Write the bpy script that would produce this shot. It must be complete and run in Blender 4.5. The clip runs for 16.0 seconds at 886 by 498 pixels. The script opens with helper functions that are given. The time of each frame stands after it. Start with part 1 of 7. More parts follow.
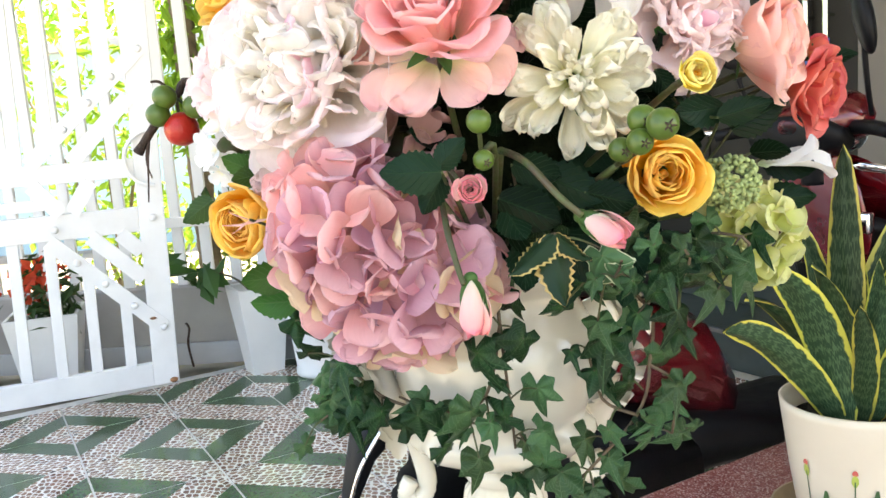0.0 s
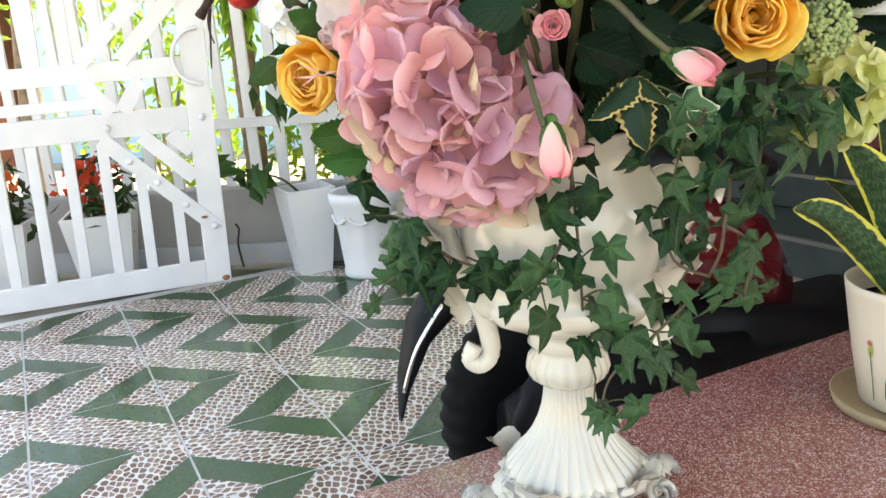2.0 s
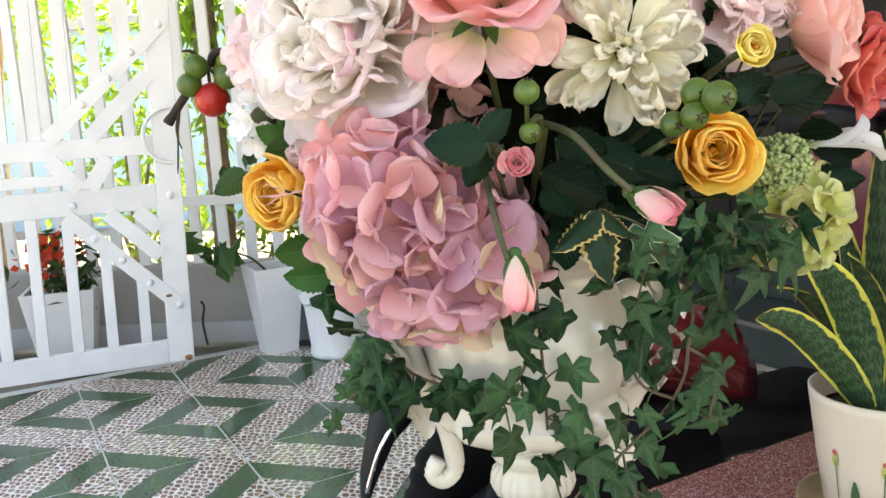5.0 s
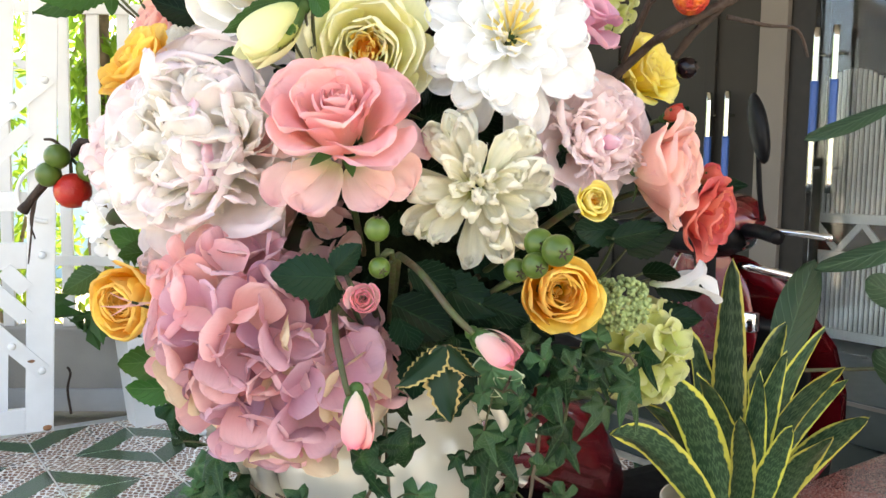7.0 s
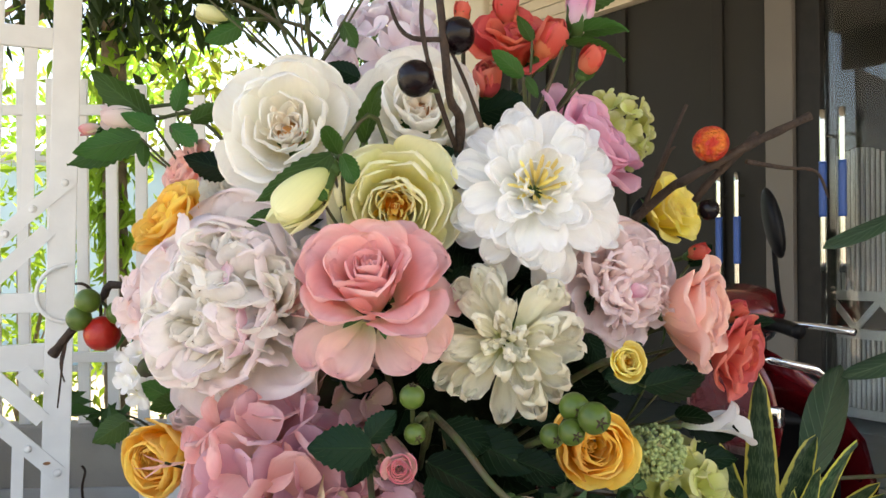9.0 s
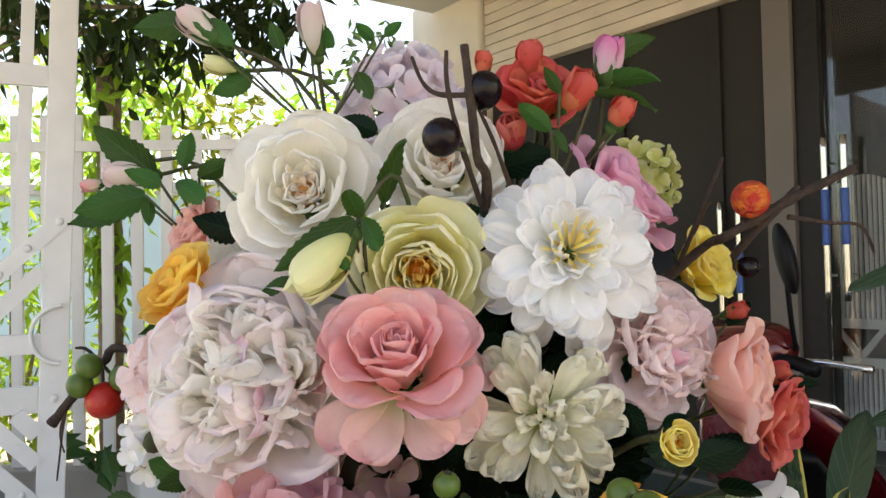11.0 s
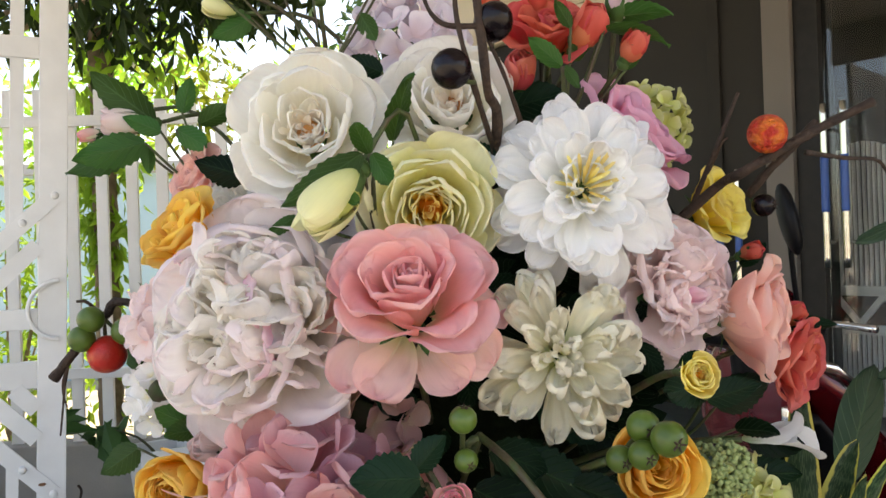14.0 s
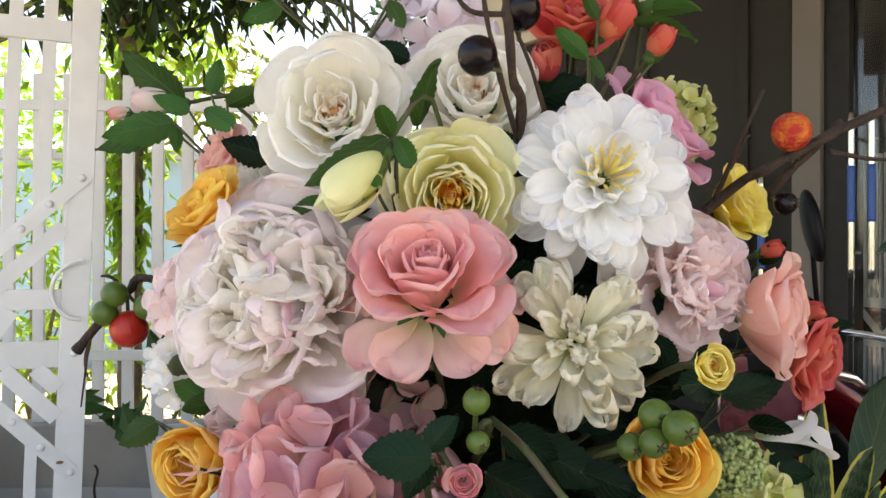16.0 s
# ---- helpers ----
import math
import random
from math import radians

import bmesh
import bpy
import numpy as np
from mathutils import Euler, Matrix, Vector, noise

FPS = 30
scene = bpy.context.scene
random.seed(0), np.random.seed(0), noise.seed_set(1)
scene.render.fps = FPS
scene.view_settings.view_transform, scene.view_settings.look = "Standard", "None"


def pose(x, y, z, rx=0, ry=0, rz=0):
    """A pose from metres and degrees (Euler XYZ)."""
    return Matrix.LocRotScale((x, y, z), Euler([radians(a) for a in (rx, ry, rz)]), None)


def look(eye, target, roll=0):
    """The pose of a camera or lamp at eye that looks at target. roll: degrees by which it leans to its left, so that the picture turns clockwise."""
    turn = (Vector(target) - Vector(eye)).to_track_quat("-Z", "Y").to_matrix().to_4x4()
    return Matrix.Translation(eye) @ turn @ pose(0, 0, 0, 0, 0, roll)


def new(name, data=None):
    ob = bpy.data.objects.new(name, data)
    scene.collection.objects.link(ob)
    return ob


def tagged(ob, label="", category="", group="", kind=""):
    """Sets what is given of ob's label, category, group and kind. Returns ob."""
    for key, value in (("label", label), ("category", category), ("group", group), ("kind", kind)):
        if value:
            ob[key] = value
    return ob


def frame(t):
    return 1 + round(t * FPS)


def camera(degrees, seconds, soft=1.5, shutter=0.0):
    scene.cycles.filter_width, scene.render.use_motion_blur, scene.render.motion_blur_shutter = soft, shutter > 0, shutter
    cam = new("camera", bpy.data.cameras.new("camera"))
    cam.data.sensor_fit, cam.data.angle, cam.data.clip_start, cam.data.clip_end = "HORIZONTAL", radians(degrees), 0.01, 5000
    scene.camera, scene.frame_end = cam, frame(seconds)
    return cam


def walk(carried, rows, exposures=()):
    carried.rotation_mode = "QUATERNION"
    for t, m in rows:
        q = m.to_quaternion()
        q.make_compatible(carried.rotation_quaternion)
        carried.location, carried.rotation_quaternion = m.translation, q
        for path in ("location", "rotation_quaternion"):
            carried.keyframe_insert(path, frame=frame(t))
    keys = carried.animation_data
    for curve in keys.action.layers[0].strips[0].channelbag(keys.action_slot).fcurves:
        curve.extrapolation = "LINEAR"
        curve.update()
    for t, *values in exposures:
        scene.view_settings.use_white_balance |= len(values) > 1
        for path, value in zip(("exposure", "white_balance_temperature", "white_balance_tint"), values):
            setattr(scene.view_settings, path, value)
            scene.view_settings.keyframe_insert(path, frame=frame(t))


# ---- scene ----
cam = camera(56.6, 16.0)
EXPOSURES = [(0.0, 2.82, 8000, 13), (2.0, 2.65, 8300, 13), (3.0, 2.58, 8900, 12), (5.5, 2.5, 8000, 14), (6.5, 2.58, 8000, 14), (7.0, 2.68, 8000, 14), (8.0, 2.48, 8100, 14), (9.0, 2.1, 8200, 15), (9.5, 1.98, 8200, 15), (12.0, 1.78, 8100, 16), (13.5, 1.76, 8100, 16), (14.5, 1.98, 8100, 16), (16.0, 1.95, 8100, 16)]
PATH = [
    (0, (0.084, -0.001, 1.123), (-0.034, 1.972, 0.82), -4.4),
    (0.5, (0.086, 0.001, 1.098), (-0.067, 1.965, 0.751), -4.5),
    (1, (0.075, -0.004, 1.095), (-0.096, 1.95, 0.707), -4.2),
    (1.5, (0.054, -0.01, 1.073), (-0.147, 1.934, 0.647), -3.9),
    (2, (0.049, -0.005, 1.065), (-0.179, 1.919, 0.568), -4.6),
    (2.5, (0.043, 0.0, 1.058), (-0.181, 1.904, 0.486), -4.7),
    (3, (0.027, -0.003, 1.045), (-0.219, 1.89, 0.446), -2.8),
    (3.2, (0.039, 0.009, 1.04), (-0.234, 1.897, 0.439), -2.9),
    (5.3, (0.061, 0.013, 1.121), (-0.046, 1.986, 0.812), -2.8),
    (5.5, (0.066, 0.015, 1.124), (-0.004, 1.99, 0.819), -2.0),
    (6, (0.079, 0.016, 1.132), (0.088, 1.993, 0.832), -0.5),
    (6.5, (0.098, 0.018, 1.145), (0.171, 1.999, 0.881), 0.2),
    (7, (0.098, 0.015, 1.167), (0.206, 2.004, 0.988), 0.9),
    (7.5, (0.088, 0.006, 1.185), (0.207, 2.001, 1.096), 2.0),
    (8, (0.076, 0.001, 1.203), (0.177, 1.998, 1.157), 1.9),
    (8.5, (0.074, 0.004, 1.221), (0.155, 2.002, 1.198), 0.6),
    (9, (0.079, 0.013, 1.245), (0.161, 2.011, 1.24), -0.5),
    (9.5, (0.072, 0.037, 1.264), (0.164, 2.034, 1.307), -0.7),
    (9.7, (0.071, 0.044, 1.271), (0.165, 2.041, 1.331), -0.8),
    (11.8, (0.042, 0.063, 1.284), (0.145, 2.06, 1.331), -1.5),
    (12, (0.042, 0.062, 1.283), (0.148, 2.059, 1.322), -1.6),
    (12.5, (0.048, 0.061, 1.287), (0.158, 2.058, 1.311), -2.1),
    (13, (0.041, 0.074, 1.275), (0.155, 2.07, 1.286), -2.0),
    (13.5, (0.037, 0.082, 1.255), (0.151, 2.079, 1.253), -1.9),
    (14, (0.037, 0.082, 1.247), (0.144, 2.079, 1.253), -1.9),
    (14.5, (0.036, 0.076, 1.244), (0.122, 2.074, 1.264), -1.5),
    (15, (0.034, 0.074, 1.241), (0.1, 2.073, 1.257), -0.8),
    (15.5, (0.033, 0.077, 1.24), (0.091, 2.076, 1.243), -0.1),
    (16, (0.037, 0.075, 1.235), (0.095, 2.074, 1.238), 0.2),
]
walk(cam, [(t, look(eye, target, roll)) for t, eye, target, roll in PATH], EXPOSURES)

# ---- light ----
world = bpy.data.worlds.new("world")
scene.world = world
world.use_nodes = True
wn, wl = world.node_tree.nodes, world.node_tree.links
sky = wn.new("ShaderNodeTexSky")
sky.sky_type, sky.sun_disc = "NISHITA", False
SUN_EL, SUN_AZ = radians(62), radians(60)
sky.sun_elevation, sky.sun_rotation = SUN_EL, SUN_AZ
sky.air_density, sky.dust_density = 1.0, 2.0
wn["Background"].inputs["Strength"].default_value = 0.15
wl.new(sky.outputs[0], wn["Background"].inputs["Color"])
sun = new("sun", bpy.data.lights.new("sun", "SUN"))
sun.data.energy, sun.data.angle, sun.data.color = 5.0, radians(0.6), (1.0, 0.95, 0.86)
sun_way = Vector((math.sin(SUN_AZ) * math.cos(SUN_EL), math.cos(SUN_AZ) * math.cos(SUN_EL), math.sin(SUN_EL)))
sun.matrix_world = look(sun_way * 30, (0, 0, 0))


# ---- materials ----
def node_mat(name):
    m = bpy.data.materials.new(name)
    m.use_nodes = True
    return m, m.node_tree.nodes, m.node_tree.links, m.node_tree.nodes["Principled BSDF"]


def mat(name, col, rough=0.5, metal=0.0, vary=0.15, scale=20.0, bump=0.05, bscale=120.0, coat=0.0, col2=None, spec=0.4, span=(0.35, 0.65)):
    """A plain surface with large stains and fine grain."""
    m, n, l, b = node_mat(name)
    tc = n.new("ShaderNodeTexCoord")
    big = n.new("ShaderNodeTexNoise")
    big.inputs["Scale"].default_value, big.inputs["Detail"].default_value = scale, 6
    l.new(tc.outputs["Object"], big.inputs["Vector"])
    ramp = n.new("ShaderNodeValToRGB")
    c2 = col2 or tuple(c * (1 - vary) for c in col)
    ramp.color_ramp.elements[0].position, ramp.color_ramp.elements[1].position = span
    ramp.color_ramp.elements[0].color, ramp.color_ramp.elements[1].color = (*c2, 1), (*col, 1)
    l.new(big.outputs["Fac"], ramp.inputs["Fac"])
    info = n.new("ShaderNodeObjectInfo")
    hsv = n.new("ShaderNodeHueSaturation")
    mr = n.new("ShaderNodeMapRange")
    mr.inputs["To Min"].default_value, mr.inputs["To Max"].default_value = 1 - vary * 0.6, 1 + vary * 0.3
    l.new(info.outputs["Random"], mr.inputs["Value"])
    l.new(mr.outputs[0], hsv.inputs["Value"])
    l.new(ramp.outputs["Color"], hsv.inputs["Color"])
    l.new(hsv.outputs["Color"], b.inputs["Base Color"])
    fine = n.new("ShaderNodeTexNoise")
    fine.inputs["Scale"].default_value, fine.inputs["Detail"].default_value = bscale, 4
    l.new(tc.outputs["Object"], fine.inputs["Vector"])
    bp = n.new("ShaderNodeBump")
    bp.inputs["Strength"].default_value, bp.inputs["Distance"].default_value = bump, 0.01
    l.new(fine.outputs["Fac"], bp.inputs["Height"])
    l.new(bp.outputs[0], b.inputs["Normal"])
    rr = n.new("ShaderNodeMapRange")
    rr.inputs["To Min"].default_value, rr.inputs["To Max"].default_value = max(0.02, rough - 0.08), min(1, rough + 0.1)
    l.new(big.outputs["Fac"], rr.inputs["Value"])
    l.new(rr.outputs[0], b.inputs["Roughness"])
    b.inputs["Metallic"].default_value = metal
    b.inputs["Coat Weight"].default_value = coat
    b.inputs["Specular IOR Level"].default_value = spec
    return m


def sheet_mat(name, stops, rough=0.6, vary=0.08, streak=0.06, trans=0.38, hue=0.012, blotch=None, edge=None, vein=None, bands=None, spec=0.25):
    """Cloth petal or leaf: colours run from base (0) to tip (1) by the sheet's own length, with fine streaks and veins."""
    m, n, l, b = node_mat(name)
    uv = n.new("ShaderNodeUVMap")
    sep = n.new("ShaderNodeSeparateXYZ")
    l.new(uv.outputs[0], sep.inputs[0])
    tc = n.new("ShaderNodeTexCoord")
    no = n.new("ShaderNodeTexNoise")
    no.inputs["Scale"].default_value, no.inputs["Detail"].default_value = 45, 4
    l.new(tc.outputs["Object"], no.inputs["Vector"])
    add = n.new("ShaderNodeMath")
    add.operation = "MULTIPLY_ADD"
    l.new(no.outputs["Fac"], add.inputs[0])
    add.inputs[1].default_value = 0.3
    sub = n.new("ShaderNodeMath")
    sub.operation = "SUBTRACT"
    l.new(sep.outputs["Y"], sub.inputs[0])
    sub.inputs[1].default_value = 0.15
    l.new(sub.outputs[0], add.inputs[2])
    ramp = n.new("ShaderNodeValToRGB")
    els = ramp.color_ramp.elements
    while len(els) < len(stops):
        els.new(0.5)
    for e, (p, c) in zip(els, stops):
        e.position, e.color = p, (*c, 1)
    l.new(add.outputs[0], ramp.inputs["Fac"])
    out = ramp.outputs["Color"]

    def blend(fac, colour, src):
        mix = n.new("ShaderNodeMix")
        mix.data_type = "RGBA"
        l.new(fac, mix.inputs["Factor"])
        l.new(src, mix.inputs["A"])
        mix.inputs["B"].default_value = (*colour, 1)
        return mix.outputs["Result"]
    if bands:
        # pale cross bands, broken up by noise
        wv = n.new("ShaderNodeTexWave")
        wv.bands_direction = "Y"
        wv.inputs["Scale"].default_value, wv.inputs["Distortion"].default_value, wv.inputs["Detail"].default_value = 4.5, 9.0, 3
        wv.inputs["Detail Scale"].default_value = 2.5
        l.new(uv.outputs[0], wv.inputs["Vector"])
        wr = n.new("ShaderNodeMapRange")
        wr.inputs["From Min"].default_value, wr.inputs["From Max"].default_value, wr.inputs["To Max"].default_value = 0.5, 0.85, 0.65
        l.new(wv.outputs["Fac"], wr.inputs["Value"])
        out = blend(wr.outputs[0], bands, out)
    if edge:
        ab = n.new("ShaderNodeMath")
        ab.operation = "ABSOLUTE"
        l.new(sep.outputs["X"], ab.inputs[0])
        ad = n.new("ShaderNodeMath")
        ad.operation = "MULTIPLY_ADD"
        l.new(no.outputs["Fac"], ad.inputs[0])
        ad.inputs[1].default_value = 0.5
        l.new(ab.outputs[0], ad.inputs[2])
        er = n.new("ShaderNodeMapRange")
        er.inputs["From Min"].default_value, er.inputs["From Max"].default_value = edge[1], edge[1] + 0.06
        l.new(ad.outputs[0], er.inputs["Value"])
        out = blend(er.outputs[0], edge[0], out)
    if blotch:
        n2 = n.new("ShaderNodeTexNoise")
        n2.inputs["Scale"].default_value = blotch[1]
        l.new(tc.outputs["Object"], n2.inputs["Vector"])
        br = n.new("ShaderNodeMapRange")
        br.inputs["From Min"].default_value, br.inputs["From Max"].default_value = blotch[2], blotch[2] + 0.12
        l.new(n2.outputs["Fac"], br.inputs["Value"])
        out = blend(br.outputs[0], blotch[0], out)
    st = n.new("ShaderNodeTexNoise")
    st.inputs["Scale"].default_value, st.inputs["Detail"].default_value = 1.0, 3
    mp = n.new("ShaderNodeMapping")
    mp.inputs["Scale"].default_value = (9, 1.5, 1)
    l.new(uv.outputs[0], mp.inputs["Vector"])
    l.new(mp.outputs[0], st.inputs["Vector"])
    hsv = n.new("ShaderNodeHueSaturation")
    info = n.new("ShaderNodeObjectInfo")
    v1 = n.new("ShaderNodeMapRange")
    v1.inputs["To Min"].default_value, v1.inputs["To Max"].default_value = 1 - streak, 1 + streak
    l.new(st.outputs["Fac"], v1.inputs["Value"])
    v2 = n.new("ShaderNodeMapRange")
    v2.inputs["To Min"].default_value, v2.inputs["To Max"].default_value = 1 - vary, 1 + vary
    l.new(info.outputs["Random"], v2.inputs["Value"])
    mu = n.new("ShaderNodeMath")
    mu.operation = "MULTIPLY"
    l.new(v1.outputs[0], mu.inputs[0])
    l.new(v2.outputs[0], mu.inputs[1])
    l.new(mu.outputs[0], hsv.inputs["Value"])
    hh = n.new("ShaderNodeMapRange")
    hh.inputs["To Min"].default_value, hh.inputs["To Max"].default_value = 0.5 - hue, 0.5 + hue
    l.new(info.outputs["Random"], hh.inputs["Value"])
    l.new(hh.outputs[0], hsv.inputs["Hue"])
    l.new(out, hsv.inputs["Color"])
    out = hsv.outputs["Color"]
    height = st.outputs["Fac"]
    if vein:
        # side veins fork from the midrib at a slant
        ab = n.new("ShaderNodeMath")
        ab.operation = "ABSOLUTE"
        l.new(sep.outputs["X"], ab.inputs[0])
        sl = n.new("ShaderNodeMath")
        sl.operation = "MULTIPLY_ADD"
        l.new(ab.outputs[0], sl.inputs[0])
        sl.inputs[1].default_value = -0.35
        l.new(sep.outputs["Y"], sl.inputs[2])
        fr = n.new("ShaderNodeMath")
        fr.operation = "PINGPONG"
        l.new(sl.outputs[0], fr.inputs[0])
        fr.inputs[1].default_value = 0.07
        sv = n.new("ShaderNodeMapRange")
        sv.inputs["From Min"].default_value, sv.inputs["From Max"].default_value = 0.012, 0.0
        l.new(fr.outputs[0], sv.inputs["Value"])
        mv = n.new("ShaderNodeMapRange")
        mv.inputs["From Min"].default_value, mv.inputs["From Max"].default_value = 0.06, 0.02
        l.new(ab.outputs[0], mv.inputs["Value"])
        mx = n.new("ShaderNodeMath")
        mx.operation = "MAXIMUM"
        l.new(sv.outputs[0], mx.inputs[0])
        l.new(mv.outputs[0], mx.inputs[1])
        half = n.new("ShaderNodeMath")
        half.operation = "MULTIPLY"
        l.new(mx.outputs[0], half.inputs[0])
        half.inputs[1].default_value = 0.45
        out = blend(half.outputs[0], vein, out)
        height = mx.outputs[0]
    l.new(out, b.inputs["Base Color"])
    bp = n.new("ShaderNodeBump")
    bp.inputs["Strength"].default_value, bp.inputs["Distance"].default_value = 0.5 if vein else 0.22, 0.003
    l.new(height, bp.inputs["Height"])
    l.new(bp.outputs[0], b.inputs["Normal"])
    b.inputs["Roughness"].default_value = rough
    b.inputs["Specular IOR Level"].default_value = spec
    if trans:
        tr = n.new("ShaderNodeBsdfTranslucent")
        l.new(out, tr.inputs["Color"])
        mixs = n.new("ShaderNodeMixShader")
        mixs.inputs[0].default_value = trans
        l.new(b.outputs[0], mixs.inputs[1])
        l.new(tr.outputs[0], mixs.inputs[2])
        l.new(mixs.outputs[0], n["Material Output"].inputs["Surface"])
    return m


def terrazzo(name, base, chips, scale=260, rough=0.25):
    m, n, l, b = node_mat(name)
    tc = n.new("ShaderNodeTexCoord")
    vo = n.new("ShaderNodeTexVoronoi")
    vo.inputs["Scale"].default_value = scale
    l.new(tc.outputs["Object"], vo.inputs["Vector"])
    sep = n.new("ShaderNodeSeparateColor")
    l.new(vo.outputs["Color"], sep.inputs[0])
    ramp = n.new("ShaderNodeValToRGB")
    ramp.color_ramp.interpolation = "CONSTANT"
    els = ramp.color_ramp.elements
    while len(els) < len(chips) + 1:
        els.new(0.5)
    els[0].position, els[0].color = 0, (*base, 1)
    for e, (p, c) in zip(list(els)[1:], chips):
        e.position, e.color = p, (*c, 1)
    l.new(sep.outputs[0], ramp.inputs["Fac"])
    no = n.new("ShaderNodeTexNoise")
    no.inputs["Scale"].default_value = 5
    l.new(tc.outputs["Object"], no.inputs["Vector"])
    hsv = n.new("ShaderNodeHueSaturation")
    mr = n.new("ShaderNodeMapRange")
    mr.inputs["To Min"].default_value, mr.inputs["To Max"].default_value = 0.8, 1.2
    l.new(no.outputs["Fac"], mr.inputs["Value"])
    l.new(mr.outputs[0], hsv.inputs["Value"])
    l.new(ramp.outputs["Color"], hsv.inputs["Color"])
    l.new(hsv.outputs[0], b.inputs["Base Color"])
    r2 = n.new("ShaderNodeMapRange")
    r2.inputs["To Min"].default_value, r2.inputs["To Max"].default_value = rough, rough + 0.2
    l.new(no.outputs["Fac"], r2.inputs["Value"])
    l.new(r2.outputs[0], b.inputs["Roughness"])
    return m


def pebble_mat():
    """Glazed tile print of brown river pebbles in pale mortar."""
    m, n, l, b = node_mat("pebble_print")
    tc = n.new("ShaderNodeTexCoord")
    mp = n.new("ShaderNodeMapping")
    mp.inputs["Scale"].default_value = (0.78, 1.12, 1.0)
    mp.inputs["Rotation"].default_value = (0, 0, 0.6)
    l.new(tc.outputs["Object"], mp.inputs["Vector"])
    vc = n.new("ShaderNodeTexVoronoi")
    vc.voronoi_dimensions = "2D"
    vc.inputs["Scale"].default_value, vc.inputs["Randomness"].default_value = 44, 0.62
    l.new(mp.outputs[0], vc.inputs["Vector"])
    sep = n.new("ShaderNodeSeparateColor")
    l.new(vc.outputs["Color"], sep.inputs[0])
    cr = n.new("ShaderNodeValToRGB")
    els = cr.color_ramp.elements
    els[0].color, els[1].color = (0.14, 0.060, 0.034, 1), (0.40, 0.26, 0.19, 1)
    e = els.new(0.5)
    e.color = (0.25, 0.125, 0.08, 1)
    l.new(sep.outputs[0], cr.inputs["Fac"])
    mr = n.new("ShaderNodeMapRange")
    mr.inputs["From Min"].default_value, mr.inputs["From Max"].default_value = 0.56, 0.47
    l.new(vc.outputs["Distance"], mr.inputs["Value"])
    vo = n.new("ShaderNodeTexVoronoi")
    vo.voronoi_dimensions, vo.feature = "2D", "DISTANCE_TO_EDGE"
    vo.inputs["Scale"].default_value, vo.inputs["Randomness"].default_value = 44, 0.62
    l.new(mp.outputs[0], vo.inputs["Vector"])
    me = n.new("ShaderNodeMapRange")
    me.inputs["From Min"].default_value, me.inputs["From Max"].default_value = 0.05, 0.13
    l.new(vo.outputs["Distance"], me.inputs["Value"])
    both = n.new("ShaderNodeMath")
    both.operation = "MULTIPLY"
    l.new(mr.outputs[0], both.inputs[0])
    l.new(me.outputs[0], both.inputs[1])
    mix = n.new("ShaderNodeMix")
    mix.data_type = "RGBA"
    mix.inputs["A"].default_value = (0.87, 0.84, 0.77, 1)
    l.new(both.outputs[0], mix.inputs["Factor"])
    l.new(cr.outputs[0], mix.inputs["B"])
    l.new(mix.outputs["Result"], b.inputs["Base Color"])
    b.inputs["Coat Weight"].default_value = 0.2
    no = n.new("ShaderNodeTexNoise")
    no.inputs["Scale"].default_value = 3
    l.new(tc.outputs["Object"], no.inputs["Vector"])
    r2 = n.new("ShaderNodeMapRange")
    r2.inputs["To Min"].default_value, r2.inputs["To Max"].default_value = 0.08, 0.3
    l.new(no.outputs["Fac"], r2.inputs["Value"])
    l.new(r2.outputs[0], b.inputs["Roughness"])
    bp = n.new("ShaderNodeBump")
    bp.inputs["Strength"].default_value, bp.inputs["Distance"].default_value = 0.15, 0.002
    l.new(mr.outputs[0], bp.inputs["Height"])
    l.new(bp.outputs[0], b.inputs["Normal"])
    return m


M_PEB = pebble_mat()
M_GREENTILE = mat("green_glaze", (0.050, 0.125, 0.052), 0.2, vary=0.35, scale=90, bump=0.02, bscale=300, coat=0.15)
M_GROUT = mat("grout", (0.74, 0.74, 0.70), 0.8)
M_PINK = terrazzo("pink_terrazzo", (0.29, 0.105, 0.088), [(0.40, (0.36, 0.165, 0.14)), (0.64, (0.19, 0.060, 0.052)), (0.80, (0.56, 0.38, 0.34))], 420, 0.08)
M_CREAM = terrazzo("cream_terrazzo", (0.62, 0.56, 0.47), [(0.6, (0.56, 0.5, 0.42)), (0.9, (0.45, 0.38, 0.30)), (0.96, (0.3, 0.22, 0.17))], 180)
M_WHITE = mat("white_paint", (0.82, 0.82, 0.80), 0.35, vary=0.08, scale=7, bump=0.06, bscale=60)
M_RUST = mat("rusty_paint", (0.36, 0.17, 0.08), 0.8, vary=0.5, scale=60, bump=0.3)
M_WALL = mat("grey_plaster", (0.36, 0.34, 0.31), 0.85, vary=0.2, scale=3, bump=0.25, bscale=90)
M_PLINTH = mat("plinth", (0.42, 0.43, 0.43), 0.7, vary=0.2, scale=4, bump=0.1)
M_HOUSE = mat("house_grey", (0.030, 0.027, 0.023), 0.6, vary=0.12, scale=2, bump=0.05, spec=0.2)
M_HOUSEL = mat("house_light", (0.16, 0.14, 0.12), 0.6, vary=0.1, scale=2, bump=0.1)
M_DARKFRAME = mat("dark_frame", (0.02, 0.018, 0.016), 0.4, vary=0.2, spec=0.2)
M_BEIGE = mat("beige_board", (0.72, 0.62, 0.48), 0.6, vary=0.1, scale=5)
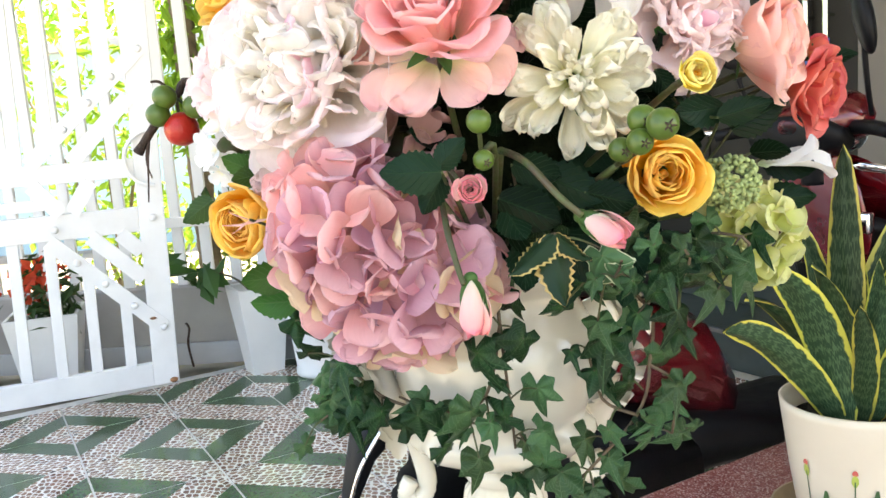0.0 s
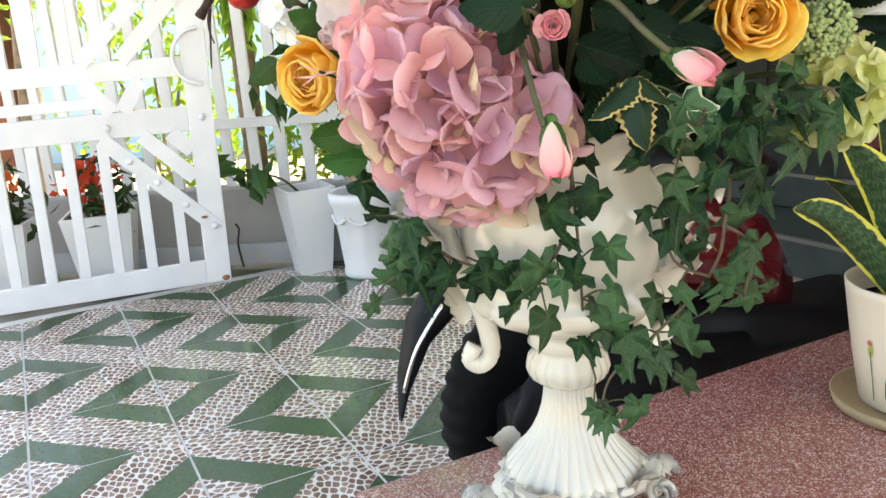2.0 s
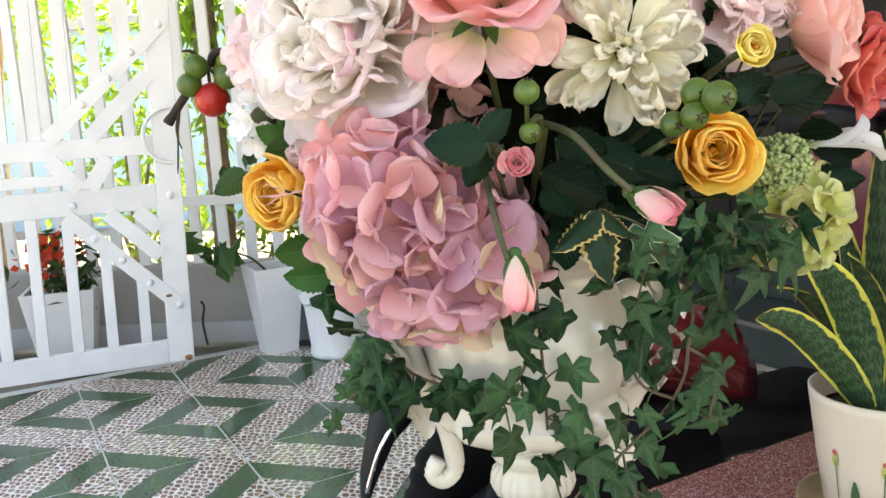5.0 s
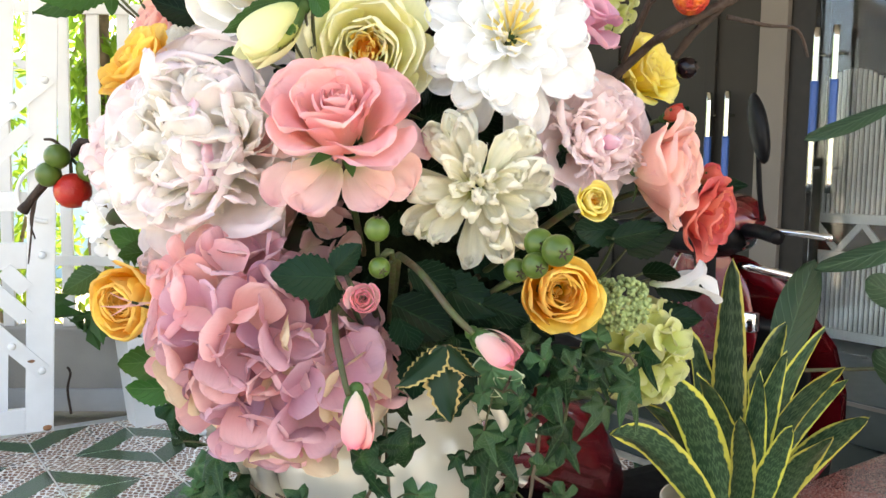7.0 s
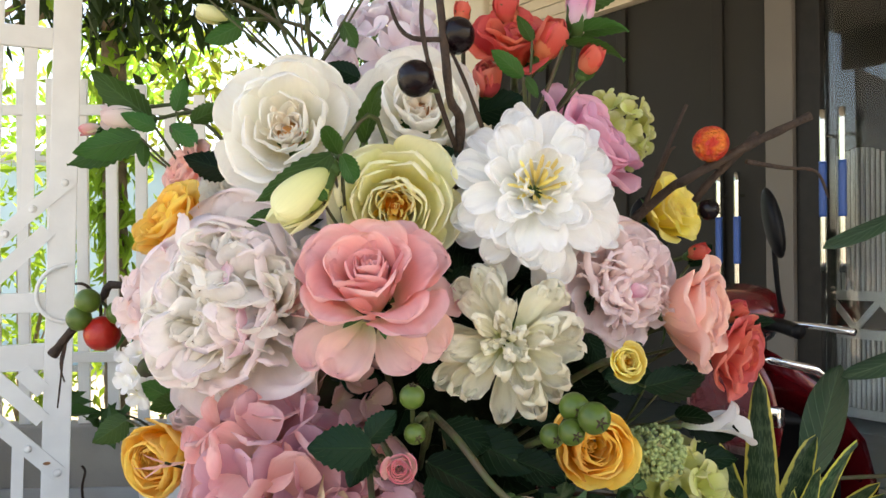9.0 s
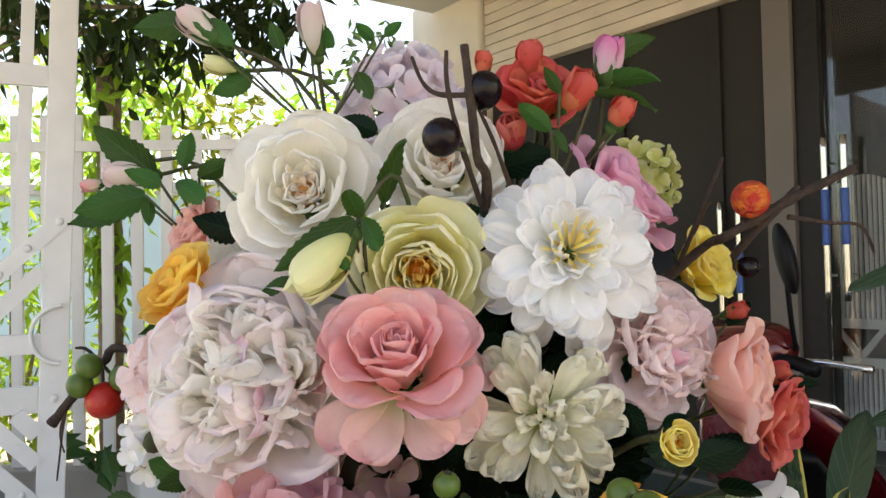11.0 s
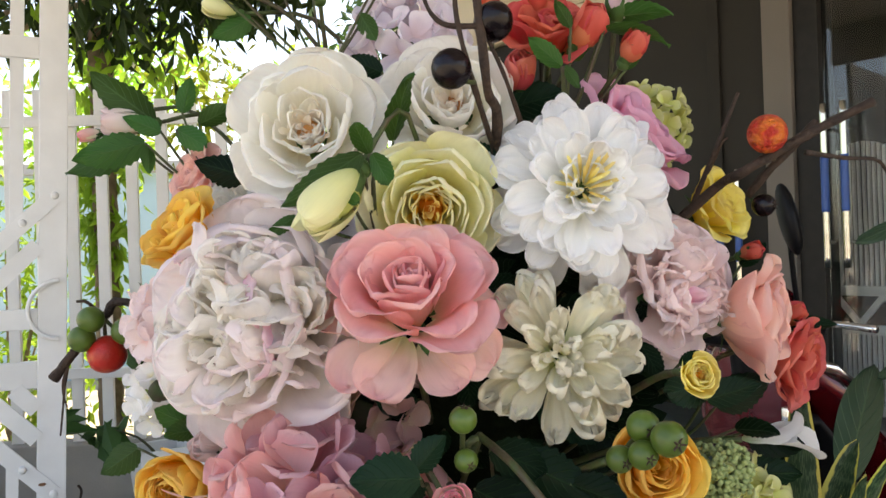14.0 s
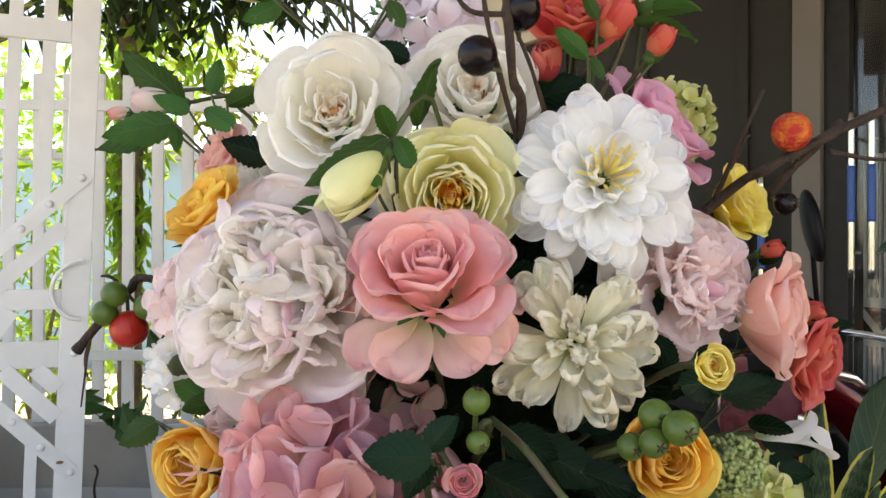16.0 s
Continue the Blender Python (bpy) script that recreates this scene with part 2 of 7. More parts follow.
M_COLUMN = mat("cream_render", (0.80, 0.72, 0.58), 0.7, vary=0.1, scale=3, bump=0.15)
M_STEEL = mat("polished_steel", (0.75, 0.73, 0.66), 0.14, metal=1.0, vary=0.1, bump=0.0)
M_BLUE = mat("blue_film", (0.03, 0.10, 0.36), 0.35, vary=0.1)
M_CERAMIC = mat("cream_ceramic", (0.60, 0.565, 0.46), 0.14, vary=0.06, scale=9, bump=0.02, bscale=40, coat=0.6)


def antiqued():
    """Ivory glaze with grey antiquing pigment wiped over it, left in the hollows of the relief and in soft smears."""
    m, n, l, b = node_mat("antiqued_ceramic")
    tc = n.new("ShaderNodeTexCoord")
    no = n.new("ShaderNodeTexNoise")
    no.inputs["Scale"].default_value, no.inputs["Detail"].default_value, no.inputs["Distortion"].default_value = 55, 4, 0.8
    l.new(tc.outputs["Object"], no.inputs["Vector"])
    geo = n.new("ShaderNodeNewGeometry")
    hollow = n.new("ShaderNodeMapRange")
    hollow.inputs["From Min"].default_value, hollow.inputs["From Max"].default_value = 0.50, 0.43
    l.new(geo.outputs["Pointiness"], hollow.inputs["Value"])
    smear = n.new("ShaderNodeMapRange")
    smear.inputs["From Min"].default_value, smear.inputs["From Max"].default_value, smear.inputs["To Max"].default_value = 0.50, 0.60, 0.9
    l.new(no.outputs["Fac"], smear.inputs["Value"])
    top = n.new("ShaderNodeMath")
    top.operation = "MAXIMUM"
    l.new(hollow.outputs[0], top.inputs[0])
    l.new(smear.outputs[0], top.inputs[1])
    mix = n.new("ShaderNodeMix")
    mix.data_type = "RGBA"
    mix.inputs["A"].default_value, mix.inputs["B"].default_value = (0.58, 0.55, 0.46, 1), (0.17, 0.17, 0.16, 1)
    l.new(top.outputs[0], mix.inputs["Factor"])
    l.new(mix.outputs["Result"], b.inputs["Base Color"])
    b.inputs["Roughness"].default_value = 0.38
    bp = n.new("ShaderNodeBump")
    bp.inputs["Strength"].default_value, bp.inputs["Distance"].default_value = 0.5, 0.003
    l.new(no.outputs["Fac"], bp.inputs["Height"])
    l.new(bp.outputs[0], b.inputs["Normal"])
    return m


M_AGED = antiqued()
M_POTW = mat("white_planter", (0.78, 0.78, 0.76), 0.35, vary=0.07, scale=5)
M_POTC = mat("cream_pot", (0.74, 0.66, 0.52), 0.35, vary=0.06, scale=8, coat=0.2)
M_SAUCER = mat("saucer_clay", (0.45, 0.33, 0.19), 0.5, vary=0.2)
M_RED = mat("metallic_red_paint", (0.13, 0.004, 0.008), 0.22, metal=0.3, vary=0.08, coat=1.0, bump=0.0)
M_BLACK = mat("black_plastic", (0.006, 0.006, 0.007), 0.42, vary=0.2, scale=30, bump=0.05, spec=0.16)
M_RUBBER = mat("tyre_rubber", (0.010, 0.010, 0.010), 0.75, vary=0.2, spec=0.15)
M_CHROME = mat("chrome", (0.8, 0.8, 0.8), 0.1, metal=1.0, vary=0.05, bump=0.0)
M_SOIL = mat("soil", (0.05, 0.035, 0.025), 0.95, vary=0.5, scale=60, bump=0.6)
M_DARKFLOOR = mat("dark_green_slab", (0.045, 0.06, 0.055), 0.3, vary=0.25, scale=12)
M_TWIG = mat("brown_twig", (0.065, 0.038, 0.024), 0.75, vary=0.45, scale=90, bump=0.5, bscale=250)
M_STEM = mat("green_stem", (0.055, 0.085, 0.022), 0.55, vary=0.4, scale=60, bump=0.2, col2=(0.07, 0.05, 0.028))
M_VINE = mat("vine_stem", (0.12, 0.085, 0.05), 0.65, vary=0.4, scale=60)
M_BERRYG = mat("green_berry", (0.085, 0.145, 0.022), 0.3, vary=0.3, scale=50)
M_BERRYR = mat("red_berry", (0.40, 0.02, 0.012), 0.3, vary=0.5, scale=45, bump=0.2, bscale=150, col2=(0.46, 0.09, 0.02), span=(0.30, 0.45))
M_BERRYO = mat("orange_berry", (0.50, 0.025, 0.012), 0.35, vary=0.5, scale=80, bump=0.8, bscale=260, col2=(0.66, 0.15, 0.02), span=(0.36, 0.52))
M_BERRYB = mat("black_berry", (0.008, 0.002, 0.003), 0.2, vary=0.5, scale=60, bump=0.25, bscale=120, spec=0.3)
# near-black tone in place of the shade deep among the stems
M_DARKCORE = mat("dark_core_fill", (0.006, 0.009, 0.004), 0.95, vary=0.5, scale=60, bump=0.6, spec=0.03)
M_BARK = mat("palm_bark", (0.30, 0.22, 0.14), 0.9, vary=0.4, scale=20, bump=0.5, bscale=60)
M_BLUEWALL = mat("pale_blue_wall", (0.42, 0.62, 0.70), 0.8, vary=0.1, scale=1)
M_BRICK = mat("orange_brick", (0.45, 0.16, 0.08), 0.85, vary=0.25, scale=9)
# kept pale so the sunlit ground bounces warm light onto the flowers
M_GROUND = mat("garden_ground", (0.34, 0.31, 0.25), 0.95, vary=0.4, scale=2, bump=0.5)
M_ROOF = mat("porch_ceiling", (0.55, 0.53, 0.5), 0.8, vary=0.1, scale=2)

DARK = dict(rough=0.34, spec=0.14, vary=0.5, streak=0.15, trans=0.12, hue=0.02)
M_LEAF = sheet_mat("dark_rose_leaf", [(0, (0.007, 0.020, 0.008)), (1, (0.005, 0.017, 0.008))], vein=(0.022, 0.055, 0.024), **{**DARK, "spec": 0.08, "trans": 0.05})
M_LEAF2 = sheet_mat("fresh_leaf", [(0, (0.032, 0.090, 0.015)), (1, (0.042, 0.125, 0.022))], vein=(0.09, 0.18, 0.06), rough=0.45, vary=0.3, trans=0.3, hue=0.02)
M_IVY = sheet_mat("ivy_leaf", [(0, (0.030, 0.072, 0.022)), (0.5, (0.012, 0.040, 0.013)), (1, (0.009, 0.030, 0.011))], vein=(0.09, 0.17, 0.08), **DARK)
M_IVY2 = sheet_mat("pale_ivy_leaf", [(0, (0.055, 0.115, 0.042)), (1, (0.028, 0.082, 0.029))], vein=(0.16, 0.26, 0.14), rough=0.4, vary=0.35, trans=0.25, hue=0.02)
M_VARIEG = sheet_mat("variegated_leaf", [(0, (0.012, 0.036, 0.014)), (1, (0.010, 0.032, 0.012))], edge=((0.50, 0.38, 0.13), 1.02), rough=0.45, trans=0.15)
M_VARIEGW = sheet_mat("cream_edged_ivy", [(0, (0.05, 0.13, 0.05)), (1, (0.05, 0.12, 0.05))], edge=((0.46, 0.50, 0.32), 1.10), rough=0.45, trans=0.15)
M_SNAKE = sheet_mat("snake_plant_leaf", [(0, (0.020, 0.050, 0.020)), (1, (0.018, 0.046, 0.021))], edge=((0.54, 0.49, 0.09), 1.05), rough=0.36, trans=0.06, vary=0.3, bands=(0.085, 0.14, 0.07))
# foliage in two tones: sunlight and shade are put into the leaf colour
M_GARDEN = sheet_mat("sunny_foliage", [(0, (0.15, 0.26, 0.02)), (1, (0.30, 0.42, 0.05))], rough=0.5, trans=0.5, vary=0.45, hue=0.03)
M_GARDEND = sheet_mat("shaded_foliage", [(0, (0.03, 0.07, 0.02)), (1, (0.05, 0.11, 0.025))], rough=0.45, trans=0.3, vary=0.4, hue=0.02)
M_RUBBERLEAF = sheet_mat("broad_dark_leaf", [(0, (0.025, 0.06, 0.028)), (1, (0.022, 0.052, 0.025))], rough=0.35, trans=0.1, vein=(0.09, 0.16, 0.08))

P_WHITE = sheet_mat("white_rose_petal", [(0, (0.93, 0.84, 0.60)), (0.35, (0.95, 0.92, 0.82)), (1, (0.96, 0.94, 0.89))], trans=0.45)
P_WHITEIN = sheet_mat("peach_white_petal", [(0, (0.86, 0.42, 0.16)), (0.3, (0.95, 0.82, 0.66)), (1, (0.97, 0.92, 0.84))], trans=0.45)
P_YCREAM = sheet_mat("lemon_cream_petal", [(0, (0.80, 0.68, 0.14)), (0.4, (0.93, 0.89, 0.44)), (1, (0.96, 0.94, 0.68))], trans=0.42)
P_YCREAMIN = sheet_mat("amber_petal", [(0, (0.70, 0.22, 0.02)), (0.5, (0.88, 0.48, 0.06)), (1, (0.92, 0.76, 0.28))])
P_DAHLIA = sheet_mat("white_dahlia_petal", [(0, (0.90, 0.86, 0.56)), (0.3, (0.96, 0.96, 0.92)), (1, (0.97, 0.97, 0.97))], trans=0.45)
P_YELCORE = sheet_mat("yellow_stamen", [(0, (0.84, 0.62, 0.12)), (1, (0.93, 0.80, 0.34))])
P_PINK = sheet_mat("pink_rose_petal", [(0, (0.93, 0.68, 0.46)), (0.35, (0.95, 0.57, 0.50)), (0.8, (0.94, 0.49, 0.48)), (1, (0.95, 0.60, 0.58))], trans=0.42)
P_PINKIN = sheet_mat("deep_pink_petal", [(0, (0.90, 0.52, 0.40)), (0.4, (0.91, 0.44, 0.43)), (1, (0.93, 0.50, 0.50))], trans=0.4)
P_PINKLOW = sheet_mat("pale_pink_petal", [(0, (0.70, 0.68, 0.34)), (0.35, (0.92, 0.70, 0.58)), (1, (0.91, 0.54, 0.53))], trans=0.42)
P_PEONY = sheet_mat("blush_peony_petal", [(0, (0.975, 0.93, 0.84)), (0.6, (0.98, 0.94, 0.90)), (1, (0.98, 0.875, 0.875))], streak=0.05, trans=0.52, vary=0.03)
P_PEONYIN = sheet_mat("ivory_peony_petal", [(0, (0.97, 0.89, 0.66)), (0.5, (0.985, 0.955, 0.86)), (1, (0.985, 0.95, 0.90))], streak=0.05, trans=0.52, vary=0.03)
P_PEONYHOT = sheet_mat("magenta_flecked_petal", [(0, (0.93, 0.66, 0.66)), (0.5, (0.92, 0.46, 0.60)), (1, (0.96, 0.78, 0.84))])
P_PEONYR = sheet_mat("shell_pink_petal", [(0, (0.96, 0.62, 0.58)), (0.35, (0.98, 0.83, 0.80)), (1, (0.98, 0.84, 0.84))], trans=0.48, vary=0.04)
P_MUM = sheet_mat("ivory_green_petal", [(0, (0.55, 0.58, 0.20)), (0.35, (0.80, 0.76, 0.55)), (1, (0.90, 0.86, 0.72))], blotch=((0.58, 0.60, 0.26), 30, 0.62))
P_HOT = sheet_mat("bright_pink_petal", [(0, (0.92, 0.66, 0.74)), (0.4, (0.90, 0.42, 0.60)), (1, (0.92, 0.56, 0.70))], trans=0.45)
P_CORAL = sheet_mat("coral_red_petal", [(0, (0.72, 0.20, 0.10)), (0.5, (0.70, 0.095, 0.070)), (1, (0.74, 0.15, 0.12))])
P_CORALPINK = sheet_mat("coral_pink_petal", [(0, (0.72, 0.12, 0.10)), (0.5, (0.78, 0.16, 0.13)), (1, (0.80, 0.24, 0.20))])
P_PEACH = sheet_mat("peach_petal", [(0, (0.92, 0.64, 0.46)), (0.5, (0.95, 0.57, 0.49)), (1, (0.95, 0.64, 0.58))], trans=0.46)
P_YEL = sheet_mat("golden_petal", [(0, (0.88, 0.40, 0.01)), (0.4, (0.96, 0.52, 0.05)), (1, (0.97, 0.69, 0.18))], trans=0.42)
P_YEL2 = sheet_mat("yellow_petal", [(0, (0.84, 0.52, 0.03)), (0.45, (0.94, 0.75, 0.12)), (1, (0.95, 0.84, 0.32))])
P_BUDW = sheet_mat("white_bud_petal", [(0, (0.78, 0.72, 0.55)), (0.4, (0.82, 0.76, 0.68)), (1, (0.80, 0.62, 0.60))])
P_BUDP = sheet_mat("pink_bud_petal", [(0, (0.90, 0.84, 0.64)), (0.4, (0.93, 0.66, 0.58)), (0.85, (0.90, 0.48, 0.46)), (1, (0.82, 0.24, 0.30))])
P_BUDY = sheet_mat("lemon_bud_petal", [(0, (0.60, 0.64, 0.20)), (0.4, (0.84, 0.82, 0.42)), (1, (0.88, 0.86, 0.54))])
P_BUDM = sheet_mat("magenta_white_bud_petal", [(0, (0.80, 0.70, 0.68)), (0.45, (0.80, 0.55, 0.64)), (1, (0.74, 0.20, 0.44))])
P_LILAC = sheet_mat("lilac_petal", [(0, (0.84, 0.68, 0.70)), (0.5, (0.87, 0.76, 0.83)), (1, (0.90, 0.85, 0.89))])
# pale tips paint in highlights, darker bases the shade between petals
P_HYD = sheet_mat("dusty_pink_petal", [(0, (0.48, 0.30, 0.20)), (0.25, (0.62, 0.29, 0.28)), (0.6, (0.68, 0.33, 0.34)), (1, (0.80, 0.50, 0.51))], vary=0.14, hue=0.02, trans=0.42)
P_HYD2 = sheet_mat("mauve_petal", [(0, (0.56, 0.30, 0.28)), (0.5, (0.60, 0.30, 0.37)), (1, (0.76, 0.48, 0.55))], vary=0.14, hue=0.02, trans=0.42)
P_HYDG = sheet_mat("olive_pink_petal", [(0, (0.66, 0.46, 0.36)), (0.4, (0.74, 0.58, 0.36)), (1, (0.78, 0.64, 0.44))], vary=0.1)
P_DUSK = sheet_mat("faded_mauve_petal", [(0, (0.50, 0.38, 0.26)), (0.5, (0.56, 0.34, 0.32)), (1, (0.58, 0.38, 0.37))])
P_LIME = sheet_mat("lime_petal", [(0, (0.48, 0.50, 0.12)), (0.5, (0.60, 0.62, 0.20)), (1, (0.70, 0.70, 0.38))])
P_CALLA = sheet_mat("white_calla", [(0, (0.50, 0.60, 0.30)), (0.3, (0.80, 0.80, 0.76)), (1, (0.84, 0.84, 0.84))])
M_SEED = mat("pale_seed", (0.34, 0.42, 0.16), 0.6, vary=0.4, scale=60)
P_SEPAL = sheet_mat("sepal", [(0, (0.06, 0.12, 0.03)), (1, (0.035, 0.11, 0.03))], rough=0.5, trans=0.15)


# ---- mesh helpers ----
def link(name, bm, material, parent=None, label="", smooth=True, m=None):
    me = bpy.data.meshes.new(name)
    bm.normal_update()
    bm.to_mesh(me)
    bm.free()
    if material:
        me.materials.append(material)
    if smooth:
        for p in me.polygons:
            p.use_smooth = True
    ob = new(name, me)
    if parent:
        ob.parent = parent
    if m is not None:
        ob.matrix_basis = m
    if label:
        ob["label"] = label
    return ob


def part(name, bm, material, parent, label="", smooth=True, m=None):
    return link(name, bm, material, parent, label, smooth, m)


def again(name, me, parent, m):
    """One more piece on a mesh that others share."""
    ob = new(name, me)
    ob.parent = parent
    ob.matrix_basis = m
    return ob


def thing(name, label, category, m=None, group="", kind=""):
    ob = new(name)
    ob.empty_display_size = 0.05
    if m is not None:
        ob.matrix_basis = m
    return tagged(ob, label, category, group, kind)


def box(bm, lo, hi, bevel=0.0, m=None):
    sz = [h - a for a, h in zip(lo, hi)]
    mid = [(h + a) / 2 for a, h in zip(lo, hi)]
    mm = Matrix.Translation(mid) @ Matrix.Diagonal((*sz, 1))
    r = bmesh.ops.create_cube(bm, size=1, matrix=(m @ mm) if m is not None else mm)
    if bevel:
        es = list({e for v in r["verts"] for e in v.link_edges})
        bmesh.ops.bevel(bm, geom=es, offset=bevel, segments=2, affect="EDGES", profile=0.5)


def boxed(lo, hi, bevel=0.0, m=None):
    bm = bmesh.new()
    box(bm, lo, hi, bevel, m)
    return bm


def bar(bm, a, b, w, d, side=Vector((0, 0, 1)), bevel=0.0):
    """A flat bar from a to b, w wide across, d thick along side."""
    a, b = Vector(a), Vector(b)
    z = (b - a).normalized()
    y = side.normalized()
    x = y.cross(z).normalized()
    y = z.cross(x)
    m = Matrix((x, y, z)).transposed().to_4x4()
    m.translation = (a + b) / 2
    box(bm, (-w / 2, -d / 2, -(b - a).length / 2), (w / 2, d / 2, (b - a).length / 2), bevel, m)


def lathe(bm, prof, n=32, wave=None, m=None):
    """Turned form: (radius, height) pairs. wave(i, angle): a factor on the radius."""
    rings = []
    for i, (r, z) in enumerate(prof):
        ring = []
        for k in range(n):
            a = 2 * math.pi * k / n
            f = wave(i, a) if wave else 1
            p = Vector((r * f * math.cos(a), r * f * math.sin(a), z))
            ring.append(bm.verts.new(m @ p if m is not None else p))
        rings.append(ring)
    for r0, r1 in zip(rings, rings[1:]):
        for k in range(n):
            bm.faces.new((r0[k], r0[(k + 1) % n], r1[(k + 1) % n], r1[k]))
    for ring, flip in ((rings[0], True), (rings[-1], False)):
        if prof[0 if flip else -1][0] > 1e-4:
            bm.faces.new(list(reversed(ring)) if flip else ring)


def tube(bm, pts, r0, r1=None, n=7, knobs=0.0):
    """A round rod along points, tapering from r0 to r1, on a smooth line through them."""
    r1 = r0 if r1 is None else r1
    P = [Vector(p) for p in pts]
    line = []
    for i in range(len(P) - 1):
        a, b, c, d = P[max(i - 1, 0)], P[i], P[i + 1], P[min(i + 2, len(P) - 1)]
        steps = 5
        for k in range(steps):
            t = k / steps
            line.append(0.5 * ((2 * b) + (c - a) * t + (2 * a - 5 * b + 4 * c - d) * t * t + (3 * b - a - 3 * c + d) * t ** 3))
    line.append(P[-1])
    rings = []
    up = Vector((0.3, 0.2, 1)).normalized()
    for i, p in enumerate(line):
        d = (line[min(i + 1, len(line) - 1)] - line[max(i - 1, 0)]).normalized()
        x = d.cross(up)
        x = x.normalized() if x.length > 1e-3 else Vector((1, 0, 0))
        y = d.cross(x)
        r = r0 + (r1 - r0) * i / (len(line) - 1)
        if knobs:
            r *= 1 + knobs * noise.noise(p * 90)
        rings.append([bm.verts.new(p + r * (math.cos(2 * math.pi * k / n) * x + math.sin(2 * math.pi * k / n) * y)) for k in range(n)])
    for a, b in zip(rings, rings[1:]):
        for k in range(n):
            bm.faces.new((a[k], a[(k + 1) % n], b[(k + 1) % n], b[k]))
    bm.faces.new(list(reversed(rings[0])))
    bm.faces.new(rings[-1])


def tubed(*a, **k):
    bm = bmesh.new()
    tube(bm, *a, **k)
    return bm


def ball(bm, c, r, squash=1.0, n=12, rough=0.0, m=None):
    mm = Matrix.Translation(c) @ (m if m is not None else Matrix()) @ Matrix.Diagonal((r, r, r * squash, 1))
    res = bmesh.ops.create_uvsphere(bm, u_segments=n, v_segments=max(6, n * 2 // 3), radius=1, matrix=mm)
    if rough:
        for v in res["verts"]:
            v.co += (v.co - Vector(c)).normalized() * rough * noise.noise(v.co * 40)


def facing(at, way, spin=0.0, scale=1.0):
    """A pose at a place whose z axis points along way."""
    q = Vector(way).to_track_quat("Z", "Y")
    return Matrix.Translation(at) @ q.to_matrix().to_4x4() @ pose(0, 0, 0, 0, 0, spin) @ Matrix.Scale(scale, 4)


# the house, the bench and the floor tiles all run along one direction
ANG = radians(33.0)
U, V = Vector((math.cos(ANG), math.sin(ANG), 0)), Vector((-math.sin(ANG), math.cos(ANG), 0))
HOUSE = Matrix.Rotation(ANG, 4, "Z")


def uv_at(u, v, z=0.0):
    return U * u + V * v + Vector((0, 0, z))


# ---- ground and floor ----
link("ground", boxed((-150, -150, -0.6), (150, 150, -0.06)), M_GROUND)
tagged(bpy.data.objects["ground"], "ground reaching to the horizon, coloured pale to bounce light", "ground", kind="structure")
floor = link("floor", boxed((-3.4, -1.6, -0.055), (5.0, 3.95, -0.0012), m=HOUSE), M_GROUT)
tagged(floor, "glazed terrace floor of pebble-print tiles with green diamonds", "floor", kind="structure")

TILE = 0.4
T0 = (0.289, 2.684)  # a crossing of joints that is a diamond's centre, along u and v
OUT, INN, JOINT = 0.69, 0.33, 0.007


def flat_piece(pts, name, material, z0=-0.004, z1=0.0):
    bm = bmesh.new()
    lo = [bm.verts.new((x, y, z0)) for x, y in pts]
    hi = [bm.verts.new((x, y, z1)) for x, y in pts]
    bm.faces.new(hi)
    n = len(pts)
    for k in range(n):
        bm.faces.new((lo[k], lo[(k + 1) % n], hi[(k + 1) % n], hi[k]))
    me = bpy.data.meshes.new(name)
    bmesh.ops.recalc_face_normals(bm, faces=bm.faces)
    bm.to_mesh(me)
    bm.free()
    me.materials.append(material)
    return me


def tile_meshes():
    """One tile: two opposite corners carry a quarter of a green diamond, with a pebble print inside and between."""
    t, g, w = TILE, JOINT / 2, 0.003
    o, i = OUT * t, INN * t
    k = [g, t - g]
    corner = flat_piece([(g, g), (i, g), (g, i)], "pebble_corner", M_PEB)
    band = flat_piece([(i + w, g), (o, g), (g, o), (g, i + w)], "green_band", M_GREENTILE)
    mid = flat_piece([(o + w, g), (t - g, g), (t - g, t - o - w), (t - o - w, t - g), (g, t - g), (g, o + w)], "pebble_field", M_PEB)
    return corner, band, mid


TILE_C, TILE_B, TILE_M = tile_meshes()

# ---- bench of pink terrazzo beside a cream ledge ----
bench = thing("bench", "polished pink terrazzo bench slab with rounded edges", "bench", HOUSE.copy())
part("slab", boxed((0.372, 0.42, 0.388), (2.7, 1.018, 0.43), 0.012), M_PINK, bench)
part("edge_moulding", boxed((0.384, 0.43, 0.372), (2.69, 1.006, 0.388), 0.003), M_PINK, bench)
part("pedestal", boxed((0.42, 0.5, 0.0), (0.62, 0.95, 0.372), 0.006), M_PINK, bench)
part("pedestal", boxed((2.3, 0.5, 0.0), (2.5, 0.95, 0.372), 0.006), M_PINK, bench)
ledge = link("ledge", boxed((-1.0, 0.5, 0.0), (0.366, 1.052, 0.392), 0.006, m=HOUSE), M_CREAM)
tagged(ledge, "low ledge of speckled cream terrazzo", "ledge", kind="structure")

# ---- garden wall and picket fence ----
WY = 4.02
wall = link("wall_garden", boxed((-3.6, WY, 0), (0.62, WY + 0.16, 0.40), 0.01), M_WALL)
tagged(wall, "low grey plastered garden wall", "wall", kind="structure")
plinth = link("baseboard", boxed((-3.6, WY - 0.025, 0), (0.62, WY - 0.001, 0.11), 0.004), M_PLINTH)
tagged(plinth, "pale grey tiled plinth along the wall foot", "baseboard", kind="structure")
fence = thing("picket_fence", "white painted steel picket fence on the low wall", "fence", Matrix.Translation((0, WY + 0.08, 0.40)))
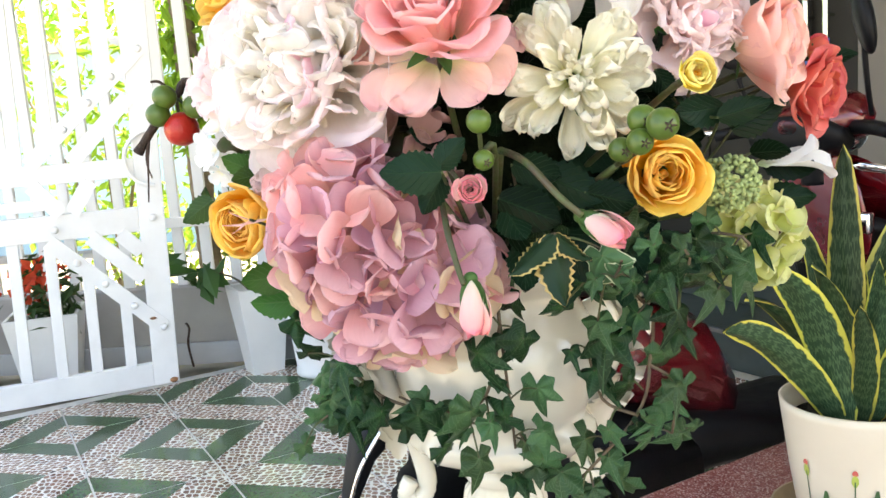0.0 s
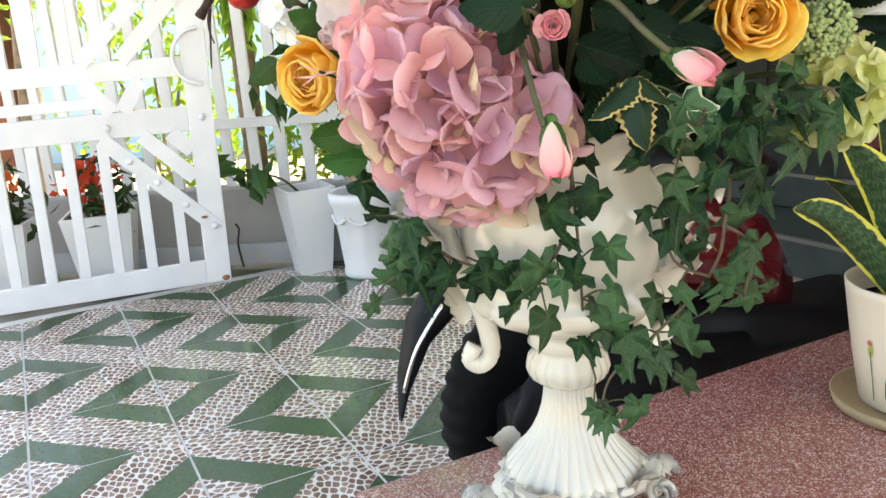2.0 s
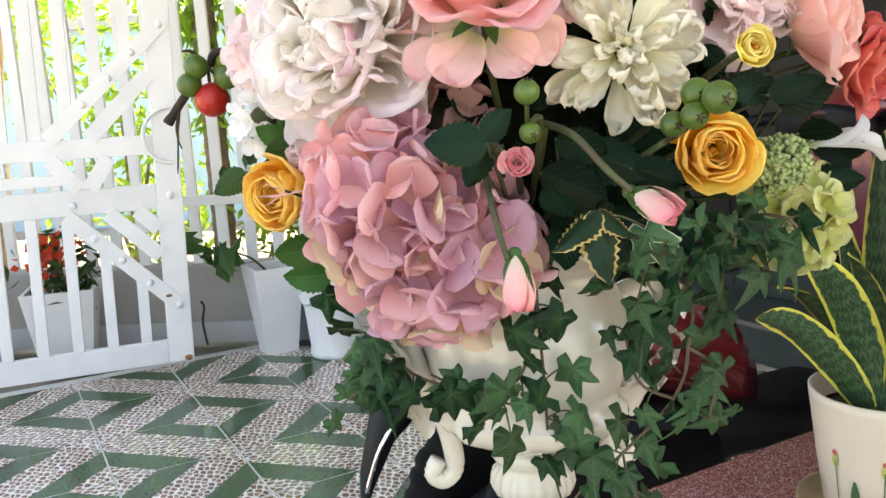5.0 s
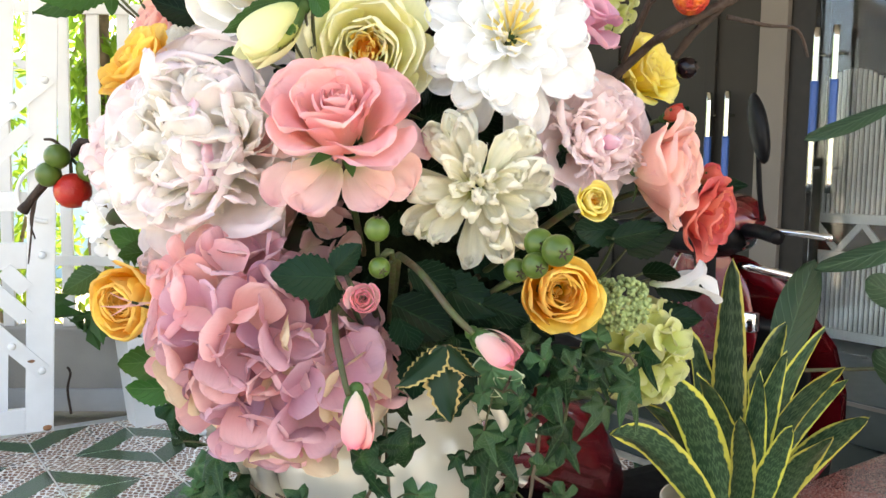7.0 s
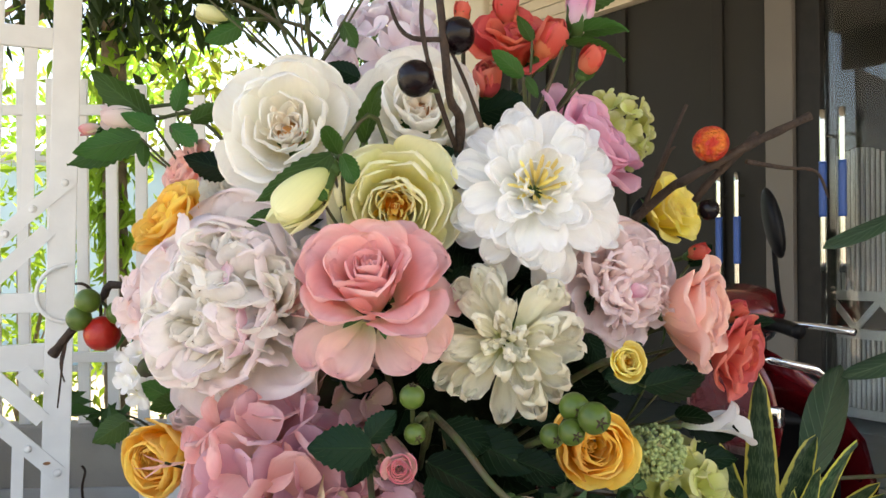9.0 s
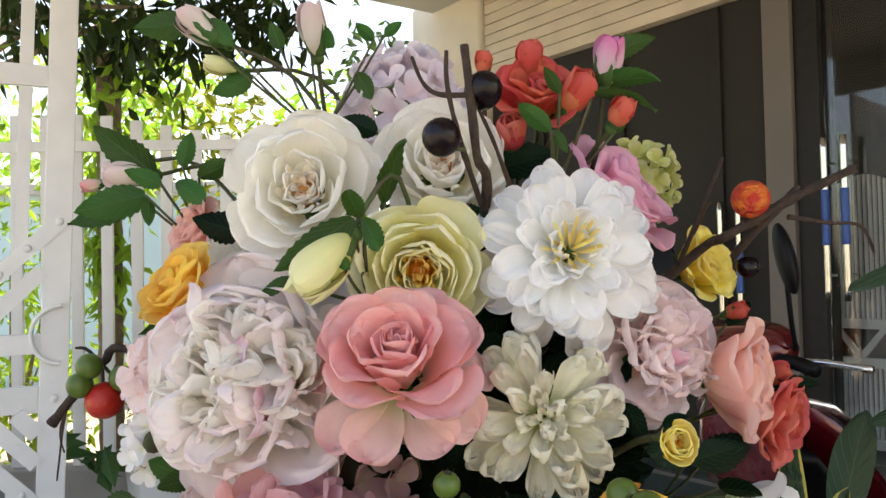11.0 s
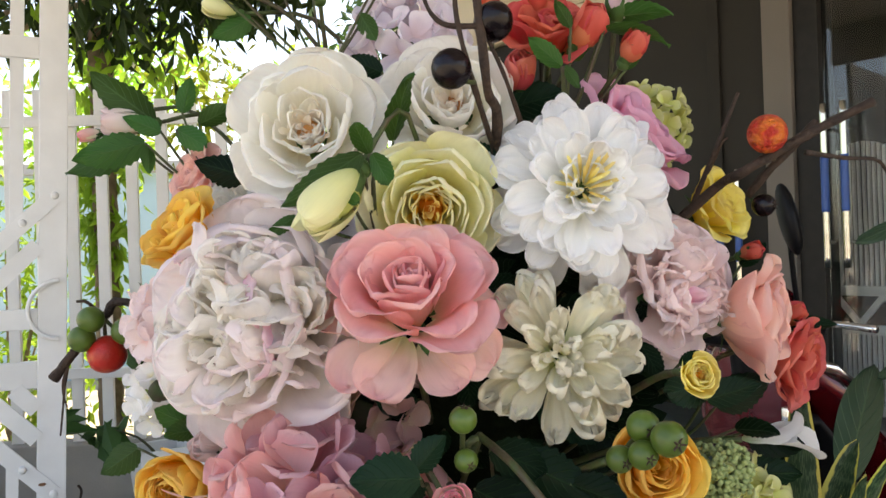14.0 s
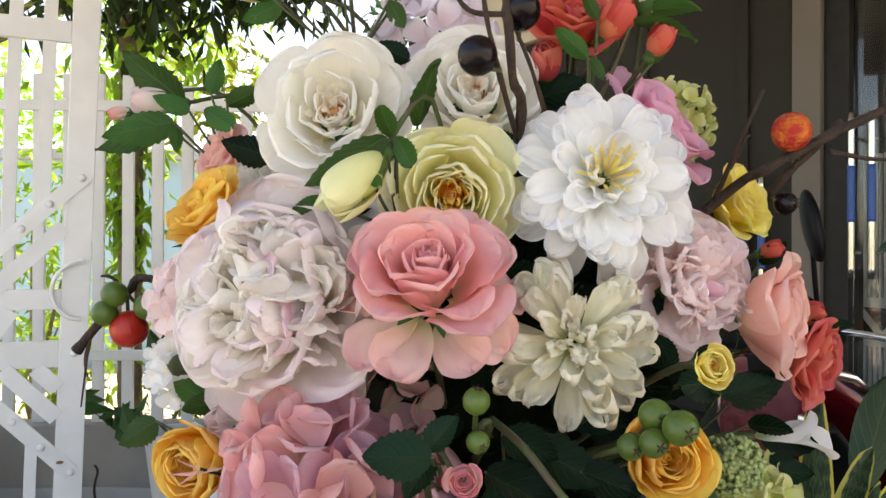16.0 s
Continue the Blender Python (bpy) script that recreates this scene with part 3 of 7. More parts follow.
picket = boxed((-0.027, -0.012, 0.0), (0.027, 0.012, 1.0), 0.002)
pk = None
x = -3.5
while x < 0.55:
    top = 1.68 - 0.19 * max(0, (x + 1.4)) / 0.75 * 0.7
    m = Matrix.Translation((x, 0, 0)) @ Matrix.Diagonal((1, 1, top, 1))
    if pk is None:
        pk = part("picket", picket, M_WHITE, fence, smooth=False, m=m)
    else:
        again("picket", pk.data, fence, m)
    x += 0.142
for z in (0.30, 1.50):
    part("rail", boxed((-3.55, -0.035, z), (0.6, -0.0125, z + 0.05), 0.003), M_WHITE, fence, smooth=False)


# ---- open gate leaf ----
def gate_leaf(label, m):
    g = thing("gate_leaf", label, "gate", m, group="white gate leaves")
    W, H = 1.5, 2.62
    part("stile", boxed((-0.105, -0.02, 0.0), (0.0, 0.02, H), 0.004), M_WHITE, g, smooth=False)
    part("stile", boxed((-W, -0.02, 0.0), (-W + 0.1, 0.02, H), 0.004), M_WHITE, g, smooth=False)
    for z, h in ((0.0, 0.10), (0.675, 0.105), (0.905, 0.08), (1.97, 0.085), (H - 0.1, 0.1)):
        part("rail", boxed((-W + 0.1, -0.018, z), (-0.105, 0.018, z + h), 0.003), M_WHITE, g, smooth=False)
    part("rail", boxed((-W + 0.1, -0.015, 0.80), (-0.46, 0.015, 0.845), 0.003), M_WHITE, g, smooth=False)
    # lower pickets, cut short under the brace
    for k in range(9):
        xx = -0.19 - k * 0.135
        top = min(0.675, 0.24 + (-0.05 - xx) * 1.02)
        part("picket", boxed((xx - 0.022, -0.012, 0.10), (xx + 0.022, 0.012, top), 0.002), M_WHITE, g, smooth=False)
    # braces: three falling to the stile below the lock rail, two rising to it above
    for a, b in (((-0.04, 0.25), (-0.46, 0.675)), ((-0.105, 0.475), (-0.30, 0.675)), ((-0.105, 0.59), (-0.185, 0.675)),
                 ((-0.03, 1.445), (-0.50, 0.985)), ((-0.105, 1.235), (-0.345, 0.985)), ((-0.50, 0.905), (-0.40, 0.78)), ((-0.28, 0.905), (-0.36, 0.78))):
        bm = bmesh.new()
        bar(bm, (a[0], -0.020, a[1]), (b[0], -0.020, b[1]), 0.062, 0.016, Vector((0, 1, 0)))
        part("brace", bm, M_WHITE, g, smooth=False)
    for k in range(10):
        xx = -0.183 - k * 0.122
        z0 = 0.985 if k > 2 else 1.29 - 0.122 * k
        part("picket", boxed((xx - 0.025, -0.010, z0), (xx + 0.025, 0.010, 1.97), 0.002), M_WHITE, g, smooth=False)
        part("picket", boxed((xx - 0.025, -0.010, 2.055), (xx + 0.025, 0.010, H - 0.1), 0.002), M_WHITE, g, smooth=False)
    for x, z in ((-0.046, 0.257), (-0.155, 0.365), (-0.26, 0.474), (-0.36, 0.575), (-0.047, 1.429), (-0.16, 1.321), (-0.256, 1.221), (-0.36, 1.12), (-0.05, 0.73), (-0.43, 0.72)):
        bm = bmesh.new()
        ball(bm, (x, -0.03, z), 0.016, 1.0, 10, m=Matrix.Diagonal((1, 0.55, 1, 1)))
        part("bolt", bm, M_WHITE, g)
    bm = bmesh.new()
    pts = [(-0.03 - 0.11 * math.sin(a), -0.035, 0.98 + 0.115 * math.cos(a)) for a in [math.pi * k / 10 for k in range(11)]]
    tube(bm, pts, 0.009, n=8)
    part("latch_ring", bm, M_WHITE, g, "curved white latch handle")
    bm = bmesh.new()
    ball(bm, (-0.085, -0.03, 0.30), 0.015, 0.4, 8, 0.006)
    ball(bm, (-0.02, -0.018, 0.015), 0.02, 0.5, 8, 0.008)
    part("rust_patch", bm, M_RUST, g, "rust breaking through the paint")
    # the leaf has racked: its uprights lean out of square
    racked = Matrix(((1, 0, 0.034, 0.01), (0, 1, 0, 0), (0, 0, 1, 0), (0, 0, 0, 1)))
    for child in g.children:
        child.data.transform(racked)
    return g


GATE_WAY = math.atan2(0.40, 0.90)
gate_leaf("open white steel gate leaf with pickets and bolted braces", Matrix.Translation((-1.335, 3.43, 0.09)) @ Matrix.Rotation(GATE_WAY, 4, "Z"))
post = link("gate_hinge_post", boxed((-2.93, 2.62, 0.0), (-2.78, 2.77, 2.75), 0.008), M_WHITE)
tagged(post, "white gate post at the terrace edge", "post", kind="structure")

# ---- house front ----
# glass doors and panels stand in a wall that runs along v
HU = 3.86


def house_box(name, material, v0, v1, z0, z1, d0=0.0, d1=0.12, bevel=0.004):
    return boxed((HU + d0, v0, z0), (HU + d1, v1, z1), bevel, m=HOUSE)


def house_piece(name, material, label, category, *a, **k):
    ob = link(name, house_box(name, material, *a, **k), material, smooth=False)
    return tagged(ob, label, category, kind="structure")


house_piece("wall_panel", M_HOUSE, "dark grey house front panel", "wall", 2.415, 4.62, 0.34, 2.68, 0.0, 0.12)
house_piece("wall_pilaster", M_HOUSEL, "pale taupe pilaster beside the glass door", "wall", 2.265, 2.415, 0.34, 3.3, -0.05, 0.14)
house_piece("door_jamb", M_DARKFRAME, "dark brown door frame", "door frame", 2.14, 2.265, 0.34, 3.3, -0.02, 0.12)
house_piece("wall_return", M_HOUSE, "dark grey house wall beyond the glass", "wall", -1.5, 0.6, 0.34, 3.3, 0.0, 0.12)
house_piece("door_head", M_DARKFRAME, "dark brown door head", "door frame", 0.6, 2.14, 2.75, 3.3, -0.02, 0.12)
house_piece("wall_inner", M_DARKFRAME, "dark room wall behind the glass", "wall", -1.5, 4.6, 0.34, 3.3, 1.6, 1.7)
column = link("porch_column", boxed((HU - 0.1, 4.63, 0.0), (HU + 0.5, 5.5, 3.4), 0.02, m=HOUSE), M_COLUMN, smooth=False)
tagged(column, "cream rendered porch column", "column", kind="structure")
siding = thing("wall_siding", "cream horizontal boards above the dark panel", "wall", HOUSE.copy(), kind="structure")
for k in range(9):
    z = 2.685 + k * 0.075
    part("board", boxed((HU - 0.06, 2.42, z), (HU + 0.02, 4.62, z + 0.069), 0.003), M_BEIGE, siding, smooth=False)
seam = thing("panel_seam", "upright grey sliding panel frames", "panel", HOUSE.copy(), kind="structure")
for v in (2.72, 3.4, 4.1):
    part("stile", boxed((HU - 0.022, v - 0.035, 0.345), (HU - 0.003, v + 0.035, 2.67), 0.003), M_HOUSE, seam, smooth=False)

gm, gn, gl, gb = node_mat("door_glass")
gb.inputs["Base Color"].default_value = (0.75, 0.78, 0.76, 1)
gb.inputs["Transmission Weight"].default_value, gb.inputs["Roughness"].default_value, gb.inputs["IOR"].default_value = 1.0, 0.02, 1.5
pane = link("glass_door", boxed((HU + 0.02, 0.6, 0.36), (HU + 0.032, 2.14, 2.75), m=HOUSE), gm, smooth=False)
pane.visible_shadow = False
tagged(pane, "clear glass door leaf reflecting the porch", "door", kind="structure")


def pull_handle(v, z0, z1):
    h = thing("pull_handle", "polished steel pull handle with blue film on its middle", "handle", HOUSE @ Matrix.Translation((HU - 0.06, v, z0)), group="door handles")
    n = z1 - z0
    part("bar", tubed([(0, 0, 0), (0, 0, n / 2), (0, 0, n)], 0.016, n=12), M_STEEL, h)
    part("film", tubed([(0, 0, n * 0.34), (0, 0, n * 0.5), (0, 0, n * 0.68)], 0.0185, n=12), M_BLUE, h, "blue protective film")
    for z in (0.12, n - 0.12):
        part("standoff", tubed([(0, 0, z), (0.04, 0, z), (0.06 if v > 2.3 else 0.075, 0, z)], 0.009, n=8), M_STEEL, h)


for v in (2.105, 2.01):
    pull_handle(v, 1.11, 1.88)
for v in (2.685, 2.575):
    pull_handle(v, 0.9, 1.62)

# the gate's reflection in the door, built as solid pickets behind the pane
mirrored_gate = thing("gate_reflection", "reflection of the white picket gate, modelled as an arched screen behind the glass", "screen", HOUSE @ Matrix.Translation((HU + 0.35, 1.42, 0.36)))
for k in range(39):
    v = 0.012 + k * 0.0255
    arch = 1.22 + 0.15 * math.sin(math.pi * min(1, max(0, ((v + 0.1) % 0.54) / 0.54)))
    part("picket", boxed((-0.01, v, 0.645), (0.01, v + 0.013, arch), 0.002), M_WHITE, mirrored_gate, smooth=False)
    part("picket", boxed((-0.01, v, 0.05), (0.01, v + 0.013, 0.40), 0.002), M_WHITE, mirrored_gate, smooth=False)
for z in (0.0, 0.40, 0.595):
    part("rail", boxed((-0.018, 0.0, z), (0.012, 1.0, z + 0.05), 0.003), M_WHITE, mirrored_gate, smooth=False)
for k in range(4):
    for a, b in ((0.0, 0.125), (0.25, 0.125)):
        bm = bmesh.new()
        bar(bm, (0, k * 0.25 + a, 0.45), (0, k * 0.25 + b, 0.60), 0.03, 0.014, Vector((1, 0, 0)))
        part("chevron", bm, M_WHITE, mirrored_gate, smooth=False)

step = thing("porch_step", "dark green stone porch steps with pale joints", "step", HOUSE.copy(), kind="structure")
part("tread", boxed((2.75, -1.5, -0.002), (HU + 2, 3.9, 0.17), 0.006), M_DARKFLOOR, step, smooth=False)
part("tread", boxed((3.15, -1.5, 0.1705), (HU + 2, 4.6, 0.34), 0.006), M_DARKFLOOR, step, smooth=False)
part("nosing", boxed((2.742, -1.5, 0.150), (2.7495, 3.9, 0.165)), M_HOUSEL, step, "pale joint line", smooth=False)
part("nosing", boxed((3.142, -1.5, 0.320), (3.1495, 4.6, 0.335)), M_HOUSEL, step, "pale joint line", smooth=False)

# out of view; extent chosen to shape the light on terrace and flowers
roof = boxed((-0.3, -2.6, 3.3), (6.0, 4.3, 3.42), m=HOUSE)
# far slab and hanging edge beam are added to keep sky off the glass
box(roof, (0.1, 4.3, 3.3), (6.0, 5.2, 3.42), m=HOUSE)
box(roof, (-0.3, -2.6, 2.95), (-0.2, 4.3, 3.3), m=HOUSE)
roof = link("ceiling", roof, M_ROOF, smooth=False)
tagged(roof, "pale porch ceiling over the terrace with an added sky-blocking edge beam", "ceiling", kind="structure")


# ---- scooter ----
def loft(bm, rings):
    """A skin over rings of equally many points, closed at both ends."""
    vs = [[bm.verts.new(p) for p in r] for r in rings]
    n = len(vs[0])
    for a, b in zip(vs, vs[1:]):
        for k in range(n):
            bm.faces.new((a[k], a[(k + 1) % n], b[(k + 1) % n], b[k]))
    bm.faces.new(list(reversed(vs[0])))
    bm.faces.new(vs[-1])
    bmesh.ops.recalc_face_normals(bm, faces=bm.faces)


def oval(cx, cz, hx, hz, y=0.0, n=14, power=2.6, slant=0.0):
    """A rounded ring across the scooter: half width hx, half height hz."""
    out = []
    for k in range(n):
        a = 2 * math.pi * k / n
        c, s = math.cos(a), math.sin(a)
        yy = hx * math.copysign(abs(c) ** (2 / power), c)
        zz = hz * math.copysign(abs(s) ** (2 / power), s)
        out.append((cx + slant * zz, y + yy, cz + zz))
    return out


def hull(*rings):
    bm = bmesh.new()
    loft(bm, rings)
    return bm


def wheel(parent, x, r):
    w = new("wheel")
    w.parent = parent
    w.matrix_basis = Matrix.Translation((x, 0, r)) @ Matrix.Rotation(radians(90), 4, "X")
    bm = bmesh.new()
    lathe(bm, [(r * 0.72, -0.045), (r * 0.92, -0.05), (r * 0.99, -0.025), (r, 0), (r * 0.99, 0.025), (r * 0.92, 0.05), (r * 0.72, 0.045)], 144,
          wave=lambda i, a: 1.0 + (0.03 if i in (2, 3, 4) and int(a * 36 / math.pi) % 2 else 0))
    part("tyre", bm, M_RUBBER, w)
    bm = bmesh.new()
    lathe(bm, [(0.02, -0.06), (r * 0.3, -0.05), (r * 0.7, -0.03), (r * 0.75, 0.0), (r * 0.7, 0.03), (r * 0.3, 0.05), (0.02, 0.06)], 24)
    part("rim", bm, M_BLACK, w)
    return w


scooter = thing("scooter", "dark red motor scooter with black trim parked behind the bench", "scooter", HOUSE @ Matrix.Translation((0.0, 1.42, 0.0)))
wheel(scooter, 0.99, 0.26)
wheel(scooter, 2.52, 0.27)
part("rear_fender", hull(oval(0.625, 0.315, 0.010, 0.010), oval(0.64, 0.39, 0.028, 0.018, slant=-0.3), oval(0.68, 0.49, 0.042, 0.026, slant=-0.6), oval(0.76, 0.57, 0.055, 0.03, slant=-1.0), oval(0.92, 0.60, 0.07, 0.03)), M_BLACK, scooter)
part("plate_bracket", tubed([(0.622, -0.040, 0.385), (0.655, -0.050, 0.475), (0.715, -0.058, 0.555)], 0.005, n=8), M_CHROME, scooter, "bare steel plate edge")
part("engine_case", hull(oval(0.80, 0.27, 0.05, 0.08, -0.14), oval(0.95, 0.28, 0.075, 0.13, -0.14), oval(1.2, 0.28, 0.075, 0.11, -0.14), oval(1.45, 0.28, 0.05, 0.07, -0.13)), M_BLACK, scooter, "black engine cover")
bm = bmesh.new()
lathe(bm, [(0.0, 0), (0.17, 0.0), (0.19, 0.012), (0.19, 0.03), (0.17, 0.042), (0, 0.042)], 40, wave=lambda i, a: 1 + (0.035 if i in (2, 3) and int(a * 22 / math.pi) % 2 else 0), m=Matrix.Translation((0.95, -0.2, 0.30)) @ Matrix.Rotation(radians(90), 4, "X"))
part("fan_cover", bm, M_BLACK, scooter)
bm = bmesh.new()
ball(bm, (0.83, -0.222, 0.345), 0.014, 0.5, 10)
part("bolt", bm, M_CHROME, scooter)
part("shock_absorber", tubed([(0.98, -0.11, 0.32), (1.02, -0.11, 0.45), (1.08, -0.11, 0.6)], 0.03, n=12), M_BLACK, scooter)
part("side_panel", hull(oval(0.86, 0.66, 0.06, 0.05), oval(1.05, 0.62, 0.15, 0.11), oval(1.35, 0.57, 0.165, 0.14), oval(1.56, 0.48, 0.14, 0.14), oval(1.66, 0.40, 0.10, 0.08)), M_RED, scooter)
part("seat", hull(oval(0.90, 0.76, 0.08, 0.03), oval(1.05, 0.785, 0.13, 0.05), oval(1.30, 0.76, 0.145, 0.055), oval(1.52, 0.73, 0.12, 0.05), oval(1.64, 0.70, 0.06, 0.03)), M_BLACK, scooter, "black vinyl seat")
part("lower_cover", hull(oval(1.15, 0.38, 0.12, 0.08), oval(1.5, 0.32, 0.15, 0.10), oval(1.75, 0.27, 0.16, 0.06), oval(2.05, 0.27, 0.15, 0.05)), M_BLACK, scooter)
part("inner_shield", hull(oval(2.24, 0.28, 0.15, 0.02), oval(2.34, 0.42, 0.20, 0.03, slant=0.3), oval(2.30, 0.62, 0.22, 0.03, slant=0.3), oval(2.18, 0.76, 0.18, 0.03)), M_BLACK, scooter, "dark grey inner leg shield")
part("leg_shield", hull(oval(2.36, 0.26, 0.20, 0.02), oval(2.43, 0.40, 0.26, 0.05, slant=0.2), oval(2.40, 0.56, 0.275, 0.06, slant=-0.3), oval(2.34, 0.70, 0.27, 0.07, slant=-0.6), oval(2.22, 0.83, 0.24, 0.07, slant=-0.8), oval(2.13, 0.92, 0.15, 0.04)), M_RED, scooter)
part("glove_panel", hull(oval(2.13, 0.66, 0.14, 0.02), oval(2.12, 0.74, 0.16, 0.06), oval(2.10, 0.86, 0.14, 0.05), oval(2.09, 0.95, 0.08, 0.03)), M_RED, scooter)
part("key_switch", boxed((2.055, -0.19, 0.755), (2.085, -0.135, 0.81), 0.006), M_CHROME, scooter, "chrome ignition key plate")
part("trim_strip", hull(oval(2.10, 0.93, 0.02, 0.01, -0.12), oval(2.18, 0.905, 0.03, 0.014, -0.20), oval(2.27, 0.84, 0.02, 0.012, -0.235)), M_CHROME, scooter, "bright trim strip")
part("steering_column", tubed([(2.12, 0, 0.88), (2.11, 0, 0.95), (2.1, 0, 1.0)], 0.045, n=12), M_BLACK, scooter)
part("handlebar_cowl", hull(oval(1.99, 1.04, 0.03, 0.02), oval(2.04, 1.05, 0.13, 0.055), oval(2.12, 1.06, 0.17, 0.075), oval(2.20, 1.04, 0.11, 0.06), oval(2.25, 1.0, 0.04, 0.02)), M_RED, scooter)
part("dash", hull(oval(1.99, 1.03, 0.06, 0.04), oval(2.0, 1.02, 0.14, 0.05), oval(2.06, 1.0, 0.15, 0.05)), M_BLACK, scooter, "black dash cover")
for sgn in (-1, 1):
    part("grip", tubed([(2.08, 0.13 * sgn, 1.03), (2.05, 0.20 * sgn, 1.03), (2.02, 0.27 * sgn, 1.02)], 0.02, 0.019, n=10), M_BLACK, scooter)
    part("brake_lever", tubed([(2.07, 0.16 * sgn, 1.035), (2.10, 0.26 * sgn, 1.03), (2.08, 0.38 * sgn, 1.025)], 0.008, 0.010, n=8), M_CHROME, scooter)
    mr = new("mirror")
    mr.parent = scooter
    part("stalk", tubed([(2.10, 0.17 * sgn, 1.06), (2.05, 0.19 * sgn, 1.14), (2.02, 0.20 * sgn, 1.24)], 0.007, n=8), M_BLACK, mr)
    bm = bmesh.new()
    ball(bm, (0, 0, 0), 1, 1, 16)
    part("housing", bm, M_BLACK, mr, m=Matrix.Translation((2.01, 0.205 * sgn, 1.30)) @ Matrix.Rotation(radians(-14), 4, "X") @ Matrix.Rotation(radians(50 * sgn), 4, "Z") @ Matrix.Diagonal((0.024, 0.058, 0.095, 1)))
    bm = bmesh.new()
    ball(bm, (0, 0, 0), 1, 1, 16)
    part("mirror_glass", bm, M_CHROME, mr, m=Matrix.Translation((2.018, 0.202 * sgn, 1.30)) @ Matrix.Rotation(radians(-14), 4, "X") @ Matrix.Rotation(radians(50 * sgn), 4, "Z") @ Matrix.Diagonal((0.018, 0.05, 0.085, 1)))
part("front_fender", hull(oval(2.25, 0.36, 0.05, 0.02), oval(2.35, 0.53, 0.075, 0.03, slant=-0.6), oval(2.52, 0.585, 0.08, 0.025), oval(2.69, 0.53, 0.07, 0.03, slant=0.6), oval(2.80, 0.40, 0.04, 0.02)), M_RED, scooter)
bm = bmesh.new()
ball(bm, (2.24, 0, 1.0), 0.06, 0.8, 14)
part("headlight", bm, M_CHROME, scooter, "clear headlight lens")
part("fork", tubed([(2.52, 0.07, 0.28), (2.44, 0.07, 0.5), (2.3, 0.05, 0.8)], 0.02, n=8), M_BLACK, scooter)
part("fork", tubed([(2.52, -0.07, 0.28), (2.44, -0.07, 0.5), (2.3, -0.05, 0.8)], 0.02, n=8), M_BLACK, scooter)


# ---- planters along the wall ----
def square_planter(label, at, turn, w0, w1, h):
    p = thing("planter", label, "planter", Matrix.Translation(at) @ Matrix.Rotation(radians(turn), 4, "Z"), group="white planters")
    bm = bmesh.new()
    rings = []
    for w, z in ((w0, 0), (w1, h), (w1 - 0.03, h), (w1 - 0.035, h - 0.05)):
        rings.append([bm.verts.new((sx * w / 2, sy * w / 2, z)) for sx, sy in ((-1, -1), (1, -1), (1, 1), (-1, 1))])
    for a, b in zip(rings, rings[1:]):
        for k in range(4):
            bm.faces.new((a[k], a[(k + 1) % 4], b[(k + 1) % 4], b[k]))
    bm.faces.new(list(reversed(rings[0])))
    part("pot", bm, M_POTW, p, smooth=False)
    part("soil", boxed((-w1 / 2 + 0.02, -w1 / 2 + 0.02, h - 0.09), (w1 / 2 - 0.02, w1 / 2 - 0.02, h - 0.05)), M_SOIL, p)
    return p


square_planter("tall tapered white square planter by the wall", (-1.06, 3.84, 0), 32, 0.15, 0.24, 0.42)
square_planter("grey-white square planter with a flowering shrub", (-2.05, 3.72, 0), 20, 0.22, 0.32, 0.38)
square_planter("white square planter with red flowers", (-2.5, 3.6, 0), 15, 0.22, 0.32, 0.38)
rp = thing("round_planter", "white round planter with moulded vertical swags", "planter", Matrix.Translation((-0.745, 3.74, 0)), group="white planters")
bm = bmesh.new()
lathe(bm, [(0.12, 0), (0.13, 0.01), (0.13, 0.03), (0.125, 0.04), (0.14, 0.2), (0.155, 0.34), (0.17, 0.36), (0.172, 0.40), (0.16, 0.41), (0.145, 0.40), (0.14, 0.36)], 48,
      wave=lambda i, a: 1 + (0.025 * math.cos(12 * a) if i in (4, 5) else 0))
part("pot", bm, M_POTW, rp)
for k in range(8):
    a = 2 * math.pi * k / 8
    bm = bmesh.new()
    pts = []
    for s in range(7):
        aa = a + (s - 3) / 3 * 0.36
        pts.append((0.157 * math.cos(aa), 0.157 * math.sin(aa), 0.27 + 0.03 * ((s - 3) / 3) ** 2))
    tube(bm, pts, 0.009, n=6)
    part("swag", bm, M_POTW, rp)
bm = bmesh.new()
lathe(bm, [(0.142, 0.36), (0.0, 0.37)], 24)
part("soil", bm, M_SOIL, rp)
wire = link("wire_hook", tubed([(-1.46, 3.96, 0.0), (-1.47, 3.95, 0.12), (-1.455, 3.95, 0.2), (-1.47, 3.95, 0.23)], 0.006, n=6), M_TWIG)
tagged(wire, "rusty wire hook standing at the wall foot", "wire")


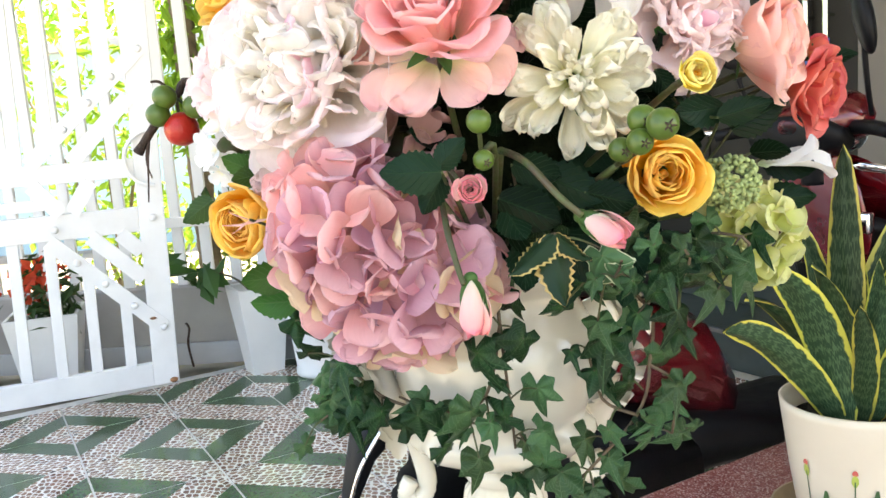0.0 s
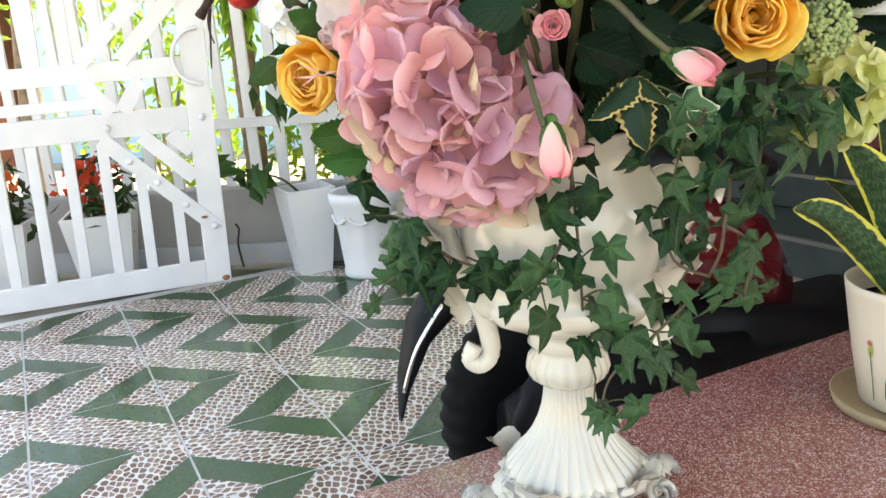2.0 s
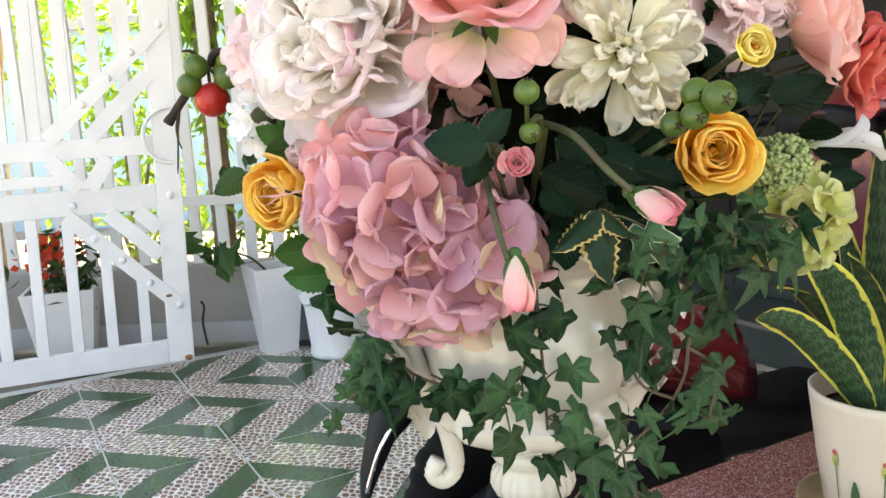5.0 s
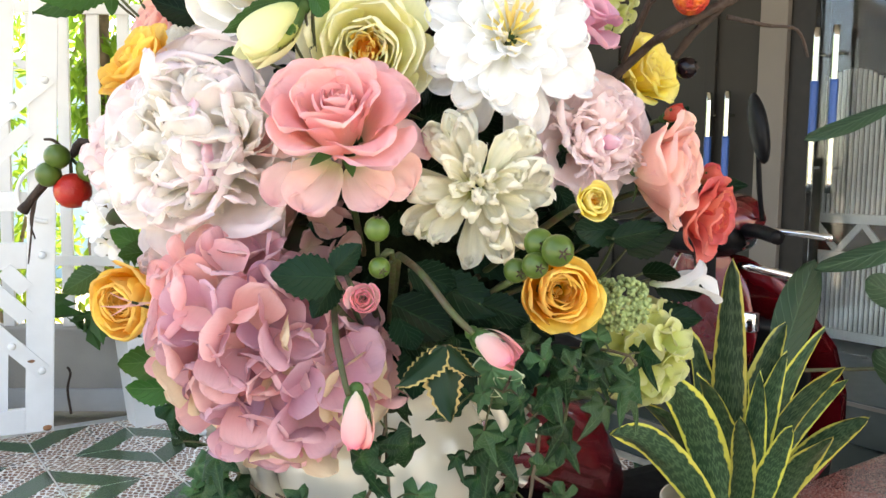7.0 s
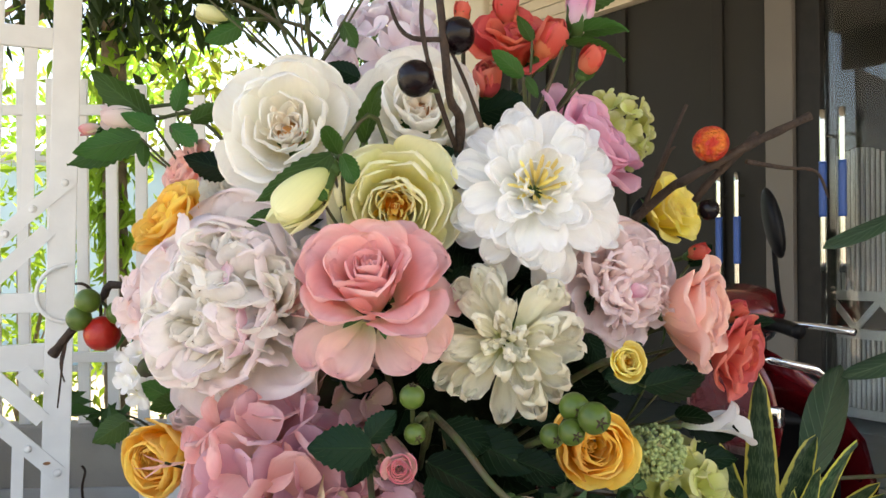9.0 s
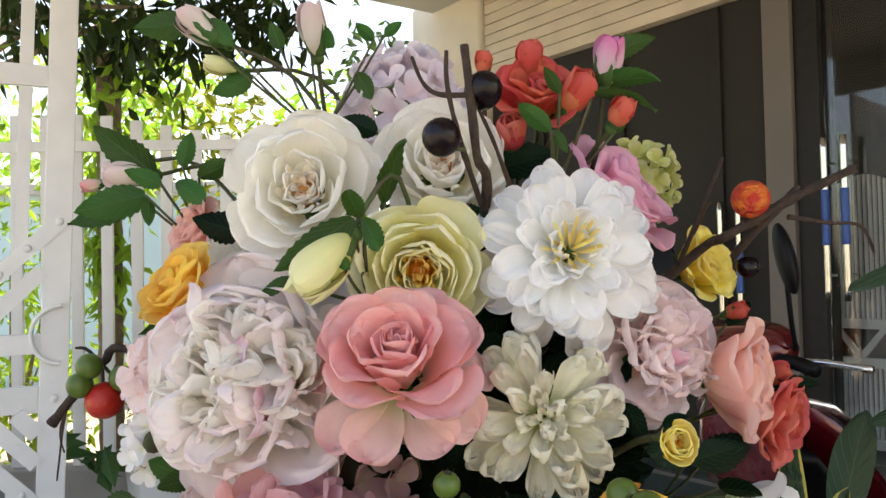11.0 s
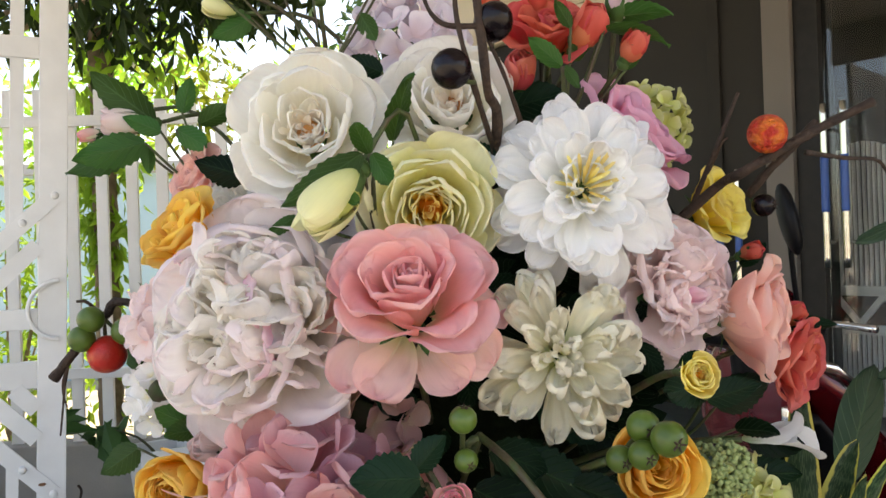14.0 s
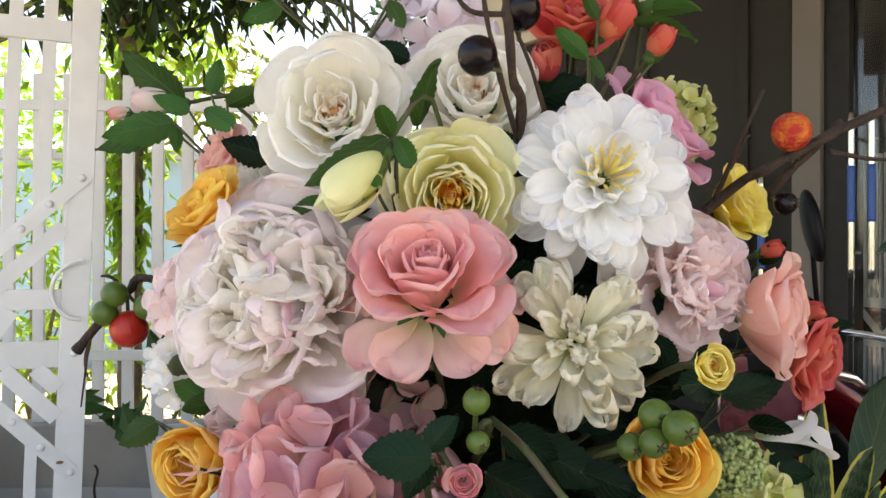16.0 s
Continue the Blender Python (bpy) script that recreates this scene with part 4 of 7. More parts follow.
# ---- sheets: petals and leaves ----
def sheet(name, L, W, a=0.55, b=0.32, bend=0.0, curl=0.0, cup=0.0, ruffle=0.0, notch=0.0, serr=0.0, fold=0.0, n=12, m=10, seed=0, twist=0.0, frill=0.0):
    """A petal or leaf as a curved grid: it starts at the origin, runs up z and leans towards -y by bend and curl (degrees)."""
    bm = bmesh.new()
    uvl = bm.loops.layers.uv.new("UVMap")
    top = (a / (a + b)) ** a * (b / (a + b)) ** b
    rows, tags = [], {}
    y = z = 0.0
    off = Vector((seed * 3.1, seed * 1.7, 0))
    old = 0.0
    for i in range(n + 1):
        s = i / n if b >= 0.4 else math.sin(math.pi / 2 * i / n)
        th = radians(bend * s + curl * max(0, s - 0.6) / 0.4)
        if i:
            y -= L * (s - old) * math.sin(th)
            z += L * (s - old) * math.cos(th)
        old = s
        if b < 0.4:
            w = W / 2 * max(s ** a * math.sqrt(max(0, 1 - s ** 5)) * 1.18, 0.10 if s < 0.5 else 0.0)
        else:
            w = W / 2 * max((max(s, 0.02) ** a) * (max(1 - s, 0) ** b) / top, 0.06 if s < 0.5 else 0.0)
        row = []
        for k in range(m + 1):
            q = 2 * k / m - 1
            ww = w * (1 + (serr * (1 if (i % 2) else -1) * abs(q) ** 3))
            phi = 1.25 * cup * q
            if abs(cup) > 0.05:
                # the cross-section is an arc
                hollow, flat = ww * (1 - math.cos(phi)) / (1.25 * cup), ww * math.sin(phi) / (1.25 * cup)
            else:
                hollow, flat = 0.0, q * ww
            rim = max(s ** 5, abs(q) ** 4 * s) * min(1.0, 2.6 * w / W)
            d = hollow + fold * w * abs(q) + frill * L * rim * noise.noise(Vector((q * 4.2 + 11, s * 7.0, seed * 5.9)) + off) + ruffle * L * (s ** 1.5) * (0.35 + 0.65 * abs(q)) * (noise.noise(Vector((q * 1.9, s * 2.6, seed * 7.3)) + off) + 0.4 * noise.noise(Vector((q * 5.5, s * 5.0, seed * 3.3)) + off))
            tw = radians(twist * s)
            px, pd = flat * math.cos(tw), d + flat * math.sin(tw)
            zz = z + frill * 0.7 * L * s ** 6 * min(1.0, 2.6 * w / W) * noise.noise(Vector((q * 5.1 + 3, seed * 2.3, 1.5)) + off) - (notch * L * (1 - abs(q)) ** 2 * max(0, s - 0.8) / 0.2)
            p = Vector((px, y + pd * math.cos(th), zz + pd * math.sin(th)))
            v = bm.verts.new(p)
            tags[v] = (q, s)
            row.append(v)
        rows.append(row)
    for i in range(n):
        for k in range(m):
            f = bm.faces.new((rows[i][k], rows[i][k + 1], rows[i + 1][k + 1], rows[i + 1][k]))
            for lp in f.loops:
                lp[uvl].uv = tags[lp.vert]
    bmesh.ops.remove_doubles(bm, verts=rows[-1], dist=1e-5)
    me = bpy.data.meshes.new(name)
    bm.to_mesh(me)
    bm.free()
    for p in me.polygons:
        p.use_smooth = True
    return me


def with_mat(me, material):
    c = me.copy()
    c.materials.clear()
    c.materials.append(material)
    return c

EYEPOINT = Vector((0.06, 0.04, 1.2))  # roughly where one stands to look at the flowers
CORE = Vector((0.085, 0.985, 0.96))   # where all stems meet in the urn's mouth


# ---- urn ----
urn = thing("urn_vase", "glossy cream ceramic footed urn with scroll handles", "vase", Matrix.Translation((0.08, 0.985, 0.43)) @ Matrix.Rotation(radians(17), 4, "Z"))
bm = bmesh.new()
flute = lambda i, a: 1 + (0.07 * (abs(math.sin(16 * a)) - 0.5) if 1 <= i <= 9 else 0)
lathe(bm, [(0.080, 0.072), (0.086, 0.078), (0.084, 0.087), (0.074, 0.098), (0.061, 0.112), (0.050, 0.128), (0.041, 0.147), (0.035, 0.166), (0.032, 0.184), (0.031, 0.196), (0.032, 0.20)], 192, flute)
part("fluted_stem", bm, M_CERAMIC, urn)
bm = bmesh.new()
lathe(bm, [(0.032, 0.196), (0.041, 0.201), (0.049, 0.209), (0.0525, 0.221), (0.049, 0.234), (0.043, 0.243), (0.045, 0.249), (0.050, 0.254), (0.046, 0.262), (0.044, 0.272)], 128,
      lambda i, a: 1 + (0.07 * (abs(math.sin(10 * a)) - 0.5) if 2 <= i <= 4 else 0))
part("beaded_ring", bm, M_CERAMIC, urn)
bm = bmesh.new()
lathe(bm, [(0.044, 0.271), (0.056, 0.276), (0.082, 0.286), (0.108, 0.301), (0.117, 0.314), (0.115, 0.324), (0.106, 0.332), (0.112, 0.350), (0.124, 0.38), (0.128, 0.41), (0.122, 0.44), (0.108, 0.468), (0.098, 0.488),
           (0.104, 0.503), (0.120, 0.514), (0.122, 0.520), (0.114, 0.522), (0.094, 0.505), (0.09, 0.49)], 64,
      lambda i, a: 1 + (0.03 * math.cos(12 * a) if 3 <= i <= 5 else 0))
part("bowl", bm, M_CERAMIC, urn)
bm = bmesh.new()
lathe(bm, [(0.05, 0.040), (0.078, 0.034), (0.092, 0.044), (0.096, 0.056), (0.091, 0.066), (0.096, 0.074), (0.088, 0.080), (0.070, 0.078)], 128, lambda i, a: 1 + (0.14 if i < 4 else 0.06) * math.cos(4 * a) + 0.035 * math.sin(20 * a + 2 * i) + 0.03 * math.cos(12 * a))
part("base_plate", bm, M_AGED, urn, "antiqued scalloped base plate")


def spiral(c, out, up, r, turns=1.4, n=14):
    c, out, up = Vector(c), Vector(out), Vector(up)
    pts = []
    for k in range(n + 1):
        t = k / n
        a = 2 * math.pi * turns * t
        rr = r * (1 - 0.78 * t)
        pts.append(c + out * rr * math.cos(a) + up * rr * math.sin(a))
    return pts


for k in range(4):
    a = math.pi / 2 * k
    d = Vector((math.cos(a), math.sin(a), 0))
    side = Vector((-math.sin(a), math.cos(a), 0))
    foot = new("foot")
    foot.parent = urn
    bm = bmesh.new()
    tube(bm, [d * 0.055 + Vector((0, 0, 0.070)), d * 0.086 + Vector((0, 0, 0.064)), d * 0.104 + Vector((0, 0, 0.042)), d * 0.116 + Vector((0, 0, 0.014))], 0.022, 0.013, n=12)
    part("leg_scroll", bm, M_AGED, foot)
    for sgn in (-1, 1):
        bm = bmesh.new()
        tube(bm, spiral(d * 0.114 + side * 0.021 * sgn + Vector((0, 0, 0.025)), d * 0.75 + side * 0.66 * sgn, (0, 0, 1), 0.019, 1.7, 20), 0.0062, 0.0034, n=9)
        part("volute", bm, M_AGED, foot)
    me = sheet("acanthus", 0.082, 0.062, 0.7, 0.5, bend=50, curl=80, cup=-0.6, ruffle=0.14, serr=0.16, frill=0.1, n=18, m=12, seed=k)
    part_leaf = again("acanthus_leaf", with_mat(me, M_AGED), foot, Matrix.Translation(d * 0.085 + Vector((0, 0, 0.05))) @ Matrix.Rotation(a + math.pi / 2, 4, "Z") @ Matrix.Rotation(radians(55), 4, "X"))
    me = sheet("shell", 0.05, 0.06, 0.6, 0.4, bend=20, curl=90, cup=0.4, ruffle=0.2, serr=0.04, n=10, m=8, seed=k + 9)
    q = again("shell_leaf", with_mat(me, M_CERAMIC), urn, Matrix.Rotation(a + math.pi / 4, 4, "Z") @ Matrix.Translation((0, -0.092, 0.06)) @ Matrix.Rotation(radians(15), 4, "X"))
    q.matrix_basis = Matrix.Rotation(a + math.pi / 4 + math.pi / 2, 4, "Z") @ Matrix.Translation((0, -0.088, 0.062)) @ Matrix.Rotation(radians(20), 4, "X")
for a in (radians(178), radians(-8)):
    d = Vector((math.cos(a), math.sin(a), 0))
    z = Vector((0, 0, 1))
    h = new("handle")
    h.parent = urn
    bm = bmesh.new()
    tube(bm, [d * 0.112 + z * 0.445, d * 0.134 + z * 0.452, d * 0.146 + z * 0.432, d * 0.142 + z * 0.40, d * 0.128 + z * 0.36, d * 0.108 + z * 0.31, d * 0.098 + z * 0.255, d * 0.112 + z * 0.235, d * 0.126 + z * 0.245, d * 0.118 + z * 0.262], 0.015, 0.011, n=12)
    part("scroll", bm, M_CERAMIC, h)
    for kk in range(7):
        me = sheet("acanthus", 0.088, 0.052, 0.7, 0.5, bend=30, curl=90, cup=0.5, ruffle=0.2, serr=0.14, frill=0.12, n=14, m=8, seed=kk + 20)
        again("acanthus_leaf", with_mat(me, M_CERAMIC), h, Matrix.Translation(d * (0.13 + 0.006 * kk) + z * (0.29 + 0.026 * kk)) @ Matrix.Rotation(a + math.pi / 2 + (kk - 3) * 0.42, 4, "Z") @ Matrix.Rotation(radians(12), 4, "X"))
# added unseen core: stops the view through and darkens gaps between blooms
moss = thing("dark_core", "added dark core behind the blooms, standing in for inner shade", "moss", Matrix.Translation((0.085, 0.985, 0.93)))
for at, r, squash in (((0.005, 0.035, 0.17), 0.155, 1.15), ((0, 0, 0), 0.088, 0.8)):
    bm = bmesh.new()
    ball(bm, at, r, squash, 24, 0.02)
    part("moss_clump", bm, M_DARKCORE, moss)


# ---- flowers ----
def stem_of(parent, at, way, r=0.0035, material=None):
    """A stem from the flower's back to the urn's mouth, in the flower's own space."""
    inv = parent.matrix_basis.inverted()
    a, b = Vector(at), CORE + (Vector(at) - CORE) * 0.12
    mid = a - Vector(way).normalized() * (a - b).length * 0.35
    pts = [inv @ p for p in (a, a.lerp(mid, 0.6), mid.lerp(b, 0.5), b)]
    s = 1 / parent.matrix_basis.to_scale()[0]
    part("stem", tubed(pts, r * s, n=6), material or M_STEM, parent)


_meshes = {}


def petal(material, key, **k):
    full = (material.name, key, tuple(sorted(k.items())))
    if full not in _meshes:
        me = sheet("petal", **{"n": 14, "m": 14, **k})
        me.materials.append(material)
        _meshes[full] = me
    return _meshes[full]


def ring(root, rng, count, material, r, h, lean, jitter=6, name="petal", variants=3, spin=0.0, **k):
    for i in range(count):
        me = petal(material, i % variants, seed=(i % variants) + 1, **k)
        phi = 360 / count * i + spin + rng.uniform(-jitter, jitter)
        s = rng.uniform(0.93, 1.07)
        m = pose(0, 0, 0, 0, 0, phi) @ pose(0, -r, h + rng.uniform(-0.04, 0.04) * r, lean + rng.uniform(-jitter, jitter), rng.uniform(-jitter, jitter), 0) @ Matrix.Scale(s, 4)
        again(name, me, root, m)


def bloom(name, label, at, way, R, seed, depth=0.55):
    way = Vector(way).normalized()
    at = Vector(at) - way * depth * R
    root = thing(name, label, "artificial flower", facing(at, way, seed * 47), group="flowers in the urn")
    stem_of(root, at, way)
    return root, random.Random(seed)


def sepals(root, rng, R, n=5, lean=70):
    ring(root, rng, n, P_SEPAL, 0.05 * R, -0.03 * R, lean, 10, "sepal", L=0.55 * R, W=0.2 * R, a=0.5, b=0.8, bend=30, cup=0.3, n=6, m=4)


def rose(label, at, way, R, outer, inner=None, seed=1, open_=1.0, ruffle=0.06, name="rose", guard=None, mid=None, skip=()):
    """A full garden rose: an open heart of small folded petals in a deep cup of overlapping rings."""
    root, rng = bloom(name, label, at, way, R, seed, 0.5)
    inner = inner or outer
    mid = mid or outer
    for c, mm, r, h, lean, L, W, bend, cup, curl in (
            (4, inner, 0.03, 0.02, 6, 0.36, 0.28, -6, 1.1, 20), (6, inner, 0.15, 0.06, 14, 0.46, 0.38, -14, 1.0, 24), (6, mid, 0.20, 0.06, 20, 0.52, 0.46, -22, 1.0, 24), (6, mid, 0.23, 0.05, 27, 0.58, 0.60, -30, 0.95, 22),
            (6, outer, 0.24, 0.03, 36, 0.66, 0.76, -40, 0.85, 22), (6, outer, 0.27, 0.01, 48, 0.74, 0.90, -52, 0.75, 24), (6, outer, 0.28, -0.02, 62, 0.84, 1.04, -64, 0.62, 28), (5, outer, 0.28, -0.06, 78, 0.92, 1.20, -72, 0.5, 36), (5, guard or outer, 0.26, -0.10, 94, 0.98, 1.28, -70, 0.42, 44)):
        if lean in skip:
            continue
        ring(root, rng, c, mm, r * R, h * R, lean * open_, 8, spin=rng.uniform(0, 90), variants=4, L=L * R, W=W * R, bend=bend, cup=cup, curl=curl, ruffle=ruffle * (1 if lean < 60 else 1.5), frill=0.05 if lean < 40 else 0.09, notch=0.02)
    if inner is not outer:
        # a crumpled open heart
        bm = bmesh.new()
        ball(bm, (0, 0, 0.16 * R), 0.22 * R, 0.8, 14)
        part("heart", bm, inner, root)
        for i in range(16):
            me = petal(inner, i % 4 + 20, L=(0.30 + 0.03 * (i % 4)) * R, W=0.16 * R, bend=24, cup=0.8, curl=40 - 25 * (i % 4), ruffle=0.14, frill=0.16, n=8, m=6, seed=i % 4 + 2)
            again("petal", me, root, pose(0, 0, 0, 0, 0, i * 137.5) @ pose(0, -0.23 * R * math.sqrt((i + 0.5) / 16), 0.22 * R, i * 1.5 - 6, rng.uniform(-15, 15), 0))
    sepals(root, rng, R)
    return root, rng


def tea_rose(label, at, way, R, outer, inner=None, seed=1, open_=1.0, ruffle=0.06, name="rose"):
    """A high-centred rose: a tight spiral heart in a cup of wide petals that roll back at their rims."""
    root, rng = bloom(name, label, at, way, R, seed, 0.62)
    inner = inner or outer
    for c, mm, r, h, lean, L, W, bend, cup, curl in (
            (3, inner, 0.025, 0.12, 0, 0.74, 0.36, -6, 1.25, 16), (4, inner, 0.06, 0.10, 5, 0.76, 0.50, -10, 1.2, 26), (4, inner, 0.11, 0.08, 11, 0.79, 0.68, -14, 1.1, 38), (5, inner, 0.16, 0.05, 20, 0.84, 0.84, -22, 0.9, 54),
            (5, outer, 0.20, 0.02, 33, 0.94, 1.04, -30, 0.75, 72), (5, outer, 0.21, -0.02, 48, 1.04, 1.2, -34, 0.6, 80), (5, outer, 0.20, -0.06, 66, 1.10, 1.28, -30, 0.48, 72)):
        ring(root, rng, c, mm, r * R, h * R, lean * open_, 8, spin=rng.uniform(0, 90), variants=4, L=L * R, W=W * R, bend=bend, cup=cup, curl=curl, ruffle=ruffle * (1 if lean < 30 else 1.5), frill=0.06 if lean < 30 else 0.12, notch=0.03)
    sepals(root, rng, R)
    return root, rng


def peony(label, at, way, R, outer, inner, hot, seed=1, core=40):
    """Wide soft guard petals round a loose heart of frilled petals that stand on end."""
    root, rng = bloom("peony", label, at, way, R, seed, 0.45)
    for c, lean, h, L, W, bend, cup, curl in ((6, 98, -0.12, 1.0, 1.15, -28, 0.40, 20), (7, 84, -0.08, 0.98, 1.08, -40, 0.5, 16), (7, 68, -0.02, 0.92, 0.98, -46, 0.55, 14), (8, 52, 0.03, 0.84, 0.84, -46, 0.6, 16)):
        ring(root, rng, c, outer, 0.12 * R, h * R, lean, 11, spin=rng.uniform(0, 60), variants=5, L=L * R, W=W * R, bend=bend, cup=cup, curl=curl, ruffle=0.15, frill=0.13, notch=0.06)
    for i in range(core):
        mm = hot if i % 17 == 8 else (inner if i % 4 else outer)
        v = i % 7
        me = petal(mm, v, L=(0.50 + 0.04 * (v % 4)) * R, W=(0.36 + 0.05 * (v % 5)) * R, bend=-34 + 8 * v, cup=0.35 + 0.10 * (v % 4), curl=-10 + 12 * (v % 4), ruffle=0.10, frill=0.15, seed=v + 5, notch=0.05)
        th = 1.25 * math.sqrt((i + 0.5) / core)
        phi = i * 2.39996
        d = Vector((math.sin(th) * math.cos(phi), math.sin(th) * math.sin(phi), math.cos(th)))
        up = Vector((-math.cos(th) * math.cos(phi), -math.cos(th) * math.sin(phi), math.sin(th)))
        t = (d * rng.uniform(0.5, 1.1) + up * rng.uniform(0.0, 0.8) + d.cross(up) * rng.uniform(-0.5, 0.5)).normalized()
        x = t.cross(d + up * 0.01).normalized()
        m = Matrix((x, t.cross(x), t)).transposed().to_4x4()
        m.translation = Vector((0, 0, 0.16 * R)) + d * R * rng.uniform(0.26, 0.40) - up * 0.10 * R
        again("petal", me, root, m @ Matrix.Scale(rng.uniform(0.85, 1.15), 4))
    sepals(root, rng, R)
    return root


def dahlia(label, at, way, R, material, seed=1):
    root, rng = bloom("dahlia", label, at, way, R, seed, 0.3)
    for c, L, W, lean, h, curl in ((10, 1.0, 0.50, 96, -0.12, 30), (12, 0.98, 0.48, 84, -0.07, 24), (12, 0.92, 0.46, 71, -0.02, 20), (11, 0.83, 0.42, 58, 0.02, 16), (10, 0.70, 0.38, 45, 0.05, 10), (9, 0.55, 0.32, 32, 0.08, 4), (7, 0.42, 0.26, 19, 0.10, -4)):
        spin = rng.uniform(0, 90)
        for i in range(c):
            v = rng.randrange(6)
            me = petal(material, v, seed=v + 1, L=L * R * (0.92 + 0.03 * v), W=(1.0 + 0.05 * v) * W * R, a=0.6 + 0.05 * v, b=0.3, bend=-16 + 7 * v, cup=0.45 + 0.07 * v, curl=curl * (0.2 + 0.28 * v), ruffle=0.13, frill=0.12, notch=0.05)
            again("petal", me, root, pose(0, 0, 0, 0, 0, 360 / c * i + spin + rng.uniform(-9, 9)) @ pose(0, -0.10 * R, h * R, lean + rng.uniform(-11, 11), rng.uniform(-14, 14), 0))
    for i in range(26):
        me = petal(P_YELCORE, i % 2, L=0.36 * R, W=0.055 * R, bend=14, cup=0.4, n=4, m=2, seed=i % 2 + 1)
        again("stamen", me, root, pose(0, 0, 0, 0, 0, i * 137.5) @ pose(0, -0.12 * R * math.sqrt(i / 26), 0.25 * R, 4 + i * 1.3 + rng.uniform(-6, 6), 0, 0))
    sepals(root, rng, R)
    return root


def ragged(label, at, way, R, material, seed=1):
    root, rng = bloom("double_hellebore", label, at, way, R, seed, 0.35)
    for c, L, W, lean, h, sp in ((8, 1.0, 0.50, 88, -0.08, 0), (8, 1.0, 0.46, 72, -0.03, 20), (8, 0.90, 0.42, 56, 0.01, 8), (7, 0.72, 0.34, 38, 0.04, 30), (7, 0.50, 0.26, 20, 0.07, 12)):
        ring(root, rng, c, material, 0.12 * R, h * R, lean, 20, spin=sp, variants=6, L=L * R, W=1.1 * W * R, a=0.8, b=0.3, bend=4, cup=0.55, curl=-12, ruffle=0.34, frill=0.30, notch=0.15)
    for i in range(18):
        me = petal(material, i % 3 + 10, L=0.34 * R, W=0.15 * R, bend=12, cup=0.7, curl=40, ruffle=0.2, frill=0.3, n=8, m=6, seed=i % 3 + 3)
        again("petal", me, root, pose(0, 0, 0, 0, 0, i * 137.5) @ pose(0, -0.11 * R * math.sqrt(i / 18), 0.16 * R, i * 1.6, rng.uniform(-15, 15), 0))
    sepals(root, rng, R)
    return root


def hydrangea(label, at, way, R, mats, p, count, seed=1, flat=1.0, reach=-0.25):
    root, rng = bloom("hydrangea", label, at, way, R, seed, 0.5)
    for i in range(count):
        z = 1 - (1 - reach) * (i + 0.5) / count
        phi = i * 2.39996
        d = Vector((math.sqrt(1 - z * z) * math.cos(phi), math.sqrt(1 - z * z) * math.sin(phi), z * flat))
        dd = (d + Vector((rng.uniform(-0.35, 0.35), rng.uniform(-0.35, 0.35), rng.uniform(-0.2, 0.3)))).normalized()
        mm = mats[rng.randrange(len(mats))]
        seat = facing(d * R * rng.uniform(0.80, 0.98), dd, rng.uniform(0, 90), rng.uniform(0.85, 1.12))
        for k in range(4):
            v = (i + k) % 6
            me = petal(mm, v, L=p, W=p * (0.95 + 0.03 * v), a=0.6, b=0.30, bend=10, curl=-40 + 14 * v, cup=0.4, ruffle=0.14, frill=0.09, notch=0.04, n=8, m=8, seed=v + 1)
            again("petal", me, root, seat @ pose(0, 0, 0, 0, 0, 90 * k + rng.uniform(-9, 9)) @ pose(0, 0, 0.02 * (k % 2) * p, 57 + rng.uniform(-20, 14), 0, 0))
    bm = bmesh.new()
    ball(bm, (0, 0, -0.1 * R), R * 0.55, flat, 14)
    part("flower_head", bm, M_STEM, root)
    return root


def bud(label, at, way, L, material, seed=1, fat=0.8, name="rosebud", stem=True, sep=0.75, flare=35):
    way = Vector(way).normalized()
    base = Vector(at) - way * 0.5 * L
    root = thing(name, label, "flower bud", facing(base, way, seed * 61), group="buds in the urn")
    rng = random.Random(seed)
    ring(root, rng, 3, material, 0.04 * L, 0, 4, 4, L=0.98 * L, W=0.7 * L * fat, bend=-18, cup=1.0, curl=10, ruffle=0.04)
    for k in range(5):
        # wrapped petals, each lapping over the one before
        me = petal(material, k % 3, L=1.08 * L, W=0.74 * L * fat, bend=-80, cup=0.85, curl=10 + 7 * (k % 3), ruffle=0.03, seed=k % 3 + 1)
        again("petal", me, root, pose(0, 0, 0, 0, 0, 128 * k) @ pose(0, -(0.075 + 0.012 * k) * L * fat, 0, 40 + 2 * k, 5, 5))
    ring(root, rng, 5, P_SEPAL, 0.12 * L * fat, -0.02 * L, 42, 6, "sepal", L=sep * L, W=0.32 * L, a=0.4, b=0.8, bend=-70, cup=0.6, curl=flare, serr=0.12, n=8, m=4)
    bm = bmesh.new()
    ball(bm, (0, 0, -0.04 * L), 0.16 * L * fat, 0.9, 10)
    part("hip", bm, P_SEPAL, root)
    bm = bmesh.new()
    ball(bm, (0, 0, 0.44 * L), 0.27 * L * fat, 1.4 / fat, 14)
    part("heart", bm, material, root)
    if stem:
        stem_of(root, base, way, 0.0026)
    return root


def leaf_pose(base, tip, roll=0.0):
    """A leaf from base to tip with its face to the viewer."""
    base, tip = Vector(base), Vector(tip)
    z = (tip - base).normalized()
    y = (base - EYEPOINT).normalized()
    x = y.cross(z).normalized()
    y = z.cross(x)
    m = Matrix((x, y, z)).transposed().to_4x4()
    m.translation = base
    return m @ pose(0, 0, 0, 0, 0, roll), (tip - base).length


